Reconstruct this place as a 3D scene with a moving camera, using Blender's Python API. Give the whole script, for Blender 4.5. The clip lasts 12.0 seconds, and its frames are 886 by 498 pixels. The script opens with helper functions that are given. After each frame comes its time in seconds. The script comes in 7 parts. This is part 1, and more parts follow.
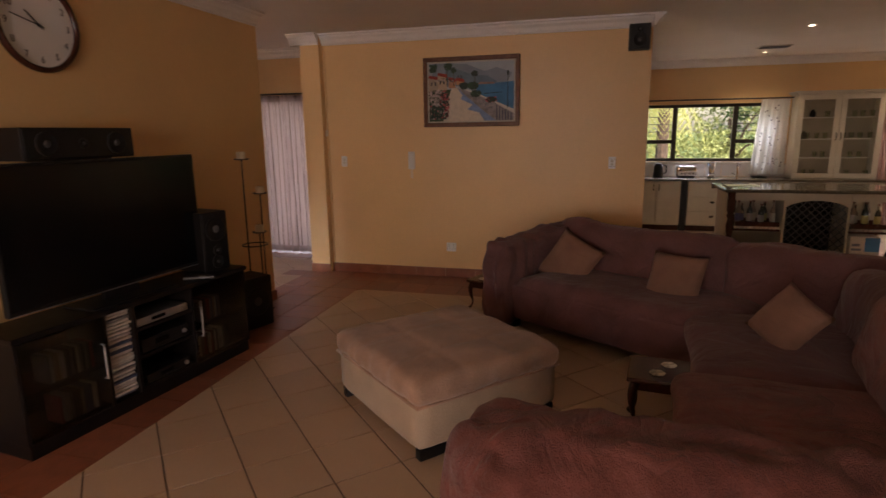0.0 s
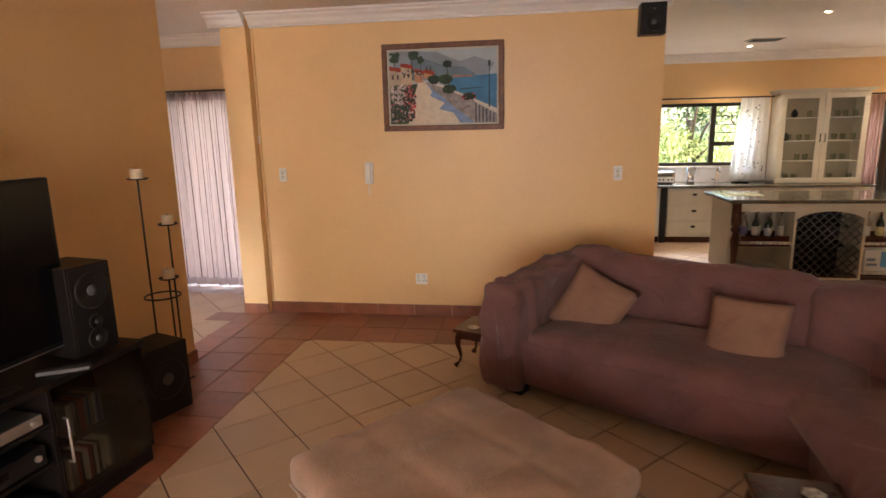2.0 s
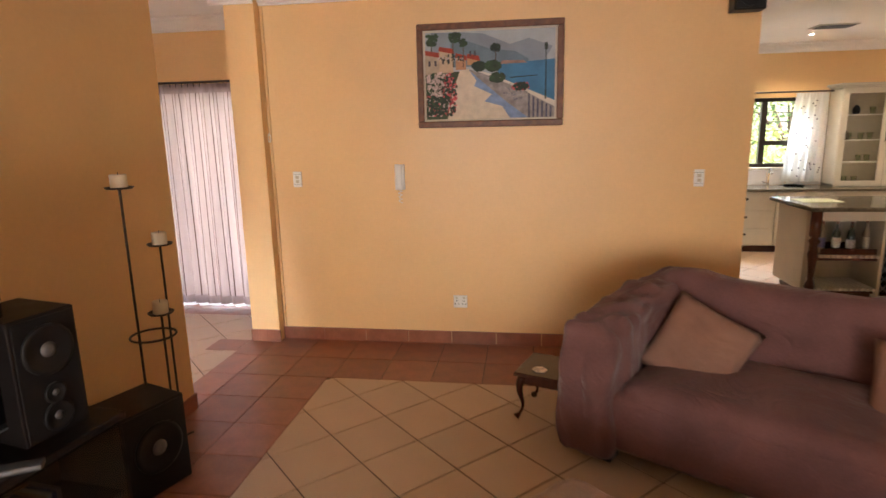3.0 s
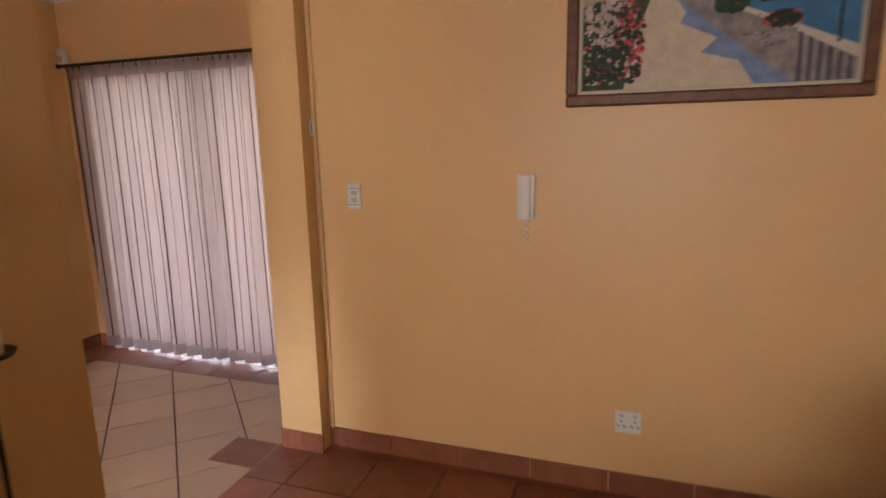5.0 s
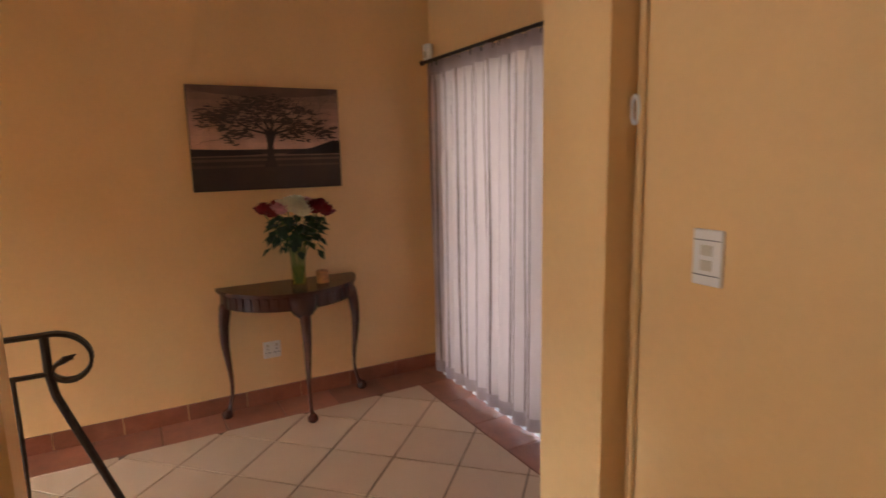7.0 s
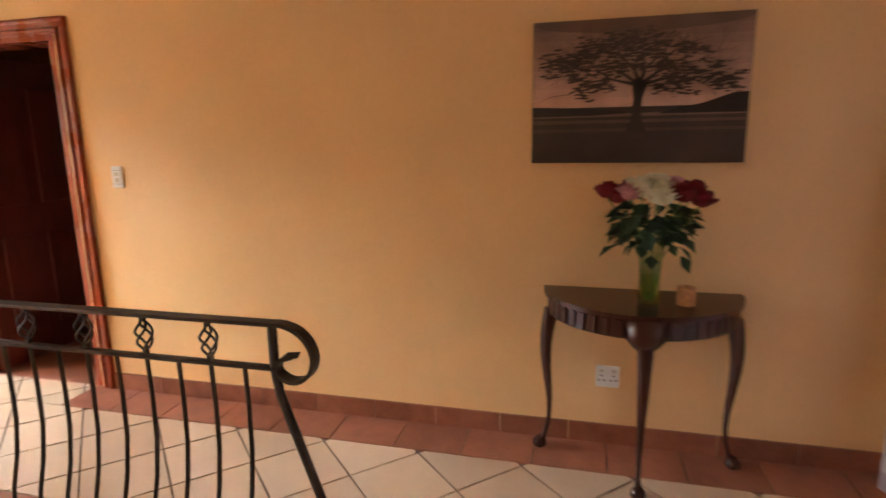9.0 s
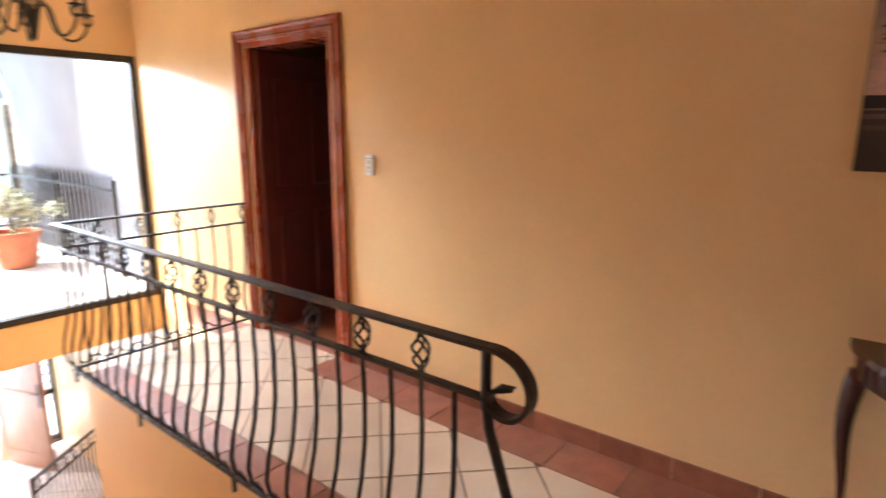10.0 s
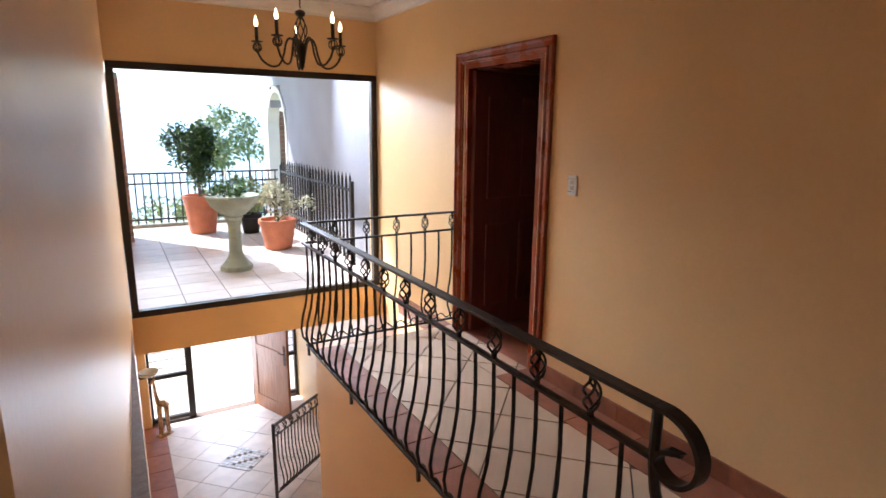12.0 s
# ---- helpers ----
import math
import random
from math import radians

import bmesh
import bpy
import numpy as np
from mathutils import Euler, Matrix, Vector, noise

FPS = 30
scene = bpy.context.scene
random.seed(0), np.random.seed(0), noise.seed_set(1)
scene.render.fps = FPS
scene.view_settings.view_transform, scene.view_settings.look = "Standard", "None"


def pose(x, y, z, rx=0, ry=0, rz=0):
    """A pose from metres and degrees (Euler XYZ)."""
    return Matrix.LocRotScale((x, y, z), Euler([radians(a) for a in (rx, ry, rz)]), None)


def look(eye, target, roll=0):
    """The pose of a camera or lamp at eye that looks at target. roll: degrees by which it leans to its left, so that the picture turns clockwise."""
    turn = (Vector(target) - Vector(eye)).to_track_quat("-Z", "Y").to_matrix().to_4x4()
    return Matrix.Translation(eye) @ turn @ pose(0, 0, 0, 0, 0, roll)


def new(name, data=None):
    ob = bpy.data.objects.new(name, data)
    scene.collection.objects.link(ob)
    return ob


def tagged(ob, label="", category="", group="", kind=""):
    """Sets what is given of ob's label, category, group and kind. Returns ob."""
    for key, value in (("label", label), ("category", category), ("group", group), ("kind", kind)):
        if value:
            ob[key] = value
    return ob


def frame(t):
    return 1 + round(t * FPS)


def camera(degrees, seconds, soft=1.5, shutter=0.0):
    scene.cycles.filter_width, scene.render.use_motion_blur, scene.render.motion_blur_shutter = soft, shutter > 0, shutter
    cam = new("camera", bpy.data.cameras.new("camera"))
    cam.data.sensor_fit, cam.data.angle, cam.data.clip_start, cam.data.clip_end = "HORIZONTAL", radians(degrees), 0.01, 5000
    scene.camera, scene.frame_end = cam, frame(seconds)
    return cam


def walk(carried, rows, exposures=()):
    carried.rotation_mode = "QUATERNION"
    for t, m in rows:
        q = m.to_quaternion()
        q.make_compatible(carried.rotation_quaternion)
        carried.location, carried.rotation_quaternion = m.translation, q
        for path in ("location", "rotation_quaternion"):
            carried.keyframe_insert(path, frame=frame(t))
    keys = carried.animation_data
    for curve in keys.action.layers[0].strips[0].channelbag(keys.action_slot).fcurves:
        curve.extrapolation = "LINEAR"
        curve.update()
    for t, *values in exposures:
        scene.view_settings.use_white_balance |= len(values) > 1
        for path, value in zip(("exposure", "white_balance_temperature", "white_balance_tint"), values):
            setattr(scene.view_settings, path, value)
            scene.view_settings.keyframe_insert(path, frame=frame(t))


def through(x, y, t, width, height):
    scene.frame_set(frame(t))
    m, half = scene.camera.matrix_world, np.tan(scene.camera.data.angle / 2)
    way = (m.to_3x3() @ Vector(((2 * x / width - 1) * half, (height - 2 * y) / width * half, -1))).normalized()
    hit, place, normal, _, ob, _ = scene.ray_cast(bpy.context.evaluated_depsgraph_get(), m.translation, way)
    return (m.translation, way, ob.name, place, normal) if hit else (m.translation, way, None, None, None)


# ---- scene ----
cam = camera(76.1, 12.0, shutter=0.5)
PATH = [
    (0, (-0.107, 0.921, 1.591), (-0.62, 2.811, 1.188), -0.8),
    (0.5, (-0.197, 1.118, 1.597), (-0.577, 3.039, 1.191), -0.8),
    (1, (-0.286, 1.46, 1.64), (-0.594, 3.394, 1.234), -1.1),
    (1.5, (-0.438, 1.715, 1.668), (-0.734, 3.65, 1.262), -1.1),
    (2, (-0.698, 2.044, 1.62), (-0.991, 3.981, 1.221), -1.2),
    (2.5, (-0.925, 2.38, 1.608), (-1.208, 4.318, 1.205), -1.2),
    (3, (-1.144, 2.76, 1.608), (-1.433, 4.698, 1.208), -1.2),
    (3.5, (-1.322, 3.139, 1.589), (-1.635, 5.074, 1.19), -1.2),
    (3.7, (-1.361, 3.284, 1.552), (-1.698, 5.219, 1.174), -1.7),
    (4.4, (-1.605, 3.92, 1.535), (-2.035, 5.836, 1.158), -1.6),
    (5.5, (-1.67, 5.037, 1.525), (-2.585, 6.776, 1.155), -1.4),
    (6, (-1.845, 5.366, 1.517), (-3.075, 6.902, 1.157), -1.8),
    (6.2, (-1.9, 5.484, 1.518), (-3.252, 6.914, 1.159), -1.9),
    (6.5, (-1.976, 5.655, 1.511), (-3.488, 6.916, 1.161), -1.7),
    (6.7, (-2.034, 5.749, 1.509), (-3.643, 6.886, 1.168), -1.5),
    (8.3, (-2.687, 6.395, 1.488), (-4.657, 6.433, 1.146), -1.0),
    (8.5, (-2.778, 6.458, 1.484), (-4.738, 6.304, 1.119), -1.2),
    (9, (-3.018, 6.444, 1.459), (-4.917, 5.957, 1.064), -0.9),
    (9.5, (-3.21, 6.374, 1.442), (-4.985, 5.545, 1.04), -0.4),
    (10, (-3.301, 6.31, 1.46), (-4.834, 5.094, 1.047), 0.1),
    (10.5, (-3.334, 6.304, 1.466), (-4.621, 4.831, 1.048), 0.5),
    (11, (-3.337, 6.322, 1.487), (-4.481, 4.737, 1.064), 0.8),
    (11.5, (-3.329, 6.361, 1.535), (-4.382, 4.715, 1.111), 0.8),
    (12, (-3.327, 6.391, 1.578), (-4.309, 4.7, 1.158), 0.6),
]
walk(cam, [(t, look(eye, target, roll)) for t, eye, target, roll in PATH],
     [(0.0, 1.2, 6900, 26), (0.5, 1.5, 6800, 25), (1.0, 1.9, 6700, 23), (1.5, 2.2, 6550, 20), (2.0, 2.6, 6450, 16), (3.0, 2.85, 6400, 15),
      (5.5, 2.05, 6400, 17), (6.5, 2.1, 6450, 14), (8.5, 2.3, 6450, 10), (9.5, 2.75, 5850, 10), (10.5, 2.1, 5650, 11), (12.0, 1.4, 5600, 13)])

# ---- world, sun, large lights ----
world = bpy.data.worlds.new("world")
scene.world = world
world.use_nodes = True
wn = world.node_tree.nodes
sky = wn.new("ShaderNodeTexSky")
sky.sky_type = "NISHITA"
sky.sun_disc = False
SUN_TO = Vector((-0.55, 0.845, -1.0)).normalized()
sky.sun_elevation = math.asin(-SUN_TO.z)
sky.sun_rotation = math.atan2(-SUN_TO.x, -SUN_TO.y)
sky.air_density, sky.dust_density = 1.2, 2.0
wn["Background"].inputs["Strength"].default_value = 0.15
world.node_tree.links.new(sky.outputs["Color"], wn["Background"].inputs["Color"])
sun = new("sun", bpy.data.lights.new("sun", "SUN"))
sun.data.energy, sun.data.angle, sun.data.color = 5.0, radians(0.6), (1.0, 0.94, 0.84)
sun.matrix_world = look((0, 0, 20), Vector((0, 0, 20)) + SUN_TO)


def window_light(name, eye, target, w, h, power, color=(0.86, 0.93, 1.0)):
    ob = new(name, bpy.data.lights.new(name, "AREA"))
    ob.data.shape, ob.data.size, ob.data.size_y = "RECTANGLE", w, h
    ob.data.energy, ob.data.color = power, color
    ob.matrix_world = look(eye, target)
    return ob


window_light("daylight_back_window", (-1.3, -4.2, 1.4), (-1.3, 4, 1.3), 3.2, 2.2, 57, (1.0, 0.86, 0.70))
window_light("daylight_hall_door", (-4.4, 8.0, 1.05), (-4.4, 4, 1.0), 1.8, 1.9, 8.0, (1.0, 0.92, 0.86))
window_light("daylight_kitchen_window", (1.5, 12.0, 2.9), (1.5, 9.6, 0.9), 2.0, 0.9, 46)
window_light("daylight_kitchen_door", (5.1, 12.2, 2.9), (5.1, 9.6, 0.6), 2.1, 1.2, 66)
window_light("daylight_stair_window", (-4.47, -0.78, 2.9), (-4.7, 4.6, 1.9), 2.0, 1.2, 150)
window_light("daylight_entrance", (-4.5, -2.45, -1.7), (-4.5, 1, -2.2), 1.0, 1.9, 18)

for lx, ly in ((2.05, 8.1), (2.15, 10.3), (4.35, 10.2), (4.3, 8.1)):
    spot = new("kitchen_downlight_lamp", bpy.data.lights.new("kitchen_downlight_lamp", "SPOT"))
    spot.data.energy, spot.data.color, spot.data.spot_size, spot.data.spot_blend, spot.data.shadow_soft_size = 12, (1.0, 0.84, 0.62), radians(130), 0.8, 0.03
    spot.matrix_world = look((lx, ly, 2.64), (lx, ly + 0.001, 0))

# ---- materials ----


def mat(name, color, rough=0.6, metal=0.0, var=0.12, scale=6.0, bump=0.0, bscale=60.0, stain=0.0, spec=0.5, trans=0.0, sheen=0.0, tint=None, rand=0.0, emit=0.0, crease=0.0):
    """A surface with fine grain, broad unevenness and relief."""
    m = bpy.data.materials.new(name)
    m.use_nodes = True
    nt = m.node_tree
    n, l = nt.nodes, nt.links
    b = n["Principled BSDF"]
    b.inputs["Roughness"].default_value = rough
    b.inputs["Metallic"].default_value = metal
    b.inputs["Specular IOR Level"].default_value = spec
    b.inputs["Transmission Weight"].default_value = trans
    if sheen:
        b.inputs["Sheen Weight"].default_value = sheen
        b.inputs["Sheen Roughness"].default_value = 0.4
    tc = n.new("ShaderNodeTexCoord")
    big = n.new("ShaderNodeTexNoise")
    big.inputs["Scale"].default_value = scale
    big.inputs["Detail"].default_value = 5
    fine = n.new("ShaderNodeTexNoise")
    fine.inputs["Scale"].default_value = bscale
    fine.inputs["Detail"].default_value = 4
    for t in (big, fine):
        l.new(tc.outputs["Object"], t.inputs["Vector"])
    c = Vector(color)
    lo, hi = c * (1 - var), c * (1 + var)
    if tint:
        hi = Vector(tint)
    mix = n.new("ShaderNodeMix")
    mix.data_type = "RGBA"
    mix.inputs["A"].default_value = (*lo, 1)
    mix.inputs["B"].default_value = (*[min(1, v) for v in hi], 1)
    ramp = n.new("ShaderNodeMapRange")
    ramp.inputs["From Min"].default_value, ramp.inputs["From Max"].default_value = 0.3, 0.7
    l.new(big.outputs["Fac"], ramp.inputs["Value"])
    l.new(ramp.outputs["Result"], mix.inputs["Factor"])
    out = mix.outputs["Result"]
    grain = n.new("ShaderNodeMix")
    grain.data_type, grain.blend_type = "RGBA", "MULTIPLY"
    grain.inputs["Factor"].default_value = min(1.0, var * 1.5)
    l.new(out, grain.inputs["A"])
    l.new(fine.outputs["Fac"], grain.inputs["B"])
    gain = n.new("ShaderNodeMix")
    gain.data_type, gain.blend_type = "RGBA", "MULTIPLY"
    gain.inputs["Factor"].default_value = 1
    g = 1 / (1 - 0.5 * min(1.0, var * 1.5))
    gain.inputs["B"].default_value = (g, g, g, 1)
    l.new(grain.outputs["Result"], gain.inputs["A"])
    out = gain.outputs["Result"]
    if rand:
        info = n.new("ShaderNodeObjectInfo")
        hs = n.new("ShaderNodeHueSaturation")
        mr = n.new("ShaderNodeMapRange")
        mr.inputs["To Min"].default_value, mr.inputs["To Max"].default_value = 1 - rand, 1 + rand
        l.new(info.outputs["Random"], mr.inputs["Value"])
        l.new(mr.outputs["Result"], hs.inputs["Value"])
        l.new(out, hs.inputs["Color"])
        out = hs.outputs["Color"]
    l.new(out, b.inputs["Base Color"])
    rr = n.new("ShaderNodeMapRange")
    rr.inputs["To Min"].default_value, rr.inputs["To Max"].default_value = max(0.02, rough - 0.08), min(1, rough + 0.1)
    l.new(big.outputs["Fac"], rr.inputs["Value"])
    l.new(rr.outputs["Result"], b.inputs["Roughness"])
    if crease:
        wr = n.new("ShaderNodeTexNoise")
        wr.inputs["Scale"].default_value, wr.inputs["Detail"].default_value, wr.inputs["Distortion"].default_value = 3.5, 3, 0.5
        l.new(tc.outputs["Object"], wr.inputs["Vector"])
        cb = n.new("ShaderNodeBump")
        cb.inputs["Strength"].default_value, cb.inputs["Distance"].default_value = crease, 0.07
        wr.inputs["Distortion"].default_value = 1.1
        mid, fold = n.new("ShaderNodeMath"), n.new("ShaderNodeMath")
        mid.operation, fold.operation = "SUBTRACT", "ABSOLUTE"
        mid.inputs[1].default_value = 0.5
        l.new(wr.outputs["Fac"], mid.inputs[0])
        l.new(mid.outputs[0], fold.inputs[0])
        l.new(fold.outputs[0], cb.inputs["Height"])
        l.new(cb.outputs["Normal"], b.inputs["Normal"])
    if bump:
        bp = n.new("ShaderNodeBump")
        bp.inputs["Strength"].default_value = bump
        bp.inputs["Distance"].default_value = 0.01
        l.new(fine.outputs["Fac"], bp.inputs["Height"])
        if crease:
            l.new(cb.outputs["Normal"], bp.inputs["Normal"])
        l.new(bp.outputs["Normal"], b.inputs["Normal"])
    if emit:
        b.inputs["Emission Color"].default_value = (*color, 1)
        b.inputs["Emission Strength"].default_value = emit
    return m


def wood(name, dark, light, rough=0.3, scale=(1.5, 14, 14)):
    m = mat(name, dark, rough)
    n, l = m.node_tree.nodes, m.node_tree.links
    tc = n.new("ShaderNodeTexCoord")
    mp = n.new("ShaderNodeMapping")
    mp.inputs["Scale"].default_value = scale
    nz = n.new("ShaderNodeTexNoise")
    nz.inputs["Scale"].default_value, nz.inputs["Detail"].default_value, nz.inputs["Distortion"].default_value = 3, 6, 0.6
    rp = n.new("ShaderNodeValToRGB")
    rp.color_ramp.elements[0].position, rp.color_ramp.elements[1].position = 0.3, 0.7
    rp.color_ramp.elements[0].color, rp.color_ramp.elements[1].color = (*dark, 1), (*light, 1)
    l.new(tc.outputs["Object"], mp.inputs["Vector"])
    l.new(mp.outputs["Vector"], nz.inputs["Vector"])
    l.new(nz.outputs["Fac"], rp.inputs["Fac"])
    l.new(rp.outputs["Color"], n["Principled BSDF"].inputs["Base Color"])
    return m


def glass(name, color=(0.95, 0.97, 0.96), rough=0.0, ior=1.05):
    m = bpy.data.materials.new(name)
    m.use_nodes = True
    b = m.node_tree.nodes["Principled BSDF"]
    b.inputs["Base Color"].default_value = (*color, 1)
    b.inputs["Transmission Weight"].default_value = 1
    b.inputs["Roughness"].default_value = rough
    b.inputs["IOR"].default_value = ior
    return m


def sheer(name, color, through):
    m = bpy.data.materials.new(name)
    m.use_nodes = True
    n, l = m.node_tree.nodes, m.node_tree.links
    n.remove(n["Principled BSDF"])
    d, t, x = n.new("ShaderNodeBsdfDiffuse"), n.new("ShaderNodeBsdfTranslucent"), n.new("ShaderNodeMixShader")
    tc, mp, nz, cm = n.new("ShaderNodeTexCoord"), n.new("ShaderNodeMapping"), n.new("ShaderNodeTexNoise"), n.new("ShaderNodeMix")
    cm.data_type = "RGBA"
    cm.inputs["A"].default_value = (*(Vector(color) * 0.85), 1)
    cm.inputs["B"].default_value = (*color, 1)
    mp.inputs["Scale"].default_value = (90, 90, 6)
    nz.inputs["Scale"].default_value = 2
    l.new(tc.outputs["Object"], mp.inputs["Vector"])
    l.new(mp.outputs["Vector"], nz.inputs["Vector"])
    l.new(nz.outputs["Fac"], cm.inputs["Factor"])
    l.new(cm.outputs["Result"], d.inputs["Color"])
    l.new(cm.outputs["Result"], t.inputs["Color"])
    x.inputs["Fac"].default_value = through
    l.new(d.outputs[0], x.inputs[1])
    l.new(t.outputs[0], x.inputs[2])
    l.new(x.outputs[0], n["Material Output"].inputs["Surface"])
    return m


M_WALL = mat("ochre_wall_paint", (0.80, 0.52, 0.24), 0.40, var=0.05, scale=1.2, bump=0.12, bscale=45)
# The grey-lilac puts the patio wall's shade into the pale plaster.
M_PLASTER = mat("shade_grey_plaster", (0.33, 0.33, 0.37), 0.8, var=0.08, scale=2, bump=0.2)
M_CEIL = mat("ceiling_paint", (0.80, 0.76, 0.70), 0.7, var=0.03, scale=2)
M_CORNICE = mat("cornice_plaster", (0.84, 0.80, 0.76), 0.6, var=0.03)
M_TERRA = mat("terracotta_tile", (0.27, 0.095, 0.05), 0.32, var=0.2, scale=9, bump=0.05, rand=0.14)
M_BEIGE = mat("beige_tile", (0.53, 0.375, 0.25), 0.40, var=0.05, scale=2.5, rand=0.06)
M_GROUT = mat("dark_grout", (0.13, 0.085, 0.06), 0.9, var=0.25, scale=20, bump=0.3)
M_CONC = mat("concrete", (0.32, 0.35, 0.28), 0.85, var=0.2, scale=7, bump=0.35)
M_BLACK = mat("black_ash_veneer", (0.010, 0.008, 0.008), 0.4, var=0.3, scale=10, bump=0.04, spec=0.25)
M_PLASTIC = mat("black_plastic", (0.010, 0.010, 0.011), 0.42, var=0.2, scale=20, spec=0.3)
M_SCREEN = mat("dark_screen", (0.004, 0.004, 0.005), 0.2, var=0.1, spec=0.2)
M_GREY = mat("speaker_cone", (0.09, 0.09, 0.095), 0.5, var=0.1)
M_SILVER = mat("silver_metal", (0.55, 0.55, 0.56), 0.3, 0.9, var=0.08)
M_CHROME = mat("chrome", (0.75, 0.75, 0.76), 0.1, 1.0, var=0.03)
M_IRON = mat("wrought_iron", (0.034, 0.024, 0.018), 0.45, 0.3, var=0.3, scale=30, bump=0.15)
M_BRONZE = mat("bronze_aluminium", (0.035, 0.028, 0.022), 0.4, 0.4, var=0.15)
M_SUEDE = mat("mauve_suede_cover", (0.165, 0.081, 0.078), 0.95, var=0.22, scale=3.5, bump=0.4, bscale=120, sheen=0.22, crease=0.55, spec=0.15)
M_THROW = mat("rust_pile_throw", (0.20, 0.074, 0.062), 0.97, var=0.3, scale=9, bump=0.8, bscale=170, sheen=0.25, crease=1.0, spec=0.12)
M_SUEDE_LIGHT = mat("tan_suede", (0.40, 0.255, 0.18), 0.9, var=0.28, scale=4, bump=0.3, bscale=130, sheen=0.4, crease=0.12)
M_OTT = mat("cream_suede", (0.50, 0.38, 0.27), 0.9, var=0.14, scale=4, bump=0.3, bscale=130, sheen=0.3)
M_CUSH = mat("tan_cushion_weave", (0.275, 0.150, 0.108), 0.92, var=0.14, scale=6, bump=0.5, bscale=200, sheen=0.1, crease=0.35, spec=0.15)
M_WHITE = mat("white_plastic", (0.80, 0.79, 0.77), 0.35, var=0.02)
M_CREAM = mat("cream_painted_wood", (0.56, 0.51, 0.41), 0.45, var=0.06, scale=5, bump=0.06)
M_GRANITE = mat("brown_granite", (0.10, 0.085, 0.06), 0.12, var=0.5, scale=45, bscale=150)
M_CANDLE = mat("candle_wax", (0.80, 0.70, 0.52), 0.5, var=0.06)
M_POT = mat("terracotta_pot", (0.48, 0.17, 0.09), 0.8, var=0.2, scale=6, bump=0.2)
M_LEAF = mat("green_leaves", (0.045, 0.11, 0.03), 0.5, var=0.4, scale=12, tint=(0.10, 0.19, 0.05))
M_LEAF2 = mat("pale_leaves", (0.16, 0.24, 0.08), 0.55, var=0.4, scale=12, tint=(0.35, 0.42, 0.2))
M_BLOSSOM = mat("cream_blossom_leaves", (0.30, 0.36, 0.16), 0.6, var=0.4, scale=14, tint=(0.72, 0.68, 0.52))
M_BARK = mat("bark", (0.10, 0.07, 0.05), 0.9, var=0.3, bump=0.5)
M_BRICK = mat("face_brick", (0.40, 0.20, 0.13), 0.85, var=0.2, scale=15, bump=0.3, rand=0.2)
M_MAHOG = wood("mahogany", (0.040, 0.011, 0.007), (0.075, 0.022, 0.012), 0.22, (14, 14, 1.5))
M_DOORWOOD = wood("red_stained_door_wood", (0.26, 0.040, 0.011), (0.29, 0.048, 0.013), 0.27, (12, 12, 1.2))
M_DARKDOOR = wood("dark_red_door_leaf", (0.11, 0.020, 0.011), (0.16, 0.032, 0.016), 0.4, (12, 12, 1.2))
M_FRONTDOOR = wood("front_door_wood", (0.22, 0.085, 0.035), (0.36, 0.16, 0.07), 0.4, (10, 10, 1.2))
M_DOORWOOD.node_tree.nodes["Principled BSDF"].inputs["Specular IOR Level"].default_value = 0.4
M_GOLD = wood("gilded_frame", (0.085, 0.024, 0.007), (0.19, 0.065, 0.018), 0.45, (8, 8, 8))
M_GLASS = glass("window_glass")
M_VASE = glass("vase_glass", (0.85, 0.92, 0.82))
M_CURTAIN = sheer("striped_sheer_curtain", (0.60, 0.475, 0.455), 0.68)
M_HEM = sheer("doubled_curtain_hem", (0.42, 0.32, 0.31), 0.4)
M_LINING = sheer("white_curtain_lining", (0.84, 0.84, 0.86), 0.75)
M_STRIPE = sheer("dark_curtain_stripe", (0.13, 0.07, 0.06), 0.2)
M_NET = sheer("white_patterned_curtain", (0.82, 0.82, 0.78), 0.5)
M_REDCURTAIN = sheer("rust_striped_curtain", (0.36, 0.20, 0.15), 0.3)
M_GRASS = mat("lawn", (0.10, 0.17, 0.04), 0.9, var=0.4, scale=3, bump=0.5)
M_GRAVEL = mat("pale_ground", (0.55, 0.50, 0.42), 0.9, var=0.2, scale=2, bump=0.4)

# ---- geometry helpers ----


def mesh_of(name, bm, material, smooth=False):
    me = bpy.data.meshes.new(name)
    bmesh.ops.recalc_face_normals(bm, faces=bm.faces)
    if smooth:
        for f in bm.faces:
            f.smooth = True
    bm.to_mesh(me)
    bm.free()
    me.materials.append(material)
    return me


def thing(name, bm, material, label, category, group="", kind="", smooth=False):
    return tagged(new(name, mesh_of(name, bm, material, smooth)), label, category, group, kind)


def base(name, at, label, category, group="", rz=0.0, kind=""):
    ob = new(name)
    ob.matrix_world = pose(at[0], at[1], at[2], 0, 0, rz)
    ob.empty_display_size = 0.1
    return tagged(ob, label, category, group, kind)


def part(name, bm, material, parent, label="", smooth=False):
    ob = new(name, mesh_of(name, bm, material, smooth))
    ob.parent = parent
    return tagged(ob, label)


def structure(name, bm, material, label, category, smooth=False):
    return thing(name, bm, material, label, category, "", "structure", smooth)


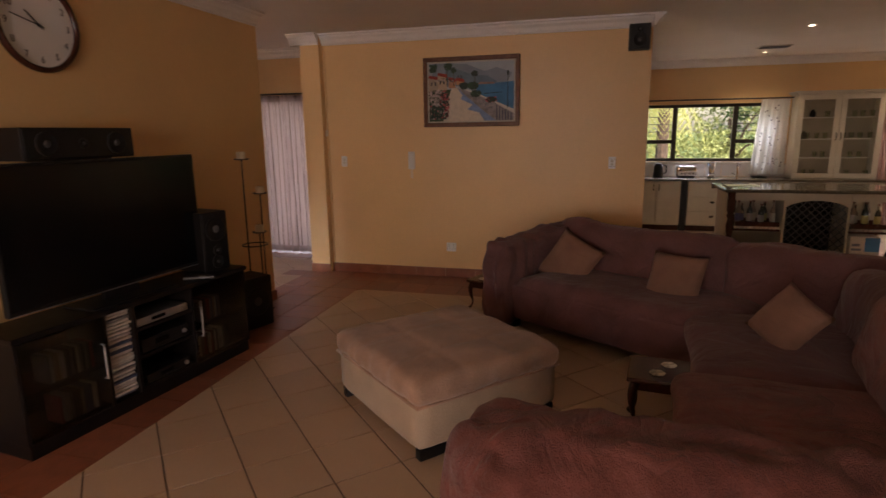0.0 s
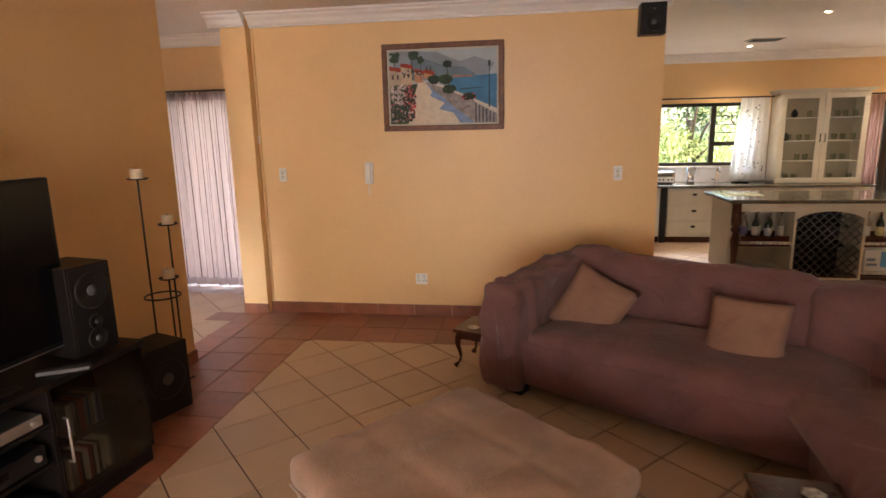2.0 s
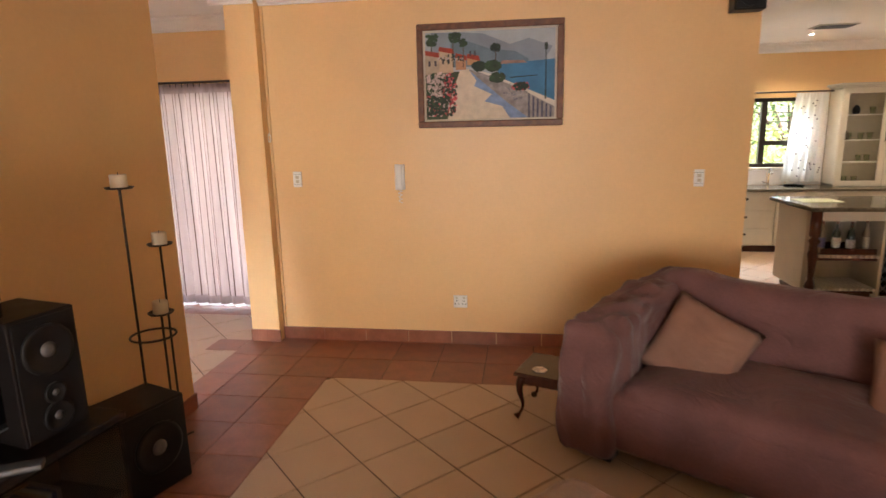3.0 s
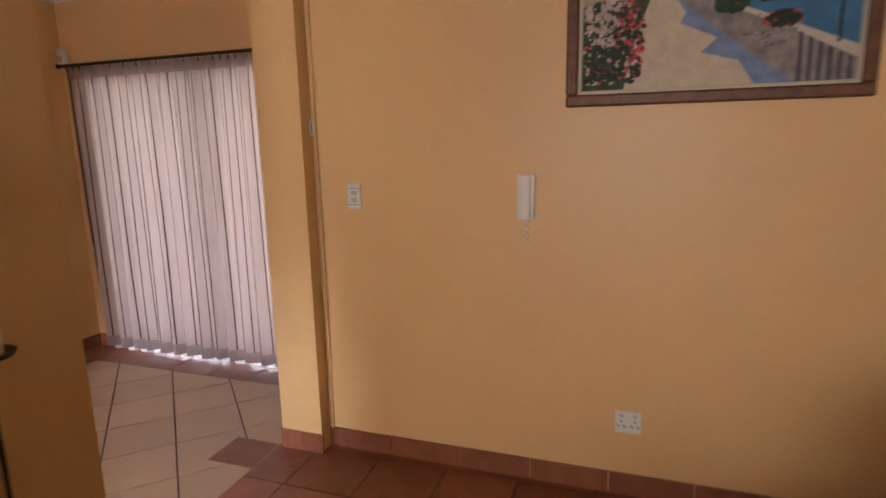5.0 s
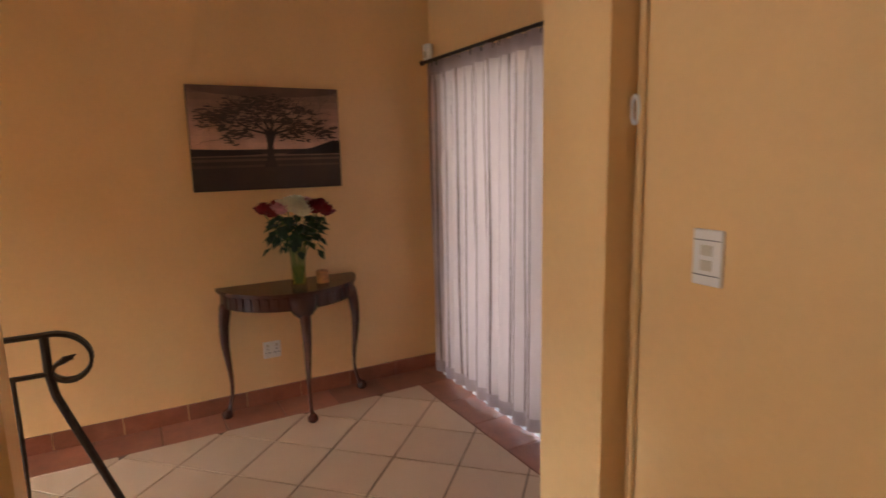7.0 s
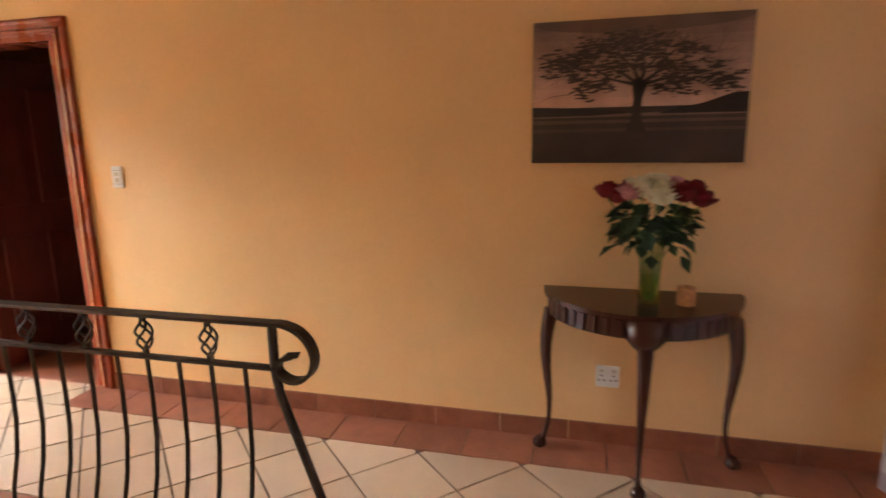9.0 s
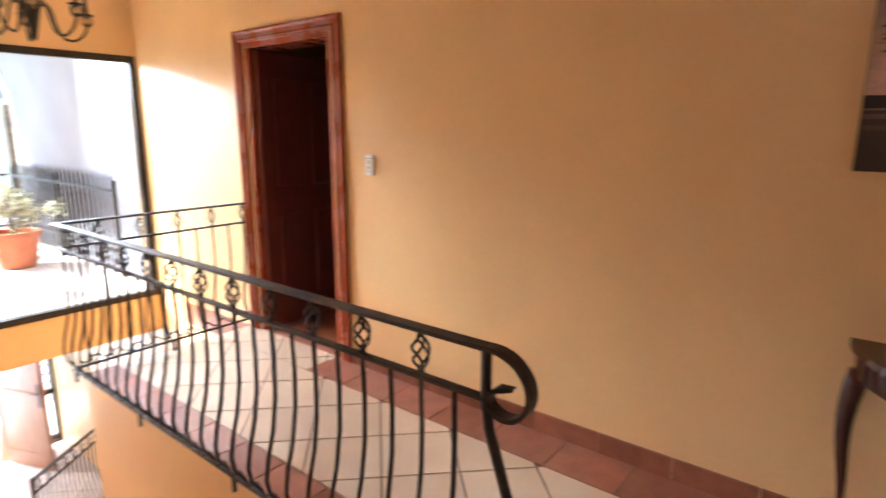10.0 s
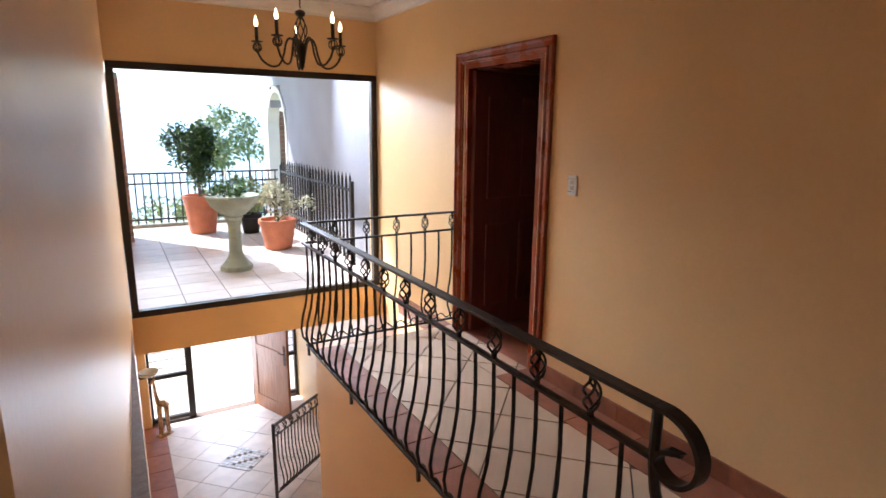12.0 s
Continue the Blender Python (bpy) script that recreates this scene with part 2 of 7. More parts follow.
def box(bm, x0, x1, y0, y1, z0, z1, bev=0.0):
    r = bmesh.ops.create_cube(bm, size=1)
    bmesh.ops.transform(bm, verts=r["verts"], matrix=Matrix.LocRotScale(((x0 + x1) / 2, (y0 + y1) / 2, (z0 + z1) / 2), None, (abs(x1 - x0), abs(y1 - y0), abs(z1 - z0))))
    if bev:
        es = list({e for v in r["verts"] for e in v.link_edges})
        bmesh.ops.bevel(bm, geom=es, offset=bev, segments=2, affect="EDGES", profile=0.5)
    return bm


def boxes(*rows, bev=0.0):
    bm = bmesh.new()
    for r in rows:
        box(bm, *r, bev=bev)
    return bm


def soft(w, d, h, r=0.08, n=8, puff=0.0, rough=0.0, seed=0.0, fs=3.0):
    """A stuffed box, base at z 0, with rounded edges, swelling and unevenness."""
    bm = bmesh.new()
    q = bmesh.ops.create_cube(bm, size=1)
    bmesh.ops.subdivide_edges(bm, edges=bm.edges[:], cuts=n, use_grid_fill=True)
    half = Vector((w / 2, d / 2, h / 2))
    for v in bm.verts:
        p = Vector((v.co.x * w, v.co.y * d, v.co.z * h))
        inner = Vector([max(-half[i] + r, min(half[i] - r, p[i])) for i in range(3)])
        off = p - inner
        if off.length > 1e-6:
            p = inner + off.normalized() * r
        k = (1 - (2 * p.x / w) ** 2) * (1 - (2 * p.y / d) ** 2) * (1 - (2 * p.z / h) ** 2 * 0)
        p.z += puff * k * (1 if p.z > 0 else -1)
        if rough:
            nz = noise.noise_vector(p * fs + Vector((seed, seed * 0.7, 3)))
            p += nz * rough
        v.co = p + Vector((0, 0, h / 2))
    return bm


def lathe(profile, seg=20, cap=True):
    bm = bmesh.new()
    rings = []
    for r, z in profile:
        rings.append([bm.verts.new((r * math.cos(2 * math.pi * i / seg), r * math.sin(2 * math.pi * i / seg), z)) for i in range(seg)])
    for a, b in zip(rings, rings[1:]):
        for i in range(seg):
            bm.faces.new((a[i], a[(i + 1) % seg], b[(i + 1) % seg], b[i]))
    if cap:
        bm.faces.new(rings[0][::-1])
        bm.faces.new(rings[-1])
    return bm


def tube(bm, pts, r, seg=8, flat=1.0):
    """A rod along points; r may be one radius or one for each point."""
    pts = [Vector(p) for p in pts]
    rs = r if isinstance(r, (list, tuple)) else [r] * len(pts)
    rings = []
    side = None
    for i, p in enumerate(pts):
        d = (pts[min(i + 1, len(pts) - 1)] - pts[max(i - 1, 0)]).normalized()
        if side is None:
            side = d.orthogonal().normalized()
        side = (side - d * side.dot(d)).normalized()
        up = d.cross(side)
        rings.append([bm.verts.new(p + (side * math.cos(2 * math.pi * k / seg) + up * math.sin(2 * math.pi * k / seg) * flat) * rs[i]) for k in range(seg)])
    for a, b in zip(rings, rings[1:]):
        for k in range(seg):
            bm.faces.new((a[k], a[(k + 1) % seg], b[(k + 1) % seg], b[k]))
    bm.faces.new(rings[0][::-1])
    bm.faces.new(rings[-1])
    return bm


def rod(pts, r, seg=8):
    return tube(bmesh.new(), pts, r, seg)


def rounded(pts, k=4):
    """The points with smooth curves between them."""
    pts = [Vector(p) for p in pts]
    out = []
    for i in range(len(pts) - 1):
        p0, p1, p2, p3 = (pts[max(0, min(len(pts) - 1, i + e))] for e in (-1, 0, 1, 2))
        for j in range(k):
            f = j / k
            out.append(0.5 * ((2 * p1) + (p2 - p0) * f + (2 * p0 - 5 * p1 + 4 * p2 - p3) * f * f + (3 * p1 - p0 - 3 * p2 + p3) * f ** 3))
    return out + [pts[-1]]


def shift(bm, m):
    bmesh.ops.transform(bm, verts=bm.verts[:], matrix=m)
    return bm


def prism(poly, z0, z1):
    bm = bmesh.new()
    a = [bm.verts.new((x, y, z0)) for x, y in poly]
    b = [bm.verts.new((x, y, z1)) for x, y in poly]
    bm.faces.new(a[::-1])
    bm.faces.new(b)
    for i in range(len(poly)):
        j = (i + 1) % len(poly)
        bm.faces.new((a[i], a[j], b[j], b[i]))
    return bm


# ---- the plan ----
CEIL = 2.66
XT, XS = -3.12, -3.34          # living face and stair face of the wall between
XL, YP, YC, YW, YK = -5.61, 6.92, 7.72, 1.15, 11.05
LOW = -2.70


def wall(name, *rows, material=None, label="smooth ochre painted plaster wall"):
    return structure(name, boxes(*rows), material or M_WALL, label, "wall")


# painted wall and its pier
wall("wall_picture", (-3.312, 0.36, YP, 7.14, -0.006, CEIL))
wall("wall_pier", (-3.315, -3.085, 6.83, YP - 0.003, -0.006, CEIL), label="shallow ochre plaster pier at the wall's end")
# wall between living room and stairwell, down to the entrance level
structure("wall_television", prism([(XS, -2.6), (XT, -2.6), (XT, 5.685), (-3.20, 5.685), (XS, 1.15)], LOW - 0.1, CEIL), M_WALL, "smooth ochre painted plaster wall", "wall")
# landing wall with its doorway
wall("wall_landing", (XL - 0.2, XL, -2.25, YW - 0.22, LOW - 0.1, -0.36), (XL - 0.2, XL, YW - 0.22, 2.76, LOW - 0.1, CEIL), (XL - 0.2, XL, 3.64, YC + 0.2, -0.3, CEIL), (XL - 0.2, XL, 2.76, 3.64, 2.03, CEIL), (XL - 0.2, XL, 2.76, 3.64, LOW - 0.1, -0.006))
# curtained wall with a glazed opening
wall("wall_curtain", (XL, -5.35, YC, YC + 0.2, -0.3, CEIL), (-3.45, -2.9, YC, YC + 0.2, -0.3, CEIL), (-5.35, -3.45, YC, YC + 0.2, 2.06, CEIL))
wall("wall_hall_end", (-3.0, -2.9, 7.14, YC, -0.3, CEIL))
# stairwell wall with the large picture window, and the beam below it
wall("wall_stair_window", (XL, XS, YW - 0.22, YW, 2.06, CEIL), (XL, XS, YW - 0.22, YW, -0.36, -0.03))
# kitchen and living room enclosure
wall("wall_kitchen", (-0.6, 0.45, YK, YK + 0.22, -0.1, CEIL), (2.55, 3.98, YK, YK + 0.22, -0.1, CEIL), (6.25, 6.8, YK, YK + 0.22, -0.1, CEIL),
     (0.45, 2.55, YK, YK + 0.22, -0.1, 1.07), (0.45, 2.55, YK, YK + 0.22, 1.98, CEIL), (3.98, 6.25, YK, YK + 0.22, 1.96, CEIL))
wall("wall_kitchen_side", (-0.82, -0.6, 7.14, YK + 0.22, -0.1, CEIL))
wall("wall_east", (6.6, 6.8, -2.6, YK, -0.1, CEIL))
wall("wall_south", (XS, -2.8, -2.8, -2.6, -0.1, CEIL), (-0.1, 6.8, -2.8, -2.6, -0.1, CEIL), (-2.8, -0.1, -2.8, -2.6, -0.1, 0.35), (-2.8, -0.1, -2.8, -2.6, 2.35, CEIL))
# slabs
structure("floor", boxes((XS + 0.01, 6.8, -2.8, YK + 0.2, -0.30, -0.006), (XL, XS + 0.01, 5.62, YC + 0.2, -0.30, -0.006), (XL, -4.47, 2.60, 5.62, -0.30, -0.006)), M_GROUT, "tiled floor with dark recessed joints", "floor")
wall("wall_landing_edge", (-4.56, -4.475, 2.60, 5.62, LOW, -0.30), (XL, -4.56, 2.60, 2.68, LOW, -0.30), label="ochre plaster wall under the landing edge")
structure("wall_fascia", boxes((-4.474, -4.468, 2.60, 5.62, -0.31, -0.02)), M_WALL, "ochre painted edge of the landing slab", "wall")
structure("ceiling", boxes((XL - 0.2, 6.8, YW - 0.22, YK + 0.22, CEIL, CEIL + 0.12), (XS, 6.8, -2.8, YW - 0.22, CEIL, CEIL + 0.12)), M_CEIL, "flat off-white painted ceiling", "ceiling")


def cornice(name, p, q, out):
    """A stepped coving from p to q along the top of a wall; out points into the room."""
    prof = [(0, -0.115), (0.018, -0.115), (0.018, -0.098), (0.03, -0.09), (0.045, -0.062), (0.075, -0.04), (0.082, -0.022), (0.105, -0.018), (0.105, 0), (0, 0)]
    bm = bmesh.new()
    rows = []
    for e in (p, q):
        rows.append([bm.verts.new((e[0] + out[0] * a, e[1] + out[1] * a, CEIL - 0.001 + z)) for a, z in prof])
    k = len(prof)
    for i in range(k):
        bm.faces.new((rows[0][i], rows[0][(i + 1) % k], rows[1][(i + 1) % k], rows[1][i]))
    bm.faces.new(rows[0])
    bm.faces.new(rows[1][::-1])
    return structure(name, bm, M_CORNICE, "white moulded plaster cornice", "cornice")


cornice("trim_cornice_picture", (-3.085, YP), (0.36, YP), (0, -1))
cornice("trim_cornice_pier", (-3.42, 6.83), (-3.085, 6.83), (0, -1))
cornice("trim_cornice_pier_side", (-3.315, 6.83), (-3.315, 7.14), (-1, 0))
cornice("trim_cornice_end", (0.36, 6.82), (0.36, 7.24), (1, 0))
cornice("trim_cornice_curtain", (XL, YC), (-3.0, YC), (0, -1))
cornice("trim_cornice_landing", (XL, YW), (XL, YC), (1, 0))
cornice("trim_cornice_kitchen", (-0.6, YK), (6.6, YK), (0, -1))
cornice("trim_cornice_television", (XT, -2.6), (XT, 5.685), (1, 0))
cornice("trim_cornice_stair", (XL, YW), (XS, YW), (0, 1))

# ---- openings ----


def frame_of(parent, x0, x1, z0, z1, y, t=0.05, d=0.06, name="window_frame", material=None):
    """Four bars round an opening in the plane of constant y."""
    for r in ((x0, x1, z1 - t, z1), (x0, x1, z0, z0 + t), (x0, x0 + t, z0 + t, z1 - t), (x1 - t, x1, z0 + t, z1 - t)):
        part(name, boxes((r[0], r[1], y - d / 2, y + d / 2, r[2], r[3]), bev=0.004), material or M_BRONZE, parent)


def pane(parent, x0, x1, z0, z1, y):
    p = part("pane", boxes((x0, x1, y - 0.003, y + 0.003, z0, z1)), M_GLASS, parent)
    p.visible_shadow = False
    return p


w = base("window_1", (0, 0, 0), "large fixed picture window with dark bronze frame", "window", kind="structure")
frame_of(w, XL + 0.005, XS - 0.005, -0.028, 2.058, YW - 0.03, 0.055, 0.07)
pane(w, XL + 0.06, XS - 0.06, 0.027, 2.003, YW - 0.03)

w = base("window_2", (0, 0, 0), "bronze aluminium kitchen window with burglar bars", "window", kind="structure")
frame_of(w, 0.45, 2.55, 1.07, 1.98, YK + 0.05)
for x in (1.10, 2.0):
    part("mullion", boxes((x - 0.035, x + 0.035, YK + 0.025, YK + 0.085, 1.12, 1.93)), M_BRONZE, w)
for a, b in ((0.5, 1.065), (2.035, 2.5)):
    part("transom", boxes((a, b, YK + 0.03, YK + 0.08, 1.36, 1.42)), M_BRONZE, w)
    for z in (1.55, 1.67, 1.79):
        part("burglar_bar", rod([(a, YK + 0.09, z), (b, YK + 0.09, z)], 0.006, 6), M_BRONZE, w)
for a, b in ((0.5, 1.065), (1.135, 1.965), (2.035, 2.5)):
    pane(w, a, b, 1.12, 1.93, YK + 0.05)
part("window_sill", boxes((0.4, 2.6, YK - 0.04, YK - 0.003, 1.03, 1.068), bev=0.006), M_CREAM, w)

d = base("door_1", (0, 0, 0), "bronze aluminium glazed sliding door to the garden", "door", kind="structure")
frame_of(d, 3.98, 6.25, 0.0, 1.96, YK + 0.06, 0.06, 0.09, "door_frame")
for x in (4.33, 4.42, 5.5):
    part("stile", boxes((x - 0.04, x + 0.04, YK + 0.03, YK + 0.10, 0.06, 1.90)), M_BRONZE, d)
for z in (0.42, 1.02):
    part("transom", boxes((4.04, 4.29, YK + 0.035, YK + 0.09, z, z + 0.07)), M_BRONZE, d)
for z in (1.2, 1.35, 1.5, 1.65, 0.6, 0.75):
    part("burglar_bar", rod([(4.04, YK + 0.1, z), (4.29, YK + 0.1, z)], 0.006, 6), M_BRONZE, d)
for a, b in ((4.04, 4.29), (5.54, 6.19)):
    pane(d, a, b, 0.06, 1.90, YK + 0.06)

d = base("door_2", (0, 0, 0), "glazed sliding door behind the sheer curtain", "door", kind="structure")
frame_of(d, -5.35, -3.45, -0.006, 2.06, YC + 0.1, 0.05, 0.07, "door_frame")
part("stile", boxes((-4.44, -4.36, YC + 0.07, YC + 0.13, 0.05, 2.0)), M_BRONZE, d)
for a, b in ((-5.3, -4.44), (-4.36, -3.5)):
    pane(d, a, b, 0.05, 2.0, YC + 0.1)

w = base("window_3", (0, 0, 0), "wide bronze window behind the seating area", "window", kind="structure")
frame_of(w, -2.8, -0.1, 0.35, 2.35, -2.7)
for x in (-1.9, -1.0):
    part("mullion", boxes((x - 0.03, x + 0.03, -2.73, -2.67, 0.4, 2.3)), M_BRONZE, w)

# doorway of the landing: stained frame with the leaf standing open inside a dark room
d = base("door_3", (0, 0, 0), "red stained timber doorway with its leaf open inwards", "door", kind="structure")


def architrave(parent, p, q, inward, w=0.085):
    """A moulded strip from p to q on the landing wall; inward points to the opening."""
    prof = [(0, 0), (0, 0.020), (0.006, 0.027), (0.016, 0.027), (0.022, 0.020), (0.026, 0.016), (0.050, 0.013), (0.054, 0.020), (0.062, 0.023), (0.070, 0.018), (0.074, 0.010), (w, 0.008), (w, 0)]
    bm = bmesh.new()
    rows = []
    for e, mitre in ((p, -1), (q, 1)):
        rows.append([bm.verts.new((XL + 0.001 + h, e[0] + inward[0] * u + e[2] * u, e[1] + inward[1] * u + e[3] * u)) for u, h in prof])
    for i in range(len(prof) - 1):
        bm.faces.new((rows[0][i], rows[0][i + 1], rows[1][i + 1], rows[1][i]))
    bm.faces.new(rows[0])
    bm.faces.new(rows[1][::-1])
    part("architrave", bm, M_DOORWOOD, parent, "moulded red stained strip")


architrave(d, (2.66, 0.0, 0, 0), (2.66, 2.105, 0, -1), (1, 0))
architrave(d, (3.74, 0.0, 0, 0), (3.74, 2.105, 0, -1), (-1, 0))
architrave(d, (2.66, 2.105, 1, 0), (3.74, 2.105, -1, 0), (0, -1))
for y0, y1, z0, z1 in ((2.762, 2.80, 0, 1.99), (3.60, 3.638, 0, 1.99), (2.762, 3.638, 1.99, 2.028)):
    part("jamb", boxes((XL - 0.198, XL + 0.0, y0, y1, z0, z1), bev=0.003), M_DOORWOOD, d)
leaf = base("door_leaf", (XL - 0.035, 2.803, 0), "", "")
leaf.parent = d
leaf.matrix_world = pose(XL - 0.035, 2.803, 0, 0, 0, 3)
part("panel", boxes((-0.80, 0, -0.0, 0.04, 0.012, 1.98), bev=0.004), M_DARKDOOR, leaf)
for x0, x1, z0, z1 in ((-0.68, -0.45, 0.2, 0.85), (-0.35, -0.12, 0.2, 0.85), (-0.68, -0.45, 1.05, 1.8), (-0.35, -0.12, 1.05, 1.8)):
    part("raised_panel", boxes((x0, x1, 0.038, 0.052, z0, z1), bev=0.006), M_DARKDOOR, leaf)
# Half the ochre wall colour: the unlit room's shade is painted in.
M_SHADED_WALL = mat("dim_room_paint", (0.40, 0.26, 0.13), 0.8, var=0.08)
wall("wall_bedroom", (-7.6, -7.5, 1.6, 4.9, -0.1, 2.4), (-7.5, XL - 0.2, 1.5, 1.6, -0.1, 2.4), (-7.5, XL - 0.2, 4.9, 5.0, -0.1, 2.4), (-7.6, XL - 0.2, 1.5, 5.0, 2.4, 2.5), material=M_SHADED_WALL, label="plain wall of the unlit room behind the doorway, shade in its paint")
structure("floor_bedroom", boxes((-7.5, XL - 0.0, 1.6, 4.9, -0.2, -0.003)), M_TERRA, "brown tiled floor of the unlit room", "floor")

# ---- skirting ----


def skirting(name, p, q, out, tile=0.33):
    """A row of terracotta skirting tiles along a wall foot."""
    p, q, out = Vector((*p, 0)), Vector((*q, 0)), Vector((*out, 0))
    along = q - p
    n = max(1, round(along.length / tile))
    step = along / n
    s = base(name, (0, 0, 0), "terracotta skirting tiles along the wall foot", "skirting", kind="structure")
    for i in range(n):
        a, b = p + step * (i + 0.006), p + step * (i + 0.994)
        c = [a, b, b + out * 0.011, a + out * 0.011]
        part("tile", prism([(v.x, v.y) for v in c], 0.0, 0.098), M_TERRA, s)
    return s


skirting("baseboard_picture", (-3.085, YP - 0.001), (0.36, YP - 0.001), (0, -1))
skirting("baseboard_pier", (-3.315, 6.829), (-3.075, 6.829), (0, -1), 0.15)
skirting("baseboard_pier_side", (-3.316, 6.83), (-3.316, 7.14), (-1, 0))
skirting("baseboard_television", (XT + 0.001, -1.0), (XT + 0.001, 5.685), (1, 0))
skirting("baseboard_wall_end", (-3.20, 5.686), (XT + 0.012, 5.686), (0, 1), 0.2)
skirting("baseboard_landing", (XL + 0.001, 3.74), (XL + 0.001, YC), (1, 0))
skirting("baseboard_curtain", (XL + 0.012, YC - 0.001), (-5.35, YC - 0.001), (0, -1))

# ---- living room ----


def cloth_fold(bm, amount, fs, seed):
    for v in bm.verts:
        p = v.co
        a = noise.noise(Vector((p.x * fs, p.y * fs, p.z * fs * 0.35 + seed)))
        v.co += v.normal * (abs(a) * 2 - 0.5) * amount
    return bm


def sofa():
    s = base("corner_sofa", (0, 0, 0), "mauve suede corner sofa under loose throws on tiled floor", "sofa")
    m1 = pose(-0.91, 5.42, 0, 0, 0, -31.5)
    m2 = pose(0.27, 2.80, 0, 0, 0, -5)
    part("long_base", shift(soft(2.55, 0.84, 0.30, 0.05, 8, 0, 0.008, 1), m1 @ pose(1.27, 0.43, 0.085)), M_SUEDE, s, smooth=True)
    part("seat_cushion", shift(soft(1.66, 0.68, 0.15, 0.07, 12, 0.02, 0.016, 2), m1 @ pose(1.05, 0.36, 0.30)), M_SUEDE, s, smooth=True)
    bm = soft(1.55, 0.30, 0.62, 0.12, 16, 0.0, 0.03, 3)
    bm.normal_update()
    cloth_fold(bm, 0.018, 5, 3)
    part("long_backrest", shift(bm, m1 @ pose(0.86, 0.78, 0.205, -9)), M_SUEDE, s, smooth=True)
    bm = soft(1.0, 0.30, 0.62, 0.12, 14, 0.0, 0.03, 13)
    bm.normal_update()
    cloth_fold(bm, 0.018, 5, 6)
    part("corner_backrest", shift(bm, m1 @ pose(2.05, 0.76, 0.20, -9)), M_SUEDE, s, smooth=True)
    bm = soft(0.27, 1.02, 0.66, 0.055, 30, 0.02, 0.02, 4, 5)
    for v in bm.verts:
        if v.co.z > 0.3:
            v.co.z += 0.10 * max(0, v.co.y + 0.25) / 0.74
            v.co.x += 0.12 * max(0, v.co.y) / 0.49
        hang = max(0.0, 0.62 - v.co.z)
        v.co.x += 0.016 * math.sin(v.co.y * 30 + v.co.z * 9) * hang * (1 if v.co.x < 0 else 0.4)
        v.co.y += 0.05 * hang * (-1 if v.co.y < -0.4 else 0)
    bm.normal_update()
    cloth_fold(bm, 0.03, 8, 2)
    part("draped_arm", shift(bm, m1 @ pose(0.08, 0.45, 0.05)), M_SUEDE, s, "loose mauve cover hanging in folds", smooth=True)
    part("short_base", shift(soft(0.98, 0.80, 0.30, 0.05, 8, 0, 0.008, 5), m2 @ pose(0.46, 0.46, 0.085)), M_THROW, s, smooth=True)
    part("corner_base", shift(soft(0.86, 1.1, 0.30, 0.05, 8, 0, 0.008, 15), m2 @ pose(0.56, 1.40, 0.085)), M_SUEDE, s, smooth=True)
    part("short_seat_cushion", shift(soft(0.98, 0.84, 0.19, 0.09, 16, 0.03, 0.022, 6), m2 @ pose(0.42, 0.46, 0.29)), M_THROW, s, smooth=True)
    part("corner_seat_cushion", shift(soft(0.92, 1.08, 0.16, 0.08, 16, 0.02, 0.022, 7), m2 @ pose(0.50, 1.44, 0.285)), M_SUEDE, s, smooth=True)
    part("short_backrest", shift(soft(0.32, 2.0, 0.60, 0.13, 14, 0.0, 0.03, 8), m2 @ pose(0.98, 1.05, 0.20, 0, 9)), M_SUEDE, s, smooth=True)
    part("back_cushion", shift(soft(0.26, 0.95, 0.46, 0.11, 12, 0.0, 0.03, 18), m2 @ pose(0.80, 0.66, 0.42, 0, 14)), M_THROW, s, smooth=True)
    bm = soft(1.76, 0.44, 0.56, 0.13, 26, 0.02, 0.035, 9, 4)
    bm.normal_update()
    cloth_fold(bm, 0.032, 6, 5)
    part("throw_covered_arm", shift(bm, m2 @ pose(0.03, -0.06, 0.02)), M_THROW, s, "rust pile throw over the arm", smooth=True)
    for x, y in ((0.1, 0.1), (2.2, 0.1), (0.1, 0.75), (1.2, 0.3)):
        part("foot", shift(boxes((-0.09, 0.09, -0.05, 0.05, 0, 0.09), bev=0.008), m1 @ pose(x, y, 0)), M_PLASTIC, s)
    for x, y in ((0.16, 0.12), (0.85, 0.12), (0.16, 1.5)):
        part("foot", shift(boxes((-0.05, 0.05, -0.05, 0.05, 0, 0.09), bev=0.008), m2 @ pose(x, y, 0)), M_PLASTIC, s)
    return m1, m2


M1, M2 = sofa()


def cushion(m, size, label):
    bm = bmesh.new()
    bmesh.ops.create_grid(bm, x_segments=14, y_segments=14, size=size / 2)
    top = bm.verts[:]
    for v in top:
        a, b = 2 * v.co.x / size, 2 * v.co.y / size
        edge = max(0, (1 - a * a) * (1 - b * b))
        pinch = 1 - 0.07 * (1 - min(abs(a), abs(b)) ** 2) * max(abs(a), abs(b)) ** 3
        v.co.x, v.co.y = v.co.x * pinch, v.co.y * pinch
        v.co.z = 0.075 * edge ** 0.45 + 0.012 * noise.noise(v.co * 7 + Vector((size, 0, 0)))*edge
    r = bmesh.ops.duplicate(bm, geom=bm.verts[:] + bm.edges[:] + bm.faces[:])
    for v in r["geom"]:
        if isinstance(v, bmesh.types.BMVert):
            v.co.z = -v.co.z * 0.8
    bmesh.ops.remove_doubles(bm, verts=bm.verts[:], dist=0.002)
    ob = thing("scatter_cushion", bm, M_CUSH, label, "cushion", "scatter cushions on the sofa", smooth=True)
    ob.matrix_world = m
    return ob


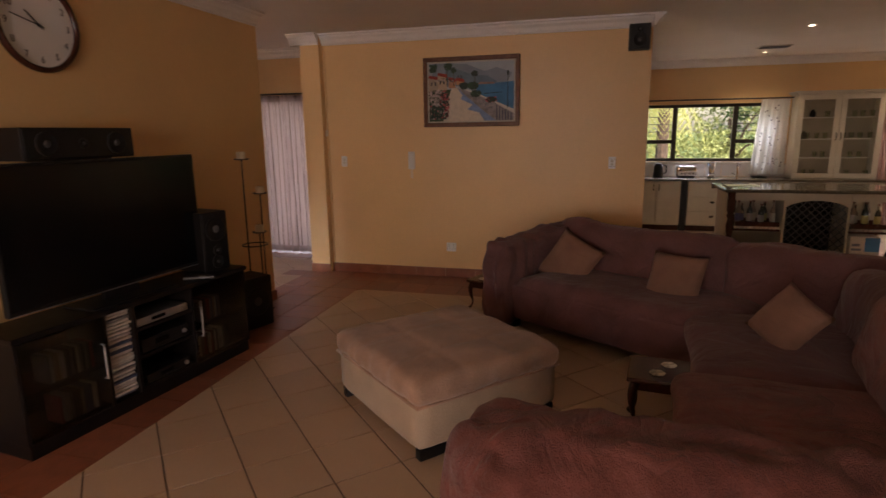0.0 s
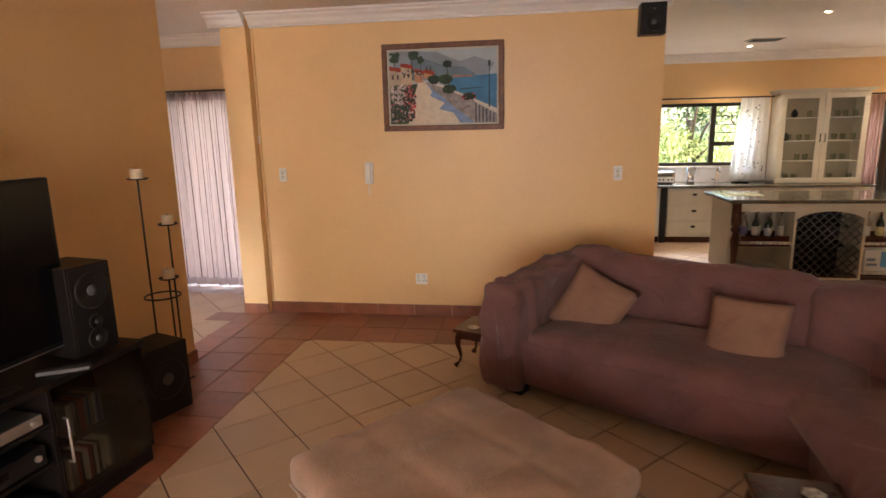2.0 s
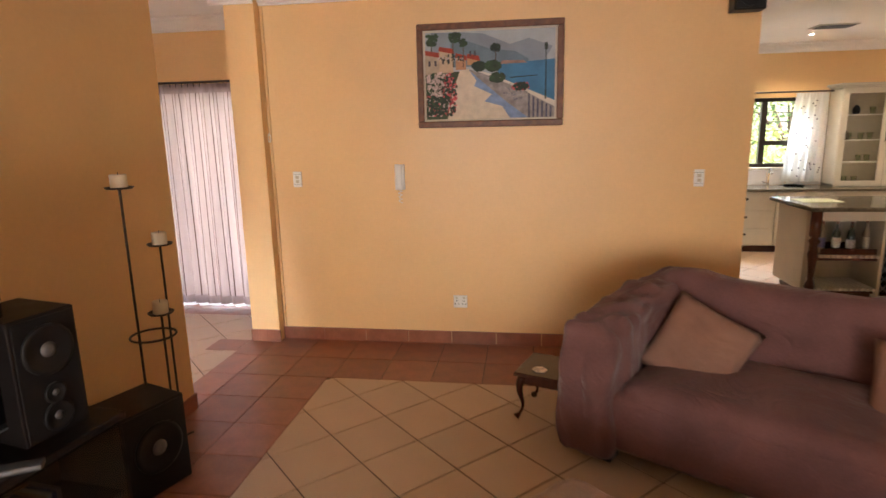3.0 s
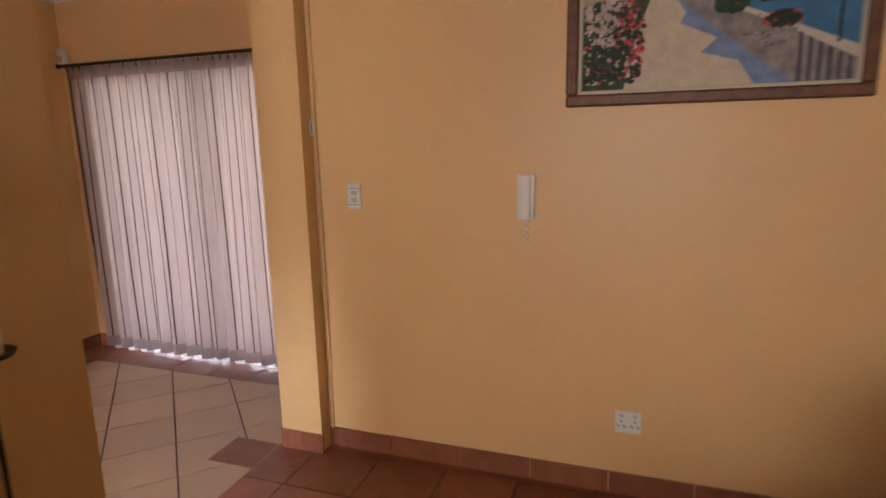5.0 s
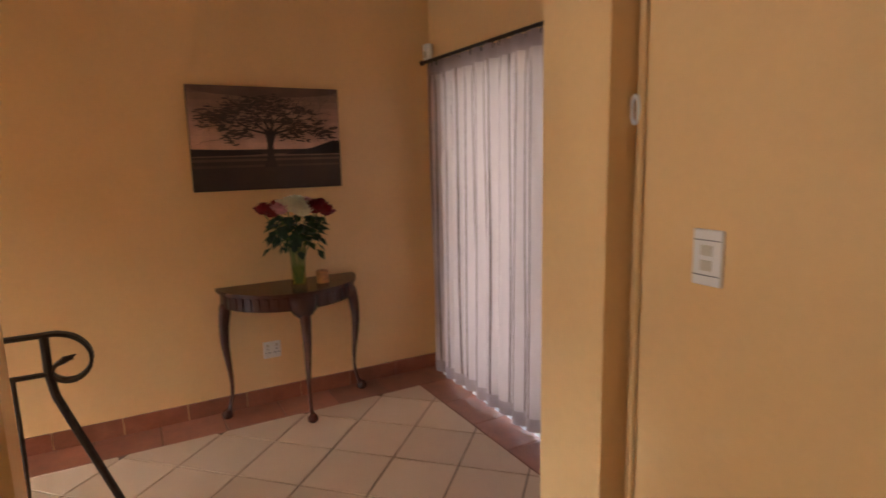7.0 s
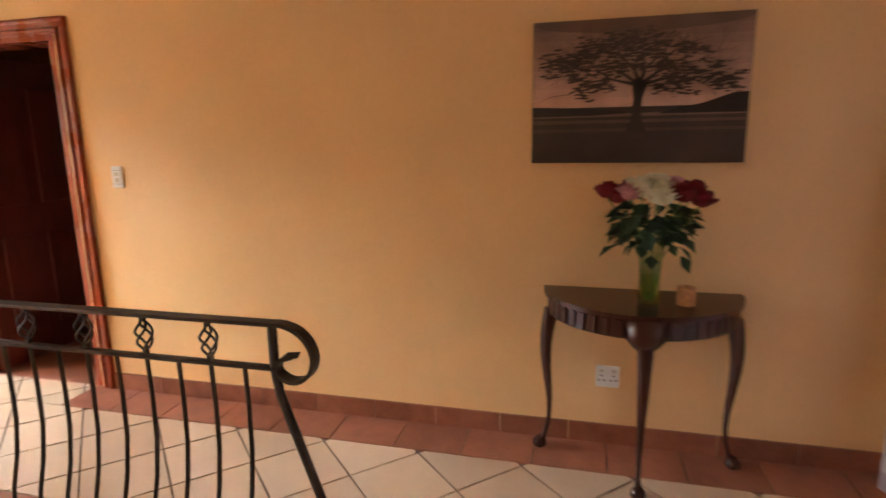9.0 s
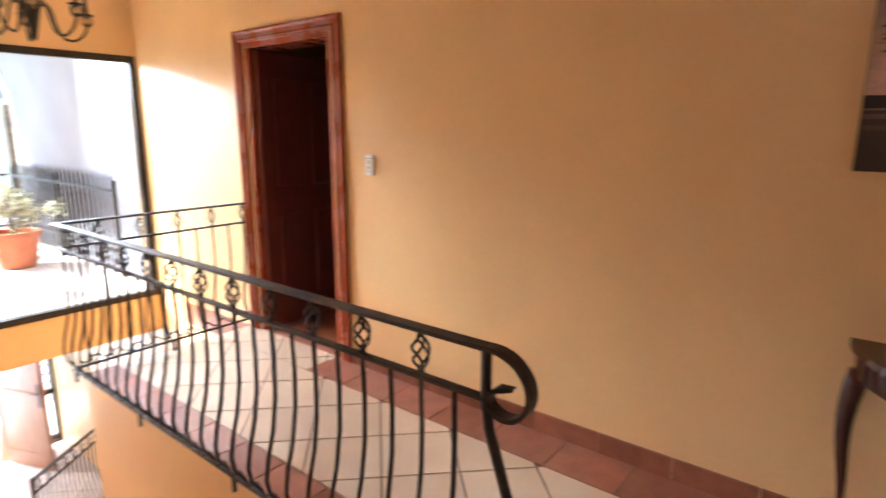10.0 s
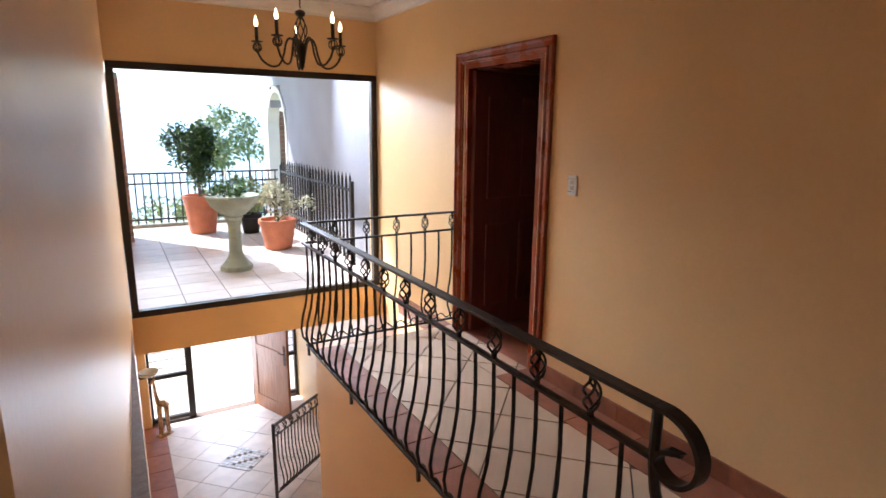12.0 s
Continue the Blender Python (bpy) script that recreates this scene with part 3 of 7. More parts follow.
cushion(M1 @ pose(0.45, 0.45, 0.535, 62, 0, 8) @ pose(0, 0, 0, 0, 0, 66), 0.435, "tan square cushion standing on one corner against the backrest")
cushion(M1 @ pose(1.33, 0.45, 0.535, 64, 0, 0), 0.40, "tan square cushion upright on the long seat")
cushion(M2 @ pose(0.52, 1.44, 0.575, 58, 0, -48) @ pose(0, 0, 0, 0, 0, 66), 0.335, "tan square cushion leaning in the sofa corner")


def ottoman():
    o = base("ottoman", (-0.935, 3.955, 0), "cream suede square ottoman with seamed top on the tiles", "ottoman", rz=49)
    part("body", shift(soft(0.93, 0.93, 0.26, 0.035, 10, 0, 0.004, 1), pose(0, 0, 0.055)), M_OTT, o, smooth=True)
    bm = soft(0.97, 0.97, 0.14, 0.06, 44, 0.02, 0.010, 12, 6)
    for v in bm.verts:
        if v.co.z > 0.06:
            g = min(abs(abs(v.co.x) - 0.17), abs(abs(v.co.y) - 0.17))
            v.co.z -= 0.007 * math.exp(-(g / 0.025) ** 2)
    bm.normal_update()
    for v in bm.verts:
        rim = max(abs(v.co.x), abs(v.co.y)) / 0.485
        if rim > 0.86:
            along = v.co.x if abs(v.co.y) > abs(v.co.x) else v.co.y
            v.co += v.normal * 0.011 * noise.noise(Vector((along * 16, v.co.z * 4, 2.0 if v.co.x + v.co.y > 0 else 7.0))) * (rim - 0.86) / 0.14
    part("cushion", shift(bm, pose(0, 0, 0.285)), M_SUEDE_LIGHT, o, "brushed tan suede top", smooth=True)
    part("piping", shift(soft(0.955, 0.955, 0.018, 0.008, 6), pose(0, 0, 0.285)), M_SUEDE_LIGHT, o, smooth=True)
    for x in (-1, 1):
        for y in (-1, 1):
            part("foot", boxes((x * 0.37 - 0.08, x * 0.37 + 0.08, y * 0.43 - 0.025, y * 0.43 + 0.025, 0, 0.06), bev=0.006), M_PLASTIC, o)


ottoman()


def cabriole(h, out, r=0.02):
    """A cabriole leg with a knee and a turned-out foot, standing at the origin; out is its unit direction."""
    o = Vector((*out, 0))
    pts, rs = [], []
    for k in range(13):
        f = k / 12
        off = 0.035 * math.sin(math.pi * (1 - f) * 1.0) * (1 - f) * 1.6 - 0.0 + 0.045 * (f ** 6)
        off += -0.03 * math.sin(math.pi * f) * f
        pts.append(o * off + Vector((0, 0, h * (1 - f) + 0.012 * f)))
        rs.append(r * (1.35 - 0.95 * min(1, f * 1.35)) + (0.012 if f > 0.93 else 0))
    return rod(pts, rs, 10)


def side_table(at, rz, h, label, w=0.34, d=0.34):
    t = base("side_table", (*at, 0), label, "side table", "side tables by the sofa", rz)
    part("tabletop", boxes((-w / 2, w / 2, -d / 2, d / 2, h - 0.022, h), bev=0.008), M_MAHOG, t)
    part("apron", boxes((-w / 2 + 0.03, w / 2 - 0.03, -d / 2 + 0.03, d / 2 - 0.03, h - 0.075, h - 0.022), bev=0.006), M_MAHOG, t)
    for x in (-1, 1):
        for y in (-1, 1):
            part("leg", shift(cabriole(h - 0.03, (x * 0.7, y * 0.7), 0.02), pose(x * (w / 2 - 0.045), y * (d / 2 - 0.045), 0)), M_MAHOG, t, smooth=True)
    return t


side_table((0.27, 3.93), -6, 0.345, "dark mahogany side table in the sofa's inner corner")
side_table((-0.99, 5.86), -20, 0.285, "dark mahogany side table beside the sofa arm")
for x, y, c in ((0.24, 3.87, (0.45, 0.40, 0.28)), (0.31, 3.99, (0.45, 0.45, 0.42)), (-1.06, 5.80, (0.55, 0.45, 0.35))):
    ob = thing("coaster", lathe([(0.03, 0), (0.042, 0.003), (0.042, 0.007), (0.03, 0.008)], 6), mat("coaster_print", c, 0.4, var=0.5, scale=40), "small printed coaster lying on the side table", "coaster", "coasters")
    ob.matrix_world = pose(x, y, 0.345 if x > 0 else 0.285)


def tv_unit():
    u = base("tv_unit", (-2.774, 2.85, 0), "long black wood television unit with glass doors and open bay", "cabinet", rz=-6.5)
    L, D, H = 1.62, 0.32, 0.65
    part("top", boxes((-D, 0.015, -0.01, L + 0.01, H - 0.03, H), bev=0.006), M_BLACK, u)
    part("plinth", boxes((-D + 0.01, -0.01, 0.01, L - 0.01, 0.0, 0.08)), M_BLACK, u)
    part("back_panel", boxes((-D, -D + 0.01, 0, L, 0.08, H - 0.03)), M_BLACK, u)
    for y in (0.0, 0.47, 0.66, 1.10, L - 0.02):
        part("side_panel", boxes((-D + 0.01, 0.0, y, y + 0.02, 0.08, H - 0.03), bev=0.002), M_BLACK, u)
    for y0, y1 in ((0.02, 0.47), (1.12, L - 0.02)):
        for z in (0.10, 0.34):
            part("shelf", boxes((-D + 0.01, -0.02, y0, y1, z - 0.016, z)), M_BLACK, u)
        dr = part("glass_door", boxes((0.001, 0.007, y0, y1, 0.09, H - 0.04)), M_DOORGLASS, u)
        hy = y1 - 0.03 if y0 < 0.5 else y0 + 0.03
        part("handle", rod([(0.007, hy, 0.27), (0.03, hy, 0.27), (0.03, hy, 0.47), (0.007, hy, 0.47)], 0.006, 6), M_SILVER, dr, "silver bar handle")
    for z in (0.10, 0.30, 0.47):
        part("shelf", boxes((-D + 0.01, -0.005, 0.68, 1.10, z - 0.016, z)), M_BLACK, u)
    return u


M_DOORGLASS = glass("smoked_glass", (0.48, 0.46, 0.44), 0.02, 1.4)
tv_unit()
UNIT = pose(-2.774, 2.85, 0, 0, 0, -6.5)
CASES = [mat("case_" + n, c, 0.35, var=0.15, scale=30) for n, c in (("white", (0.78, 0.76, 0.72)), ("ivory", (0.7, 0.66, 0.6)), ("pale", (0.6, 0.58, 0.58)), ("grey", (0.25, 0.24, 0.24)), ("dark", (0.05, 0.045, 0.05)), ("red", (0.32, 0.06, 0.05)), ("blue", (0.07, 0.10, 0.2)), ("tan", (0.42, 0.3, 0.2)))]
random.seed(4)


def disc_case(m, material):
    ob = thing("disc_case", boxes((-0.12, 0, 0, 0.013, 0, 0.15), bev=0.0015), material, "thin disc case standing among others on a shelf", "disc case", "disc cases in the television unit")
    ob.matrix_world = m
    return ob


for y0, y1, z in ((0.17, 0.42, 0.342), (0.20, 0.42, 0.102), (1.20, 1.38, 0.342), (1.17, 1.45, 0.102)):
    y = y0
    while y < y1:
        disc_case(UNIT @ pose(-0.04, y, z), random.choice(CASES))
        y += random.choice((0.015, 0.016, 0.017, 0.03))
z = 0.10
while z < 0.60:
    ob = disc_case(UNIT, CASES[random.choice((0, 0, 0, 1, 1, 2, 2, 3, 5, 6))])
    ob.matrix_world = UNIT @ pose(-0.008 - random.random() * 0.015, 0.497 + random.random() * 0.006, z + 0.0135, -90, 0, 0)
    z += random.choice((0.0175, 0.0215, 0.0235))


def slab_device(name, y0, y1, z, h, material, label, depth=0.24):
    d = base(name, (0, 0, 0), label, "player")
    d.matrix_world = UNIT
    part("case", boxes((-depth - 0.02, -0.015, y0, y1, z + 0.006, z + h), bev=0.004), material, d)
    part("display", boxes((-0.0155, -0.0125, y0 + 0.10, y0 + 0.2, z + h * 0.4, z + h * 0.75)), M_SCREEN, d)
    part("knob", shift(lathe([(0.014, 0), (0.014, 0.012), (0.010, 0.015)], 12), pose(-0.0155, y1 - 0.04, z + h * 0.55, 0, 90)), M_SILVER, d)
    for y in (y0 + 0.04, y1 - 0.04):
        part("foot", boxes((-0.05, -0.03, y - 0.012, y + 0.012, z, z + 0.006)), M_PLASTIC, d)


slab_device("disc_player", 0.70, 1.08, 0.47, 0.055, M_SILVER, "flat silver disc player on the unit's upper shelf")
slab_device("amplifier", 0.71, 1.07, 0.30, 0.09, M_PLASTIC, "black amplifier on the unit's middle shelf")
slab_device("decoder", 0.72, 1.06, 0.10, 0.06, M_PLASTIC, "black decoder on the unit's lower shelf")


def television():
    t = base("television", (-2.84, 3.60, 0.65), "large flat black television on the black unit", "television", rz=-5)
    part("bezel", boxes((-0.03, 0.01, -0.655, 0.655, 0.06, 0.82), bev=0.006), M_PLASTIC, t)
    part("screen", boxes((0.0105, 0.0125, -0.64, 0.64, 0.085, 0.805)), M_SCREEN, t)
    part("trim", boxes((0.004, 0.0135, -0.65, 0.65, 0.061, 0.066)), M_SILVER, t, "thin silver lower trim")
    part("stand_neck", boxes((-0.03, 0.0, -0.12, 0.12, 0.01, 0.09)), M_PLASTIC, t)
    part("stand_base", boxes((-0.12, 0.12, -0.30, 0.30, 0.0, 0.012), bev=0.005), M_PLASTIC, t)


television()


def driver(parent, m, r):
    part("cone_surround", shift(lathe([(r, 0), (r, 0.008), (r * 0.86, 0.010), (r * 0.78, 0.004)], 24), m), M_PLASTIC, parent, smooth=True)
    part("cone", shift(lathe([(r * 0.78, 0.004), (r * 0.30, 0.0025), (r * 0.30, 0.006), (r * 0.12, 0.010), (0.001, 0.011)], 24, False), m), M_GREY, parent, "grey loudspeaker cone", smooth=True)


def speaker(name, at, rz, w, d, h, drivers, label, tilt=0.0):
    """A loudspeaker whose front faces local +x."""
    s = base(name, at, label, "loudspeaker", rz=rz)
    part("cabinet", boxes((-d, 0, -w / 2, w / 2, 0, h), bev=0.006), M_BLACK, s)
    part("baffle", boxes((0.0, 0.006, -w / 2 + 0.01, w / 2 - 0.01, 0.01, h - 0.01), bev=0.002), M_PLASTIC, s)
    for y, z, r in drivers:
        driver(s, pose(0.006, y, z, 90, 0, 90), r)
    return s


speaker("bookshelf_speaker", (-2.68, 4.29, 0.65), -12, 0.22, 0.27, 0.42, [(0, 0.30, 0.085), (0, 0.15, 0.035), (0, 0.07, 0.05)], "black bookshelf loudspeaker standing on the television unit")
speaker("subwoofer", (-2.81, 4.875, 0.0), -19.5, 0.37, 0.27, 0.43, [(0.03, 0.23, 0.12)], "black subwoofer box standing on the floor tiles")
cs = speaker("centre_speaker", (-2.90, 3.52, 1.475), -2, 0.70, 0.18, 0.17, [(-0.22, 0.085, 0.065), (0, 0.085, 0.03), (0.22, 0.085, 0.065)], "long black centre loudspeaker on a bracket above the television")
part("bracket", boxes((-0.19, -0.02, -0.2, 0.2, -0.012, -0.001)), M_IRON, cs)
sp = speaker("wall_speaker", (0.235, 6.77, 2.33), -90, 0.19, 0.12, 0.23, [(0, 0.085, 0.065), (0, 0.18, 0.03)], "small black loudspeaker bracketed high on the wall")
part("bracket", boxes((-0.15, -0.12, -0.03, 0.03, 0.08, 0.15)), M_IRON, sp)
thing("remote_control", shift(boxes((-0.025, 0.025, -0.1, 0.1, 0, 0.018), bev=0.005), pose(-2.66, 4.06, 0.651, 0, 0, -60)), M_GREY, "grey remote control lying on the television unit", "remote")


def clock():
    c = base("wall_clock", (XT + 0.002, 3.53, 2.20), "round black-rimmed wall clock with white dial", "clock")
    part("dial", shift(lathe([(0.225, 0.0), (0.225, 0.012), (0.0005, 0.012)], 40), pose(0, 0, 0, 90, 0, 90)), M_WHITE, c, "white dial")
    rim = [(0.222, 0.0), (0.25, 0.0), (0.254, 0.015), (0.247, 0.032), (0.232, 0.036), (0.222, 0.026), (0.222, 0.0)]
    part("rim", shift(lathe(rim, 48, False), pose(0, 0, 0, 90, 0, 90)), M_MAHOG, c, "dark rim", smooth=True)
    for k in range(12):
        a = radians(30 * (k + 1))
        cu = bpy.data.curves.new("numeral", "FONT")
        cu.body, cu.size, cu.align_x, cu.align_y, cu.extrude = str(k + 1), 0.052, "CENTER", "CENTER", 0.0006
        tmp = bpy.data.objects.new("numeral", cu)
        scene.collection.objects.link(tmp)
        me = bpy.data.meshes.new_from_object(tmp.evaluated_get(bpy.context.evaluated_depsgraph_get()))
        bpy.data.objects.remove(tmp)
        me.materials.append(M_PLASTIC)
        n = new("numeral", me)
        n.parent = c
        n.matrix_local = pose(0.0135, -0.0 + 0.185 * math.sin(a), 0.185 * math.cos(a), 90, 0, 90)
    for ang, ln, w in ((312, 0.10, 0.008), (284, 0.165, 0.006)):
        part("hand", shift(boxes((-w / 2, w / 2, -0.03, ln, 0, 0.002)), pose(0.016 + w * 0.3, 0, 0, 90, 0, 90) @ pose(0, 0, 0, 0, 0, -ang)), M_PLASTIC, c)
    part("boss", shift(lathe([(0.009, 0), (0.009, 0.006), (0.004, 0.008)], 12), pose(0.016, 0, 0, 90, 0, 90)), M_PLASTIC, c)


clock()


def candle(name, at, r, h, label, material=None):
    c = base(name, at, label, "candle", "ivory candles")
    part("wax", lathe([(r * 0.96, 0), (r, 0.004), (r, h - 0.005), (r * 0.95, h), (r * 0.6, h - 0.004), (0.002, h - 0.006)], 20), material or M_CANDLE, c, smooth=True)
    part("wick", rod([(0, 0, h - 0.008), (0.001, 0, h + 0.010)], 0.0015, 5), M_PLASTIC, c)


def candle_stand():
    s = base("candle_stand", (-2.99, 5.23, 0), "tall black wrought iron stand with three candle plates", "candle stand")
    tops = ((0.01, -0.125, 1.39), (0.0, 0.125, 1.08), (0.035, 0.02, 0.75))
    for x, y, z in tops:
        part("rod", rod([(x, y, z), (x, y, 0.03), (x * 1.0, y * 1.0, 0.012), (x * 1.8 + 0.02, y * 1.5, 0.006)], 0.006, 8), M_IRON, s)
        part("plate", shift(lathe([(0.006, -0.004), (0.055, 0.0), (0.062, 0.010), (0.059, 0.010), (0.052, 0.004), (0.002, 0.003)], 24), pose(x, y, z)), M_IRON, s, smooth=True)
        candle("pillar_candle", (-2.99 + x, 5.23 + y, z + 0.004), 0.036, 0.062, "short ivory pillar candle on an iron plate")
    n = 24
    part("ring", rod([(0.105 * math.cos(2 * math.pi * i / n), 0.105 * math.sin(2 * math.pi * i / n) - 0.01, 0.645) for i in range(n + 1)], 0.006, 6), M_IRON, s)


candle_stand()

# ---- fittings on walls ----


def plate(name, at, rz, w, h, label, category, kind_of):
    """A wall fitting facing local -y."""
    p = base(name, at, label, category, rz=rz)
    part("cover", boxes((-w / 2, w / 2, -0.010, -0.001, -h / 2, h / 2), bev=0.003), M_WHITE, p)
    if kind_of == "switch":
        for z in (-0.016, 0.016):
            part("rocker", boxes((-0.013, 0.013, -0.0135, -0.0102, z - 0.011, z + 0.011), bev=0.001), M_CREAM, p)
        for z in (-0.037, 0.037):
            part("trim_line", boxes((-w / 2 + 0.004, w / 2 - 0.004, -0.0112, -0.0102, z - 0.001, z + 0.001)), M_GREY, p)
    if kind_of == "socket":
        for x in (-0.028, 0.028):
            for dx, dz in ((0, 0.013), (-0.012, -0.010), (0.012, -0.010)):
                part("socket_hole", shift(lathe([(0.0045, 0), (0.0045, 0.0006)], 10), pose(x + dx, -0.0102, dz - 0.008, 90)), M_PLASTIC, p)
            part("rocker", boxes((x - 0.008, x + 0.008, -0.013, -0.0102, 0.022, 0.036)), M_CREAM, p)
    return p


plate("light_switch", (-2.88, YP, 1.285), 0, 0.068, 0.118, "white double light switch on the ochre wall", "switch", "switch")
plate("light_switch", (0.04, YP, 1.27), 0, 0.068, 0.118, "white light switch near the kitchen opening", "switch", "switch")
plate("light_switch", (XL, 3.945, 1.26), 90, 0.068, 0.118, "white light switch beside the timber doorway", "switch", "switch")
plate("wall_socket", (-1.636, YP, 0.34), 0, 0.105, 0.098, "white double power socket low on the wall", "socket", "socket")
plate("wall_socket", (XL, 6.565, 0.34), 90, 0.105, 0.105, "white power socket behind the console table", "socket", "socket")
ic = base("intercom_handset", (-2.075, YP, 1.30), "white intercom handset hung on the ochre wall", "intercom")
part("cradle", boxes((-0.036, 0.036, -0.03, -0.001, -0.10, 0.09), bev=0.006), M_WHITE, ic)
part("handset", boxes((-0.022, 0.022, -0.052, -0.030, -0.09, 0.085), bev=0.008), M_WHITE, ic)
part("cord", rod([(0.0 + 0.012 * math.sin(k * 0.9), -0.02 - 0.008 * math.cos(k * 0.9), -0.10 - 0.0042 * k) for k in range(24)], 0.003, 6), M_WHITE, ic)
al = base("alarm_sensor", (-5.545, YC - 0.02, 2.17), "small white corner alarm sensor above the curtain", "sensor")
part("case", boxes((-0.03, 0.03, -0.045, -0.0, -0.055, 0.055), bev=0.01), M_WHITE, al)
part("lens", boxes((-0.022, 0.022, -0.049, -0.045, -0.035, 0.005), bev=0.002), M_CREAM, al)
cb = base("wall_cable", (-3.065, YP - 0.009, 0), "ochre painted cable run in the wall corner with small clip", "cable")
part("cable", rod([(0, 0, 0.10), (0.004, 0, 0.9), (0.0, 0, 1.6), (0.002, 0, 2.54)], 0.008, 6), M_WALL, cb)
part("clip_ring", rod([(-0.010 + 0.010 * math.cos(a), -0.010, 1.60 + 0.032 * math.sin(a)) for a in [2 * math.pi * k / 16 for k in range(17)]], 0.004, 6), M_WHITE, cb)

# ---- pictures ----


def paint(name, c, var=0.3, scale=25):
    c = Vector(c)
    grey = Vector((1, 1, 1)) * (0.3 * c.x + 0.59 * c.y + 0.11 * c.z)
    c = grey + (c - grey) * 1.3
    return mat("paint_" + name, [max(0.004, v * 0.85) for v in c], 0.6, var=var, scale=scale, bump=0.25, bscale=140)


def promenade():
    """Framed seaside painting; u, v run over the canvas."""
    x0, x1, z0, z1 = -1.92, -0.895, 1.648, 2.36
    p = base("framed_painting", (0, 0, 0), "framed seaside promenade painting in dark gilded wood", "painting")
    f = 0.045
    for r in ((x0, x1, z1 - f, z1), (x0, x1, z0, z0 + f), (x0, x0 + f, z0 + f, z1 - f), (x1 - f, x1, z0 + f, z1 - f)):
        bm = boxes((r[0], r[1], YP - 0.035, YP - 0.002, r[2], r[3]), bev=0.008)
        part("frame", bm, M_GOLD, p)
    g = 0.014
    a0, a1, b0, b1 = x0 + f, x1 - f, z0 + f, z1 - f
    for r in ((a0, a1, b1 - g, b1), (a0, a1, b0, b0 + g), (a0, a0 + g, b0 + g, b1 - g), (a1 - g, a1, b0 + g, b1 - g)):
        part("slip", boxes((r[0], r[1], YP - 0.024, YP - 0.002, r[2], r[3]), bev=0.003), M_CREAM, p, "pale inner slip")
    a0, a1, b0, b1 = a0 + g, a1 - g, b0 + g, b1 - g
    layer = [0]

    def patch(name, pts, m):
        layer[0] += 1
        bm = bmesh.new()
        bm.faces.new([bm.verts.new((a0 + (a1 - a0) * u, YP - 0.010 - 0.0003 * layer[0], b0 + (b1 - b0) * v)) for u, v in pts])
        return part(name, bm, m, p)

    patch("painted_sky", [(0, 0.3), (1, 0.3), (1, 1), (0, 1)], paint("sky", (0.50, 0.54, 0.58), 0.15, 6))
    patch("painted_far_hill", [(0.05, 0.6), (0.9, 0.6), (0.98, 0.8), (0.8, 0.9), (0.66, 0.84), (0.45, 0.97), (0.3, 0.99), (0.05, 1)], paint("haze", (0.30, 0.34, 0.39), 0.15, 6))
    patch("painted_near_hill", [(0.2, 0.6), (0.80, 0.63), (0.80, 0.67), (0.70, 0.76), (0.5, 0.8), (0.32, 0.9), (0.2, 0.88)], paint("hill", (0.17, 0.22, 0.26), 0.2, 8))
    patch("painted_sea", [(0.5, 0.2), (1, 0.15), (1, 0.66), (0.58, 0.62)], paint("sea", (0.09, 0.22, 0.38), 0.2, 8))
    patch("painted_shore", [(0.58, 0.62), (0.79, 0.625), (0.76, 0.655), (0.6, 0.66)], paint("shore", (0.34, 0.22, 0.19)))
    patch("painted_garden", [(0, 0), (0.3, 0), (0.32, 0.55), (0, 0.55)], paint("garden", (0.05, 0.075, 0.04)))
    patch("painted_path", [(0.17, 0), (0.80, 0), (0.42, 0.45), (0.34, 0.58), (0.27, 0.56), (0.21, 0.3)], paint("path", (0.74, 0.66, 0.55), 0.1))
    patch("painted_shadow", [(0.66, 0), (0.82, 0), (0.46, 0.44), (0.34, 0.57), (0.40, 0.44), (0.38, 0.38), (0.52, 0.28), (0.46, 0.20), (0.60, 0.14)], paint("shadow", (0.26, 0.34, 0.52), 0.2))
    patch("painted_parapet", [(0.80, 0), (1, 0), (1, 0.16), (0.74, 0.33), (0.5, 0.5), (0.34, 0.57), (0.42, 0.46), (0.64, 0.18)], paint("parapet", (0.34, 0.31, 0.30)))
    patch("painted_coping", [(0.74, 0.33), (1, 0.12), (1, 0.19), (0.76, 0.35), (0.5, 0.52), (0.34, 0.59), (0.5, 0.49)], paint("coping", (0.74, 0.69, 0.62), 0.08))
    for u, w, v0, v1, c in ((0.0, 0.12, 0.52, 0.76, (0.5, 0.42, 0.33)), (0.11, 0.11, 0.54, 0.80, (0.60, 0.48, 0.36)), (0.24, 0.08, 0.57, 0.72, (0.52, 0.30, 0.20)), (0.33, 0.09, 0.62, 0.71, (0.55, 0.33, 0.2))):
        patch("painted_house", [(u, v0), (u + w, v0), (u + w, v1 - 0.03), (u, v1)], paint("house", c, 0.15))
        patch("painted_roof", [(u - 0.005, v1 - 0.01), (u + w + 0.01, v1 - 0.05), (u + w, v1 + 0.01), (u, v1 + 0.04)], paint("roof", (0.36, 0.07, 0.05)))
        for k in range(2):
            patch("painted_window", [(u + w * (0.2 + 0.4 * k), v0 + 0.1), (u + w * (0.34 + 0.4 * k), v0 + 0.1), (u + w * (0.34 + 0.4 * k), v0 + 0.16), (u + w * (0.2 + 0.4 * k), v0 + 0.16)], paint("pane", (0.06, 0.05, 0.06)))
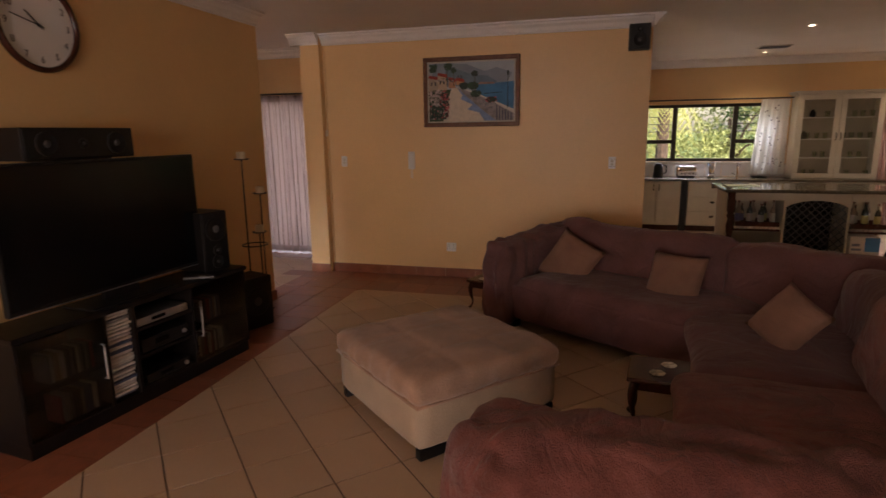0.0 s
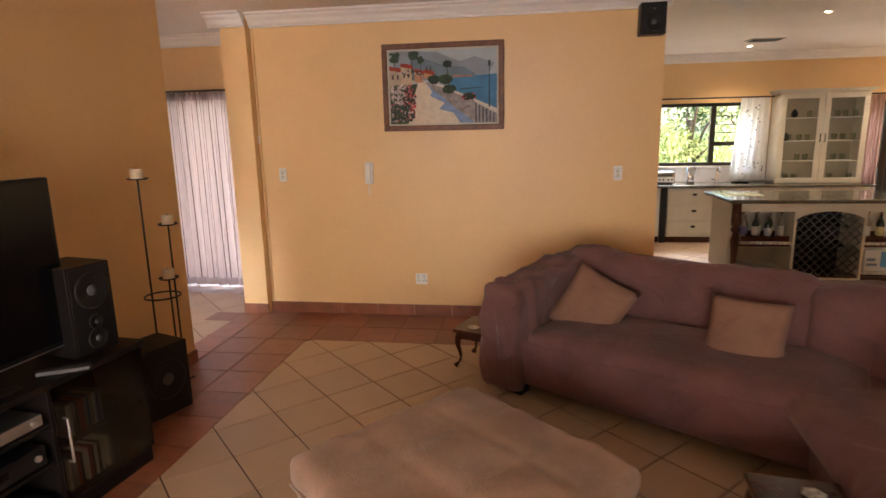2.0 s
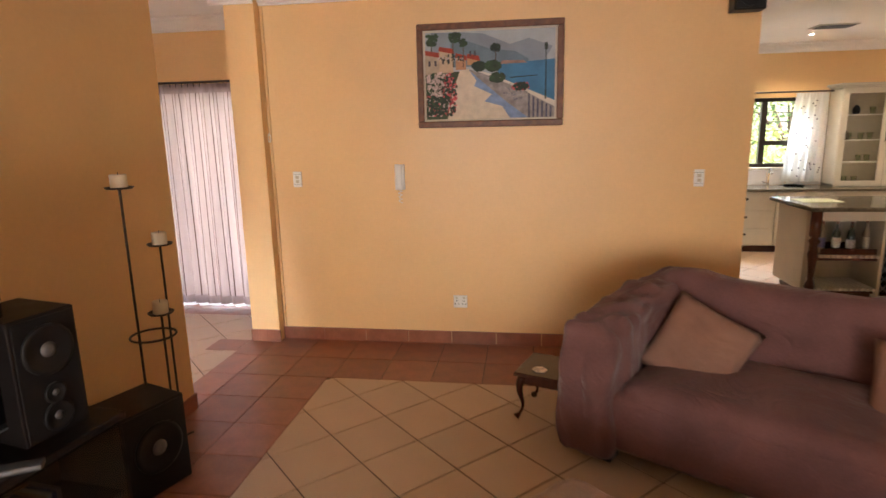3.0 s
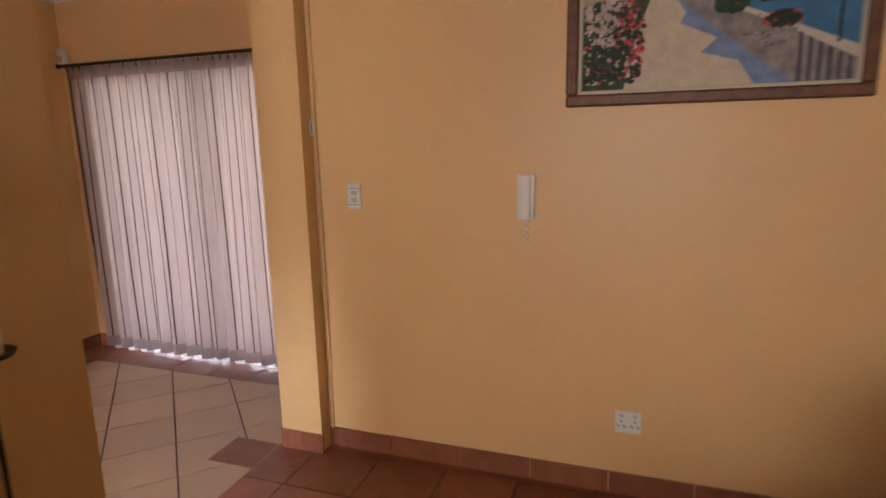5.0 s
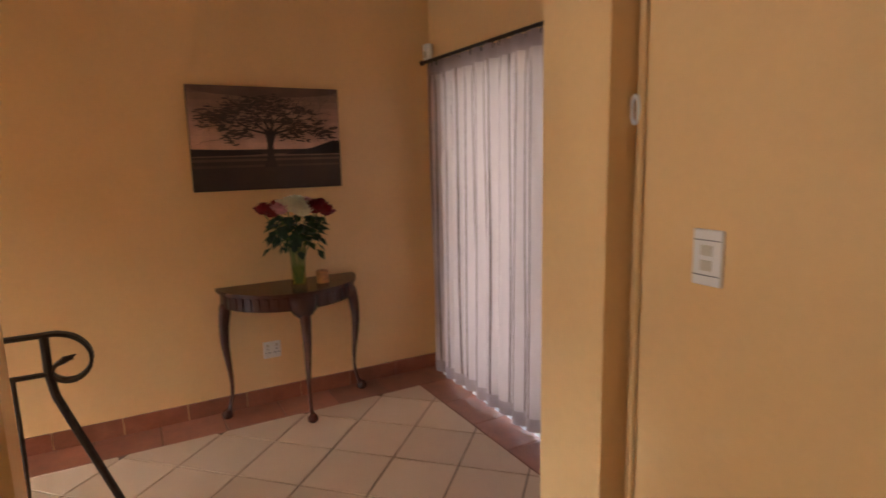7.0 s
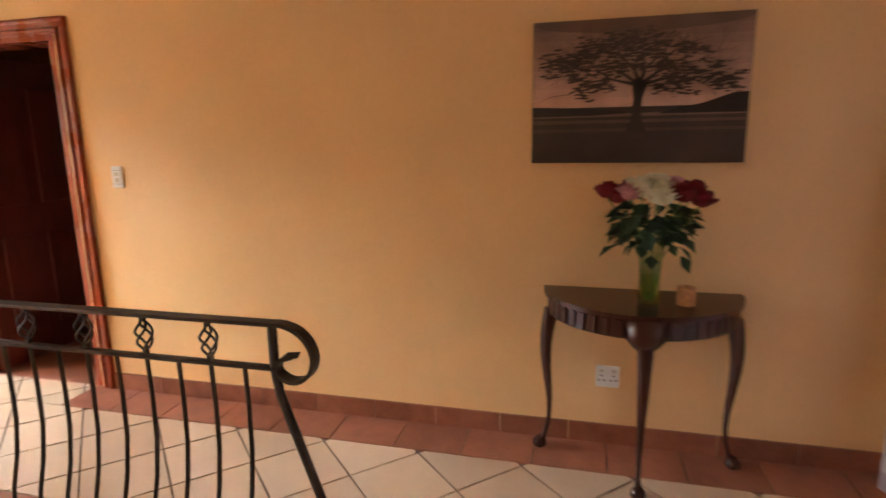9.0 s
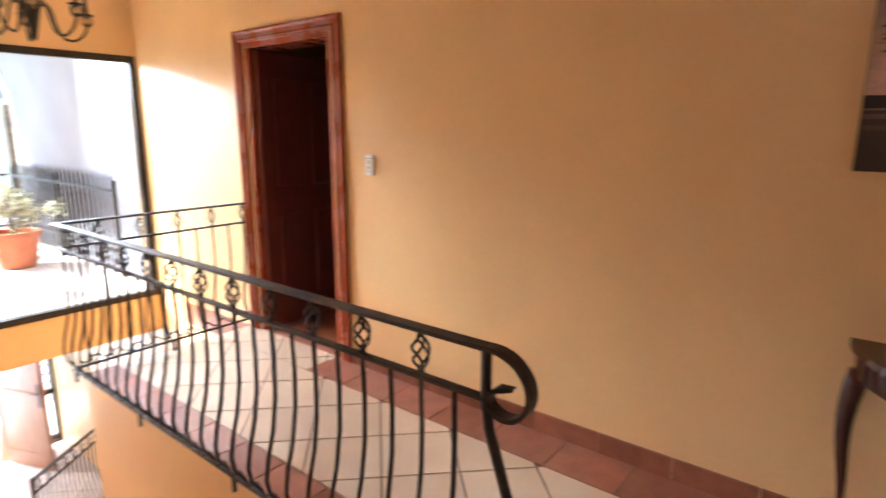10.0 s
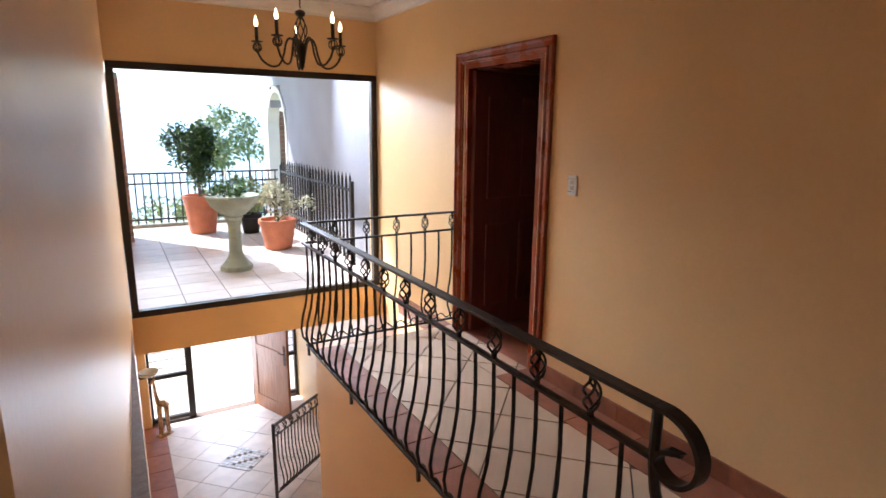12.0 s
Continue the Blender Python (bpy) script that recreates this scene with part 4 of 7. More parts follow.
    for u, v0, v1 in ((0.05, 0.78, 0.95), (0.22, 0.6, 0.93), (0.30, 0.6, 0.86), (0.55, 0.56, 0.80)):
        patch("painted_trunk", [(u - 0.004, v0), (u + 0.004, v0), (u + 0.004, v1), (u - 0.004, v1)], M_BARK)
    green, dark, pink = paint("leaf", (0.03, 0.06, 0.03), 0.5), paint("deep_leaf", (0.015, 0.03, 0.02), 0.4), paint("flower", (0.5, 0.12, 0.13), 0.5)
    white = paint("blossom", (0.6, 0.5, 0.48), 0.3)
    rnd = random.Random(7)

    def clump(cu, cv, ru, rv, n, mats, s=0.011):
        n = n * 3
        for i, m in enumerate(mats):
            layer[0] += 1
            bm = bmesh.new()
            for k in range(n):
                a, q = rnd.random() * 6.283, math.sqrt(rnd.random())
                u, v, e = cu + ru * q * math.cos(a), cv + rv * q * math.sin(a), s * (0.5 + rnd.random())
                if not (e < u < 1 - e and e * 1.4 < v < 1 - e * 1.4):
                    continue
                st = rnd.random() * 3
                bm.faces.new([bm.verts.new((a0 + (a1 - a0) * (u + e * math.cos(st + j * 1.2566) * (0.6 + 0.4 * rnd.random())), YP - 0.010 - 0.0003 * layer[0] - 0.000004 * k, b0 + (b1 - b0) * (v + 1.4 * e * math.sin(st + j * 1.2566)))) for j in range(5)])
            part("painted_foliage", bm, m, p)

    clump(0.055, 0.92, 0.05, 0.07, 30, [green])
    clump(0.235, 0.94, 0.05, 0.06, 30, [green])
    clump(0.30, 0.87, 0.03, 0.04, 14, [green])
    clump(0.55, 0.80, 0.035, 0.05, 20, [dark])
    clump(0.53, 0.60, 0.06, 0.055, 50, [dark, green])
    clump(0.42, 0.60, 0.05, 0.05, 30, [green, dark])
    clump(0.10, 0.40, 0.13, 0.14, 60, [dark, green, white])
    clump(0.20, 0.70, 0.10, 0.05, 10, [white, dark], 0.007)
    clump(0.70, 0.30, 0.10, 0.10, 14, [paint("stone_fleck", (0.5, 0.46, 0.42), 0.3), paint("stone_shade", (0.18, 0.18, 0.22), 0.3)], 0.006)
    clump(0.19, 0.28, 0.06, 0.25, 40, [pink, dark])
    clump(0.07, 0.16, 0.12, 0.12, 40, [pink, white, green, dark])
    clump(0.74, 0.36, 0.06, 0.04, 22, [pink, dark])
    clump(0.56, 0.47, 0.06, 0.05, 30, [dark, green])
    patch("painted_lamp_post", [(0.925, 0.21), (0.937, 0.21), (0.934, 0.82), (0.928, 0.82)], dark)
    patch("painted_lamp", [(0.918, 0.76), (0.945, 0.76), (0.942, 0.84), (0.921, 0.84)], dark)
    patch("painted_jetty", [(0.66, 0.455), (0.87, 0.475), (0.87, 0.483), (0.66, 0.468)], dark)
    for k in range(6):
        u = 0.80 + 0.033 * k
        patch("painted_baluster", [(u, 0.0), (u + 0.013, 0.0), (u + 0.013, 0.27 - 0.03 * k), (u, 0.28 - 0.03 * k)], paint("gap", (0.08, 0.08, 0.12)))


promenade()


def tree_canvas():
    y0, y1, z0, z1 = 6.20, 7.06, 1.33, 1.918
    c = base("canvas_print", (0, 0, 0), "unframed sepia canvas print of a spreading tree", "picture")
    sep = lambda n, v: paint("sepia_" + n, (v, v * 0.66, v * 0.52), 0.22, 7)
    part("canvas", boxes((XL + 0.002, XL + 0.032, y0, y1, z0, z1), bev=0.003), sep("edge", 0.05), c)
    layer = [0]

    def at(u, v, k=0):
        return (XL + 0.0325 + 0.0003 * layer[0] + 0.000003 * k, y0 + (y1 - y0) * u, z0 + (z1 - z0) * v)

    def patch(name, pts, m):
        layer[0] += 1
        bm = bmesh.new()
        bm.faces.new([bm.verts.new(at(u, v)) for u, v in pts])
        part(name, bm, m, c)

    e = 0.003
    n = 9
    for k in range(n):
        v0, v1 = 0.40 + 0.6 * k / n, 0.40 + 0.6 * (k + 1) / n
        patch("printed_sky", [(e, v0 - e), (1 - e, v0 - e), (1 - e, min(1 - e, v1)), (e, min(1 - e, v1))], sep("sky", 0.66 - 0.055 * k))
    for u, v, a, b in ((0.5, 0.98, 0.5, 0.08),):
        patch("printed_cloud", [(max(e, min(1 - e, u + a * math.cos(t))), max(0.5, min(1 - e, v + b * math.sin(t)))) for t in [k * 0.393 for k in range(16)]], sep("cloud", 0.15))
    patch("printed_field", [(e, e), (1 - e, e), (1 - e, 0.37), (e, 0.37)], sep("field", 0.055))
    for v, val in ((0.325, 0.22), (0.28, 0.14), (0.22, 0.10)):
        patch("printed_field_streak", [(e, v), (1 - e, v + 0.01), (1 - e, v + 0.03), (e, v + 0.026)], sep("streak", val))
    patch("printed_hill", [(e, 0.335), (0.3, 0.34), (0.45, 0.35), (0.45, 0.365), (0.3, 0.385), (0.12, 0.40), (e, 0.405)], sep("hill", 0.022))
    patch("printed_hill", [(0.6, 0.345), (1 - e, 0.345), (1 - e, 0.48), (0.93, 0.475), (0.80, 0.41), (0.7, 0.385)], sep("hill", 0.022))
    ink = sep("bark", 0.04)
    rnd = random.Random(3)
    layer[0] += 1
    bm = bmesh.new()
    bm.faces.new([bm.verts.new(at(u, v)) for u, v in ((0.455, 0.22), (0.55, 0.22), (0.525, 0.32), (0.525, 0.45), (0.55, 0.56), (0.50, 0.60), (0.475, 0.56), (0.485, 0.45), (0.48, 0.32))])
    tips = []

    def limb(u, v, ang, ln, wd, depth):
        u2, v2 = u + ln * math.cos(ang), v + ln * math.sin(ang) * 1.2
        if not (0.04 < u2 < 0.97 and 0.42 < v2 < 0.93):
            return
        nx, ny = -math.sin(ang) * wd, math.cos(ang) * wd
        bm.faces.new([bm.verts.new(at(a, b)) for a, b in ((u - nx, v - ny), (u + nx, v + ny), (u2 + nx * 0.6, v2 + ny * 0.6), (u2 - nx * 0.6, v2 - ny * 0.6))])
        if depth < 5:
            for s in (-1, 1):
                limb(u2, v2, ang + s * (0.3 + 0.35 * rnd.random()), ln * (0.72 + 0.2 * rnd.random()), wd * 0.6, depth + 1)

    for a, l in ((0.3, 0.13), (0.75, 0.10), (1.35, 0.09), (1.85, 0.09), (2.4, 0.11), (2.85, 0.14)):
        limb(0.51, 0.54, a, l, 0.012, 0)
    part("printed_trunk", bm, ink, c)
    for u, v, w in ((0.25, 0.74, 0.07), (0.36, 0.82, 0.06), (0.52, 0.86, 0.07), (0.64, 0.79, 0.07), (0.20, 0.64, 0.07), (0.76, 0.62, 0.07), (0.88, 0.55, 0.05), (0.60, 0.66, 0.05), (0.42, 0.70, 0.06), (0.31, 0.55, 0.06), (0.68, 0.55, 0.05), (0.46, 0.78, 0.06), (0.14, 0.70, 0.04)):
        tips += [(u + rnd.gauss(0, w), v + rnd.gauss(0, 0.028)) for _ in range(9)]
    for val in (0.09, 0.045, 0.06):
        layer[0] += 1
        bm = bmesh.new()
        k = 0
        for u, v in tips:
            for _ in range(3):
                k += 1
                du, dv = rnd.gauss(0, 0.04), rnd.gauss(0, 0.022)
                s = 0.0035 + 0.006 * rnd.random()
                if not (0.03 < u + du < 0.97 and 0.4 < v + dv < 0.96):
                    continue
                st = rnd.random() * 3
                bm.faces.new([bm.verts.new(at(u + du + 2.6 * s * math.cos(st + j * 1.2566), v + dv + s * math.sin(st + j * 1.2566), k)) for j in range(5)])
        part("printed_leaves", bm, sep("leaf", val), c)


tree_canvas()

# ---- hall ----


def curtain(name, x0, x1, z0, z1, y, pleats, depth, material, label, stripe=None, step=9, hem=None, lean=0.0, fine=12):
    c = base(name, (0, 0, 0), label, "curtain")
    n, rows = pleats * fine, 26
    verts, faces = [], []
    for j in range(rows + 1):
        f = j / rows
        for i in range(n + 1):
            s = i / n
            ph = s * pleats * 2 * math.pi
            wob = 0.5 * math.sin(ph * 0.31 + 1.3 * f) + 0.7 * noise.noise(Vector((s * 9, f * 1.5, pleats)))
            a = depth * (0.45 + 0.55 * f) * (0.8 + 0.5 * noise.noise(Vector((s * 14, 4, pleats))))
            pinch = 0.5 * depth * math.sin(ph * 2) * max(0.0, 1 - f * 12)
            verts.append((x0 + (x1 - x0) * s + 0.012 * math.sin(ph + 1) * f + lean * f * (1 - s), y + a * (math.sin(ph + wob) + wob * 0.4) + pinch, z1 - (z1 - z0) * f + 0.010 * noise.noise(Vector((s * 20, 2, 5))) * (f > 0.97)))
    k = n + 1
    for j in range(rows):
        for i in range(n):
            faces.append((j * k + i, j * k + i + 1, (j + 1) * k + i + 1, (j + 1) * k + i))
    me = bpy.data.meshes.new("cloth")
    me.from_pydata(verts, [], faces)
    me.materials.append(material)
    me.materials.append(stripe or material)
    me.materials.append(hem or material)
    rnd = random.Random(pleats)
    dark = {i + rnd.choice((-1, 0, 0, 1)) for i in range(2, n, step)} if stripe else set()
    for q, f in enumerate(me.polygons):
        i, j = q % n, q // n
        f.use_smooth = True
        if hem and (j == rows - 1 or j == 0):
            f.material_index = 2
        elif i in dark:
            f.material_index = 1
    ob = new("cloth", me)
    ob.parent = c
    return c


hc = curtain("sheer_curtain", -5.47, -3.1, 0.05, 2.085, YC - 0.09, 19, 0.034, M_CURTAIN, "pale mauve sheer curtain with thin dark stripes on a rail", M_STRIPE, 8, M_HEM, fine=22)
curtain("curtain_lining", -5.46, -3.1, 0.012, 2.05, YC - 0.045, 19, 0.022, M_LINING, "white lining hanging behind the striped curtain", fine=8)
part("curtain_rail", rod([(-5.53, YC - 0.09, 2.10), (-3.02, YC - 0.09, 2.10)], 0.011, 8), M_IRON, hc, "dark curtain rail")
part("finial", shift(lathe([(0.004, -0.02), (0.018, 0), (0.004, 0.02)], 10), pose(-5.54, YC - 0.09, 2.10, 0, 90)), M_IRON, hc)
part("rail_bracket", rod([(-5.45, YC - 0.09, 2.10), (-5.45, YC, 2.10)], 0.008, 6), M_IRON, hc)
for k in range(40):
    x = -5.46 + k * 0.057
    part("hook", rod([(x, YC - 0.09, 2.10), (x, YC - 0.09, 2.06)], 0.004, 5), M_IRON, hc)


def console_table():
    t = base("console_table", (XL + 0.015, 6.685, 0), "half-round mahogany console table with cabriole legs", "console table")
    R, D, H = 0.42, 0.40, 0.77
    arc = [(0.0, -R)] + [(D * math.sin(a), -R * math.cos(a)) for a in [math.pi * k / 24 for k in range(1, 24)]] + [(0.0, R)]
    part("tabletop", prism(arc, H - 0.02, H), M_MAHOG, t)
    arc2 = [(x * 0.93, y * 0.95) for x, y in arc]
    part("apron", prism(arc2, H - 0.105, H - 0.02), M_MAHOG, t)
    for k in range(2, 23):
        if 10 < k < 14:
            continue
        a = math.pi * k / 24
        part("flute", shift(boxes((-0.008, 0.008, -0.016, 0.016, H - 0.10, H - 0.028), bev=0.004), pose(D * 0.93 * math.sin(a), -R * 0.95 * math.cos(a), 0, 0, 0, math.degrees(a) - 90)), M_MAHOG, t)
    part("centre_block", shift(lathe([(0.02, H - 0.17), (0.055, H - 0.14), (0.085, H - 0.10), (0.085, H - 0.021)], 16), pose(D * 0.84, 0, 0)), M_MAHOG, t, smooth=True)
    for x, y, o in ((D * 0.88, 0, (1, 0)), (0.07, -R * 0.90, (0.25, -0.95)), (0.07, R * 0.90, (0.25, 0.95))):
        leg = part("leg", shift(cabriole(H - 0.09, o, 0.026), pose(x, y, 0)), M_MAHOG, t, smooth=True)
        part("claw_foot", shift(lathe([(0.02, 0), (0.032, 0.012), (0.03, 0.03), (0.016, 0.05)], 12), pose(x + o[0] * 0.045, y + o[1] * 0.045, 0)), M_MAHOG, leg, smooth=True)
    return H


TOP = console_table()


def bouquet():
    at = (XL + 0.24, 6.70, TOP)
    v = base("glass_vase", at, "clear glass vase half full of water and stems", "vase")
    part("glass", lathe([(0.040, 0), (0.044, 0.01), (0.040, 0.10), (0.046, 0.22), (0.056, 0.27), (0.053, 0.27), (0.043, 0.22), (0.036, 0.1), (0.036, 0.012)], 24, False), M_VASE, v, smooth=True)
    part("water", lathe([(0.035, 0.014), (0.035, 0.12)], 20), glass("green_water", (0.80, 0.85, 0.48)), v, smooth=True)
    b = base("flower_bouquet", at, "bouquet of red, white and pink roses with leaves", "flowers")
    rnd = random.Random(11)
    dark = mat("dark_rose_leaves", (0.018, 0.055, 0.022), 0.5, var=0.4, scale=20, tint=(0.04, 0.10, 0.035))
    stalk = mat("rose_stems", (0.12, 0.20, 0.05), 0.5, var=0.2)
    red, white, pink = mat("red_petals", (0.20, 0.006, 0.012), 0.6, var=0.3, scale=40), mat("white_petals", (0.75, 0.72, 0.52), 0.6, var=0.08, scale=40), mat("pink_petals", (0.6, 0.28, 0.30), 0.6, var=0.3, scale=40)
    heads = [(0.02, -0.20, 0.405, red), (0.03, -0.15, 0.39, red), (0.06, -0.11, 0.405, pink), (0.05, -0.06, 0.42, white), (0.10, 0.01, 0.40, white), (0.02, 0.01, 0.43, white), (0.07, 0.10, 0.40, red), (0.02, 0.15, 0.41, red), (0.07, 0.18, 0.385, red), (-0.06, -0.1, 0.41, red), (-0.06, 0.09, 0.42, pink)]
    for x, y, z, m in heads:
        y, z = y * 0.88, z + 0.06
        f = part("stem", rod([(x * 0.1, y * 0.1, 0.02), (x * 0.3, y * 0.25, 0.2), (x * 0.8, y * 0.85, z - 0.07), (x, y, z - 0.03)], 0.003, 5), stalk, b)
        bm = bmesh.new()
        r0 = 0.066 if m is white else 0.054
        for ring, (cnt, rad, tilt) in enumerate(((3, 0.35, 0.15), (4, 0.6, 0.35), (5, 0.85, 0.65), (6, 1.0, 1.0))):
            for k in range(cnt):
                a = 2 * math.pi * (k + ring * 0.37) / cnt
                g = []
                for vv in range(4):
                    for uu in range(4):
                        s, q = (uu / 3 - 0.5) * 2, vv / 3
                        ww = r0 * 0.62 * math.sin(math.pi * (0.18 + 0.68 * q))
                        rr = r0 * rad * (0.35 + 0.65 * q) + 0.006 * tilt * q * q
                        zz = r0 * (1.25 - 0.45 * tilt) * q - r0 * 0.5 - 0.004 * s * s
                        p = Vector((rr - abs(s) ** 2 * ww * 0.25, s * ww, zz))
                        g.append(bm.verts.new(Matrix.Rotation(a, 3, "Z") @ p))
                for vv in range(3):
                    for uu in range(3):
                        bm.faces.new((g[vv * 4 + uu], g[vv * 4 + uu + 1], g[vv * 4 + uu + 5], g[vv * 4 + uu + 4]))
        part("rose_head", shift(bm, pose(x, y, z, rnd.uniform(-15, 15), x * 180 + y * 60, rnd.random() * 90)), m, f, smooth=True)
    for k in range(170):
        a, q = rnd.random() * 6.283, rnd.random() ** 0.5
        x, y, z = 0.10 * q * math.cos(a), 0.145 * q * math.sin(a), 0.27 + 0.15 * rnd.random() - 0.06 * q * (k % 3 == 0)
        bm = bmesh.new()
        s = 0.04 + 0.03 * rnd.random()
        pts = [bm.verts.new(p) for p in ((0, 0, 0), (s * 0.55, s * 0.4, s * 0.1), (s * 1.2, 0.0, -s * 0.1), (s * 0.55, -s * 0.4, s * 0.1), (s * 0.6, 0, -s * 0.05))]
        for i, j in ((0, 1), (1, 2), (2, 3), (3, 0)):
            bm.faces.new((pts[i], pts[j], pts[4]))
        part("leaf", shift(bm, pose(x, y, z, rnd.uniform(-40, 40), rnd.uniform(-10, 70), math.degrees(a))), dark, b)


bouquet()
candle("tealight_candle", (XL + 0.22, 6.845, TOP), 0.036, 0.075, "squat orange-ivory candle on the console table", mat("orange_wax", (0.62, 0.30, 0.12), 0.5, var=0.25, scale=30))

# ---- landing balustrade ----
BELLY = ((0.80, 0.0), (0.66, -0.004), (0.52, 0.0), (0.40, 0.018), (0.30, 0.045), (0.22, 0.058), (0.16, 0.048), (0.11, 0.012), (0.075, 0.0))


def basket_mesh():
    bm = bmesh.new()
    for k in range(4):
        pts = []
        for i in range(11):
            f = i / 10
            r = 0.026 * math.sin(math.pi * f) ** 0.8
            a = k * math.pi / 2 + f * math.pi * 1.1
            pts.append((r * math.cos(a), r * math.sin(a), -0.052 + 0.104 * f))
        tube(bm, pts, 0.0042, 5)
    box(bm, -0.007, 0.007, -0.007, 0.007, 0.047, 0.062)
    box(bm, -0.007, 0.007, -0.007, 0.007, -0.062, -0.047)
    return mesh_of("basket", bm, M_IRON)


BASKET = basket_mesh()


def baluster_mesh():
    return mesh_of("bar", rod([(o, 0, z) for z, o in BELLY], 0.0075, 6), M_IRON)


BAR = baluster_mesh()


def balustrade(name, p, q, label, scroll=False, feet=(), spacing=0.1145, slope=0.0):
    """Iron railing from p to q; bars belly towards local +x (left of travel is -x)."""
    p, q = Vector(p), Vector(q)
    d = q - p
    ln = d.length
    rz = math.degrees(math.atan2(d.y, d.x)) - 90
    b = base(name, p, label, "railing", rz=rz)
    up = lambda y: slope * y
    part("handrail", boxes((-0.022, 0.022, 0, ln, 0.932, 0.944), bev=0.003) if not slope else rod([(0, 0, 0.938), (0, ln, 0.938 + up(ln))], 0.016, 6), M_IRON, b)
    part("lower_rail", boxes((-0.013, 0.013, 0, ln, 0.795, 0.807), bev=0.002) if not slope else rod([(0, 0, 0.80), (0, ln, 0.80 + up(ln))], 0.01, 6), M_IRON, b)
    part("bottom_rail", boxes((-0.011, 0.011, 0, ln, 0.066, 0.078), bev=0.002) if not slope else rod([(0, 0, 0.07), (0, ln, 0.07 + up(ln))], 0.01, 6), M_IRON, b)
    n = int(ln / spacing)
    for i in range(n + 1):
        y = ln - 0.10 - i * spacing
        if y < 0.01:
            break
        o = new("bar", BAR)
        o.parent = b
        o.location = (0, y, up(y))
        if i % 2 == 1:
            g = new("basket", BASKET)
            g.parent = b
            g.location = (0, y, 0.87 + up(y))
        if not slope:
            s = part("scroll", rod([(0.010, y + spacing * (k / 10 - 0.5), 0.105 + 0.020 * math.sin(2 * math.pi * k / 10)) for k in range(11)], 0.005, 5), M_IRON, b)
    for y in feet:
        part("foot", boxes((-0.008, 0.008, y - 0.008, y + 0.008, 0, 0.07)), M_IRON, b)
    return b, ln


lb, ln = balustrade("landing_railing", (-4.395, 2.66, 0), (-4.395, 5.58, 0), "black wrought iron railing with twisted baskets and scrolled end", feet=(0.03, 0.85, 1.69, 2.5))
part("end_post", rod([(0, ln, 0.935), (0, ln, 0.80), (0, ln + 0.012, 0.72), (0, ln + 0.06, 0.58), (0, ln + 0.15, 0.32), (0, ln + 0.24, 0.05), (0, ln + 0.25, 0.0)], 0.014, 8), M_IRON, lb)
sc = [(ln, 0.938), (ln + 0.04, 0.937), (ln + 0.085, 0.920), (ln + 0.118, 0.885), (ln + 0.130, 0.842), (ln + 0.118, 0.800), (ln + 0.085, 0.772), (ln + 0.045, 0.770), (ln + 0.012, 0.793), (ln + 0.02, 0.825), (ln + 0.05, 0.842), (ln + 0.075, 0.846)]
bm = bmesh.new()
sm = rounded([(0, y, z) for y, z in sc])
ws = [0.020 if i < len(sm) * 0.72 else 0.020 - 0.014 * (i / len(sm) - 0.72) / 0.28 for i in range(len(sm))]
v0 = None
for i, p in enumerate(sm):
    dd = (sm[min(i + 1, len(sm) - 1)] - sm[max(i - 1, 0)]).normalized()
    nrm = Vector((0, -dd.z, dd.y)) * 0.006
    row = [bm.verts.new(p + Vector((sx * ws[i], 0, 0)) + nrm * sn) for sx, sn in ((-1, -1), (1, -1), (1, 1), (-1, 1))]
    if v0:
        for k in range(4):
            bm.faces.new((v0[k], v0[(k + 1) % 4], row[(k + 1) % 4], row[k]))
    v0 = row
part("scroll_end", bm, M_IRON, lb, "scrolled handrail end", smooth=False)
part("leaf_tip", rod([(0, ln + 0.02, 0.825), (0, ln + 0.05, 0.842), (0, ln + 0.085, 0.856)], [0.006, 0.013, 0.002], 8), M_IRON, lb)
balustrade("landing_end_railing", (XL + 0.02, 2.66, 0), (-4.40, 2.66, 0), "black wrought iron railing closing the landing's end", feet=(0.6,), spacing=0.119)


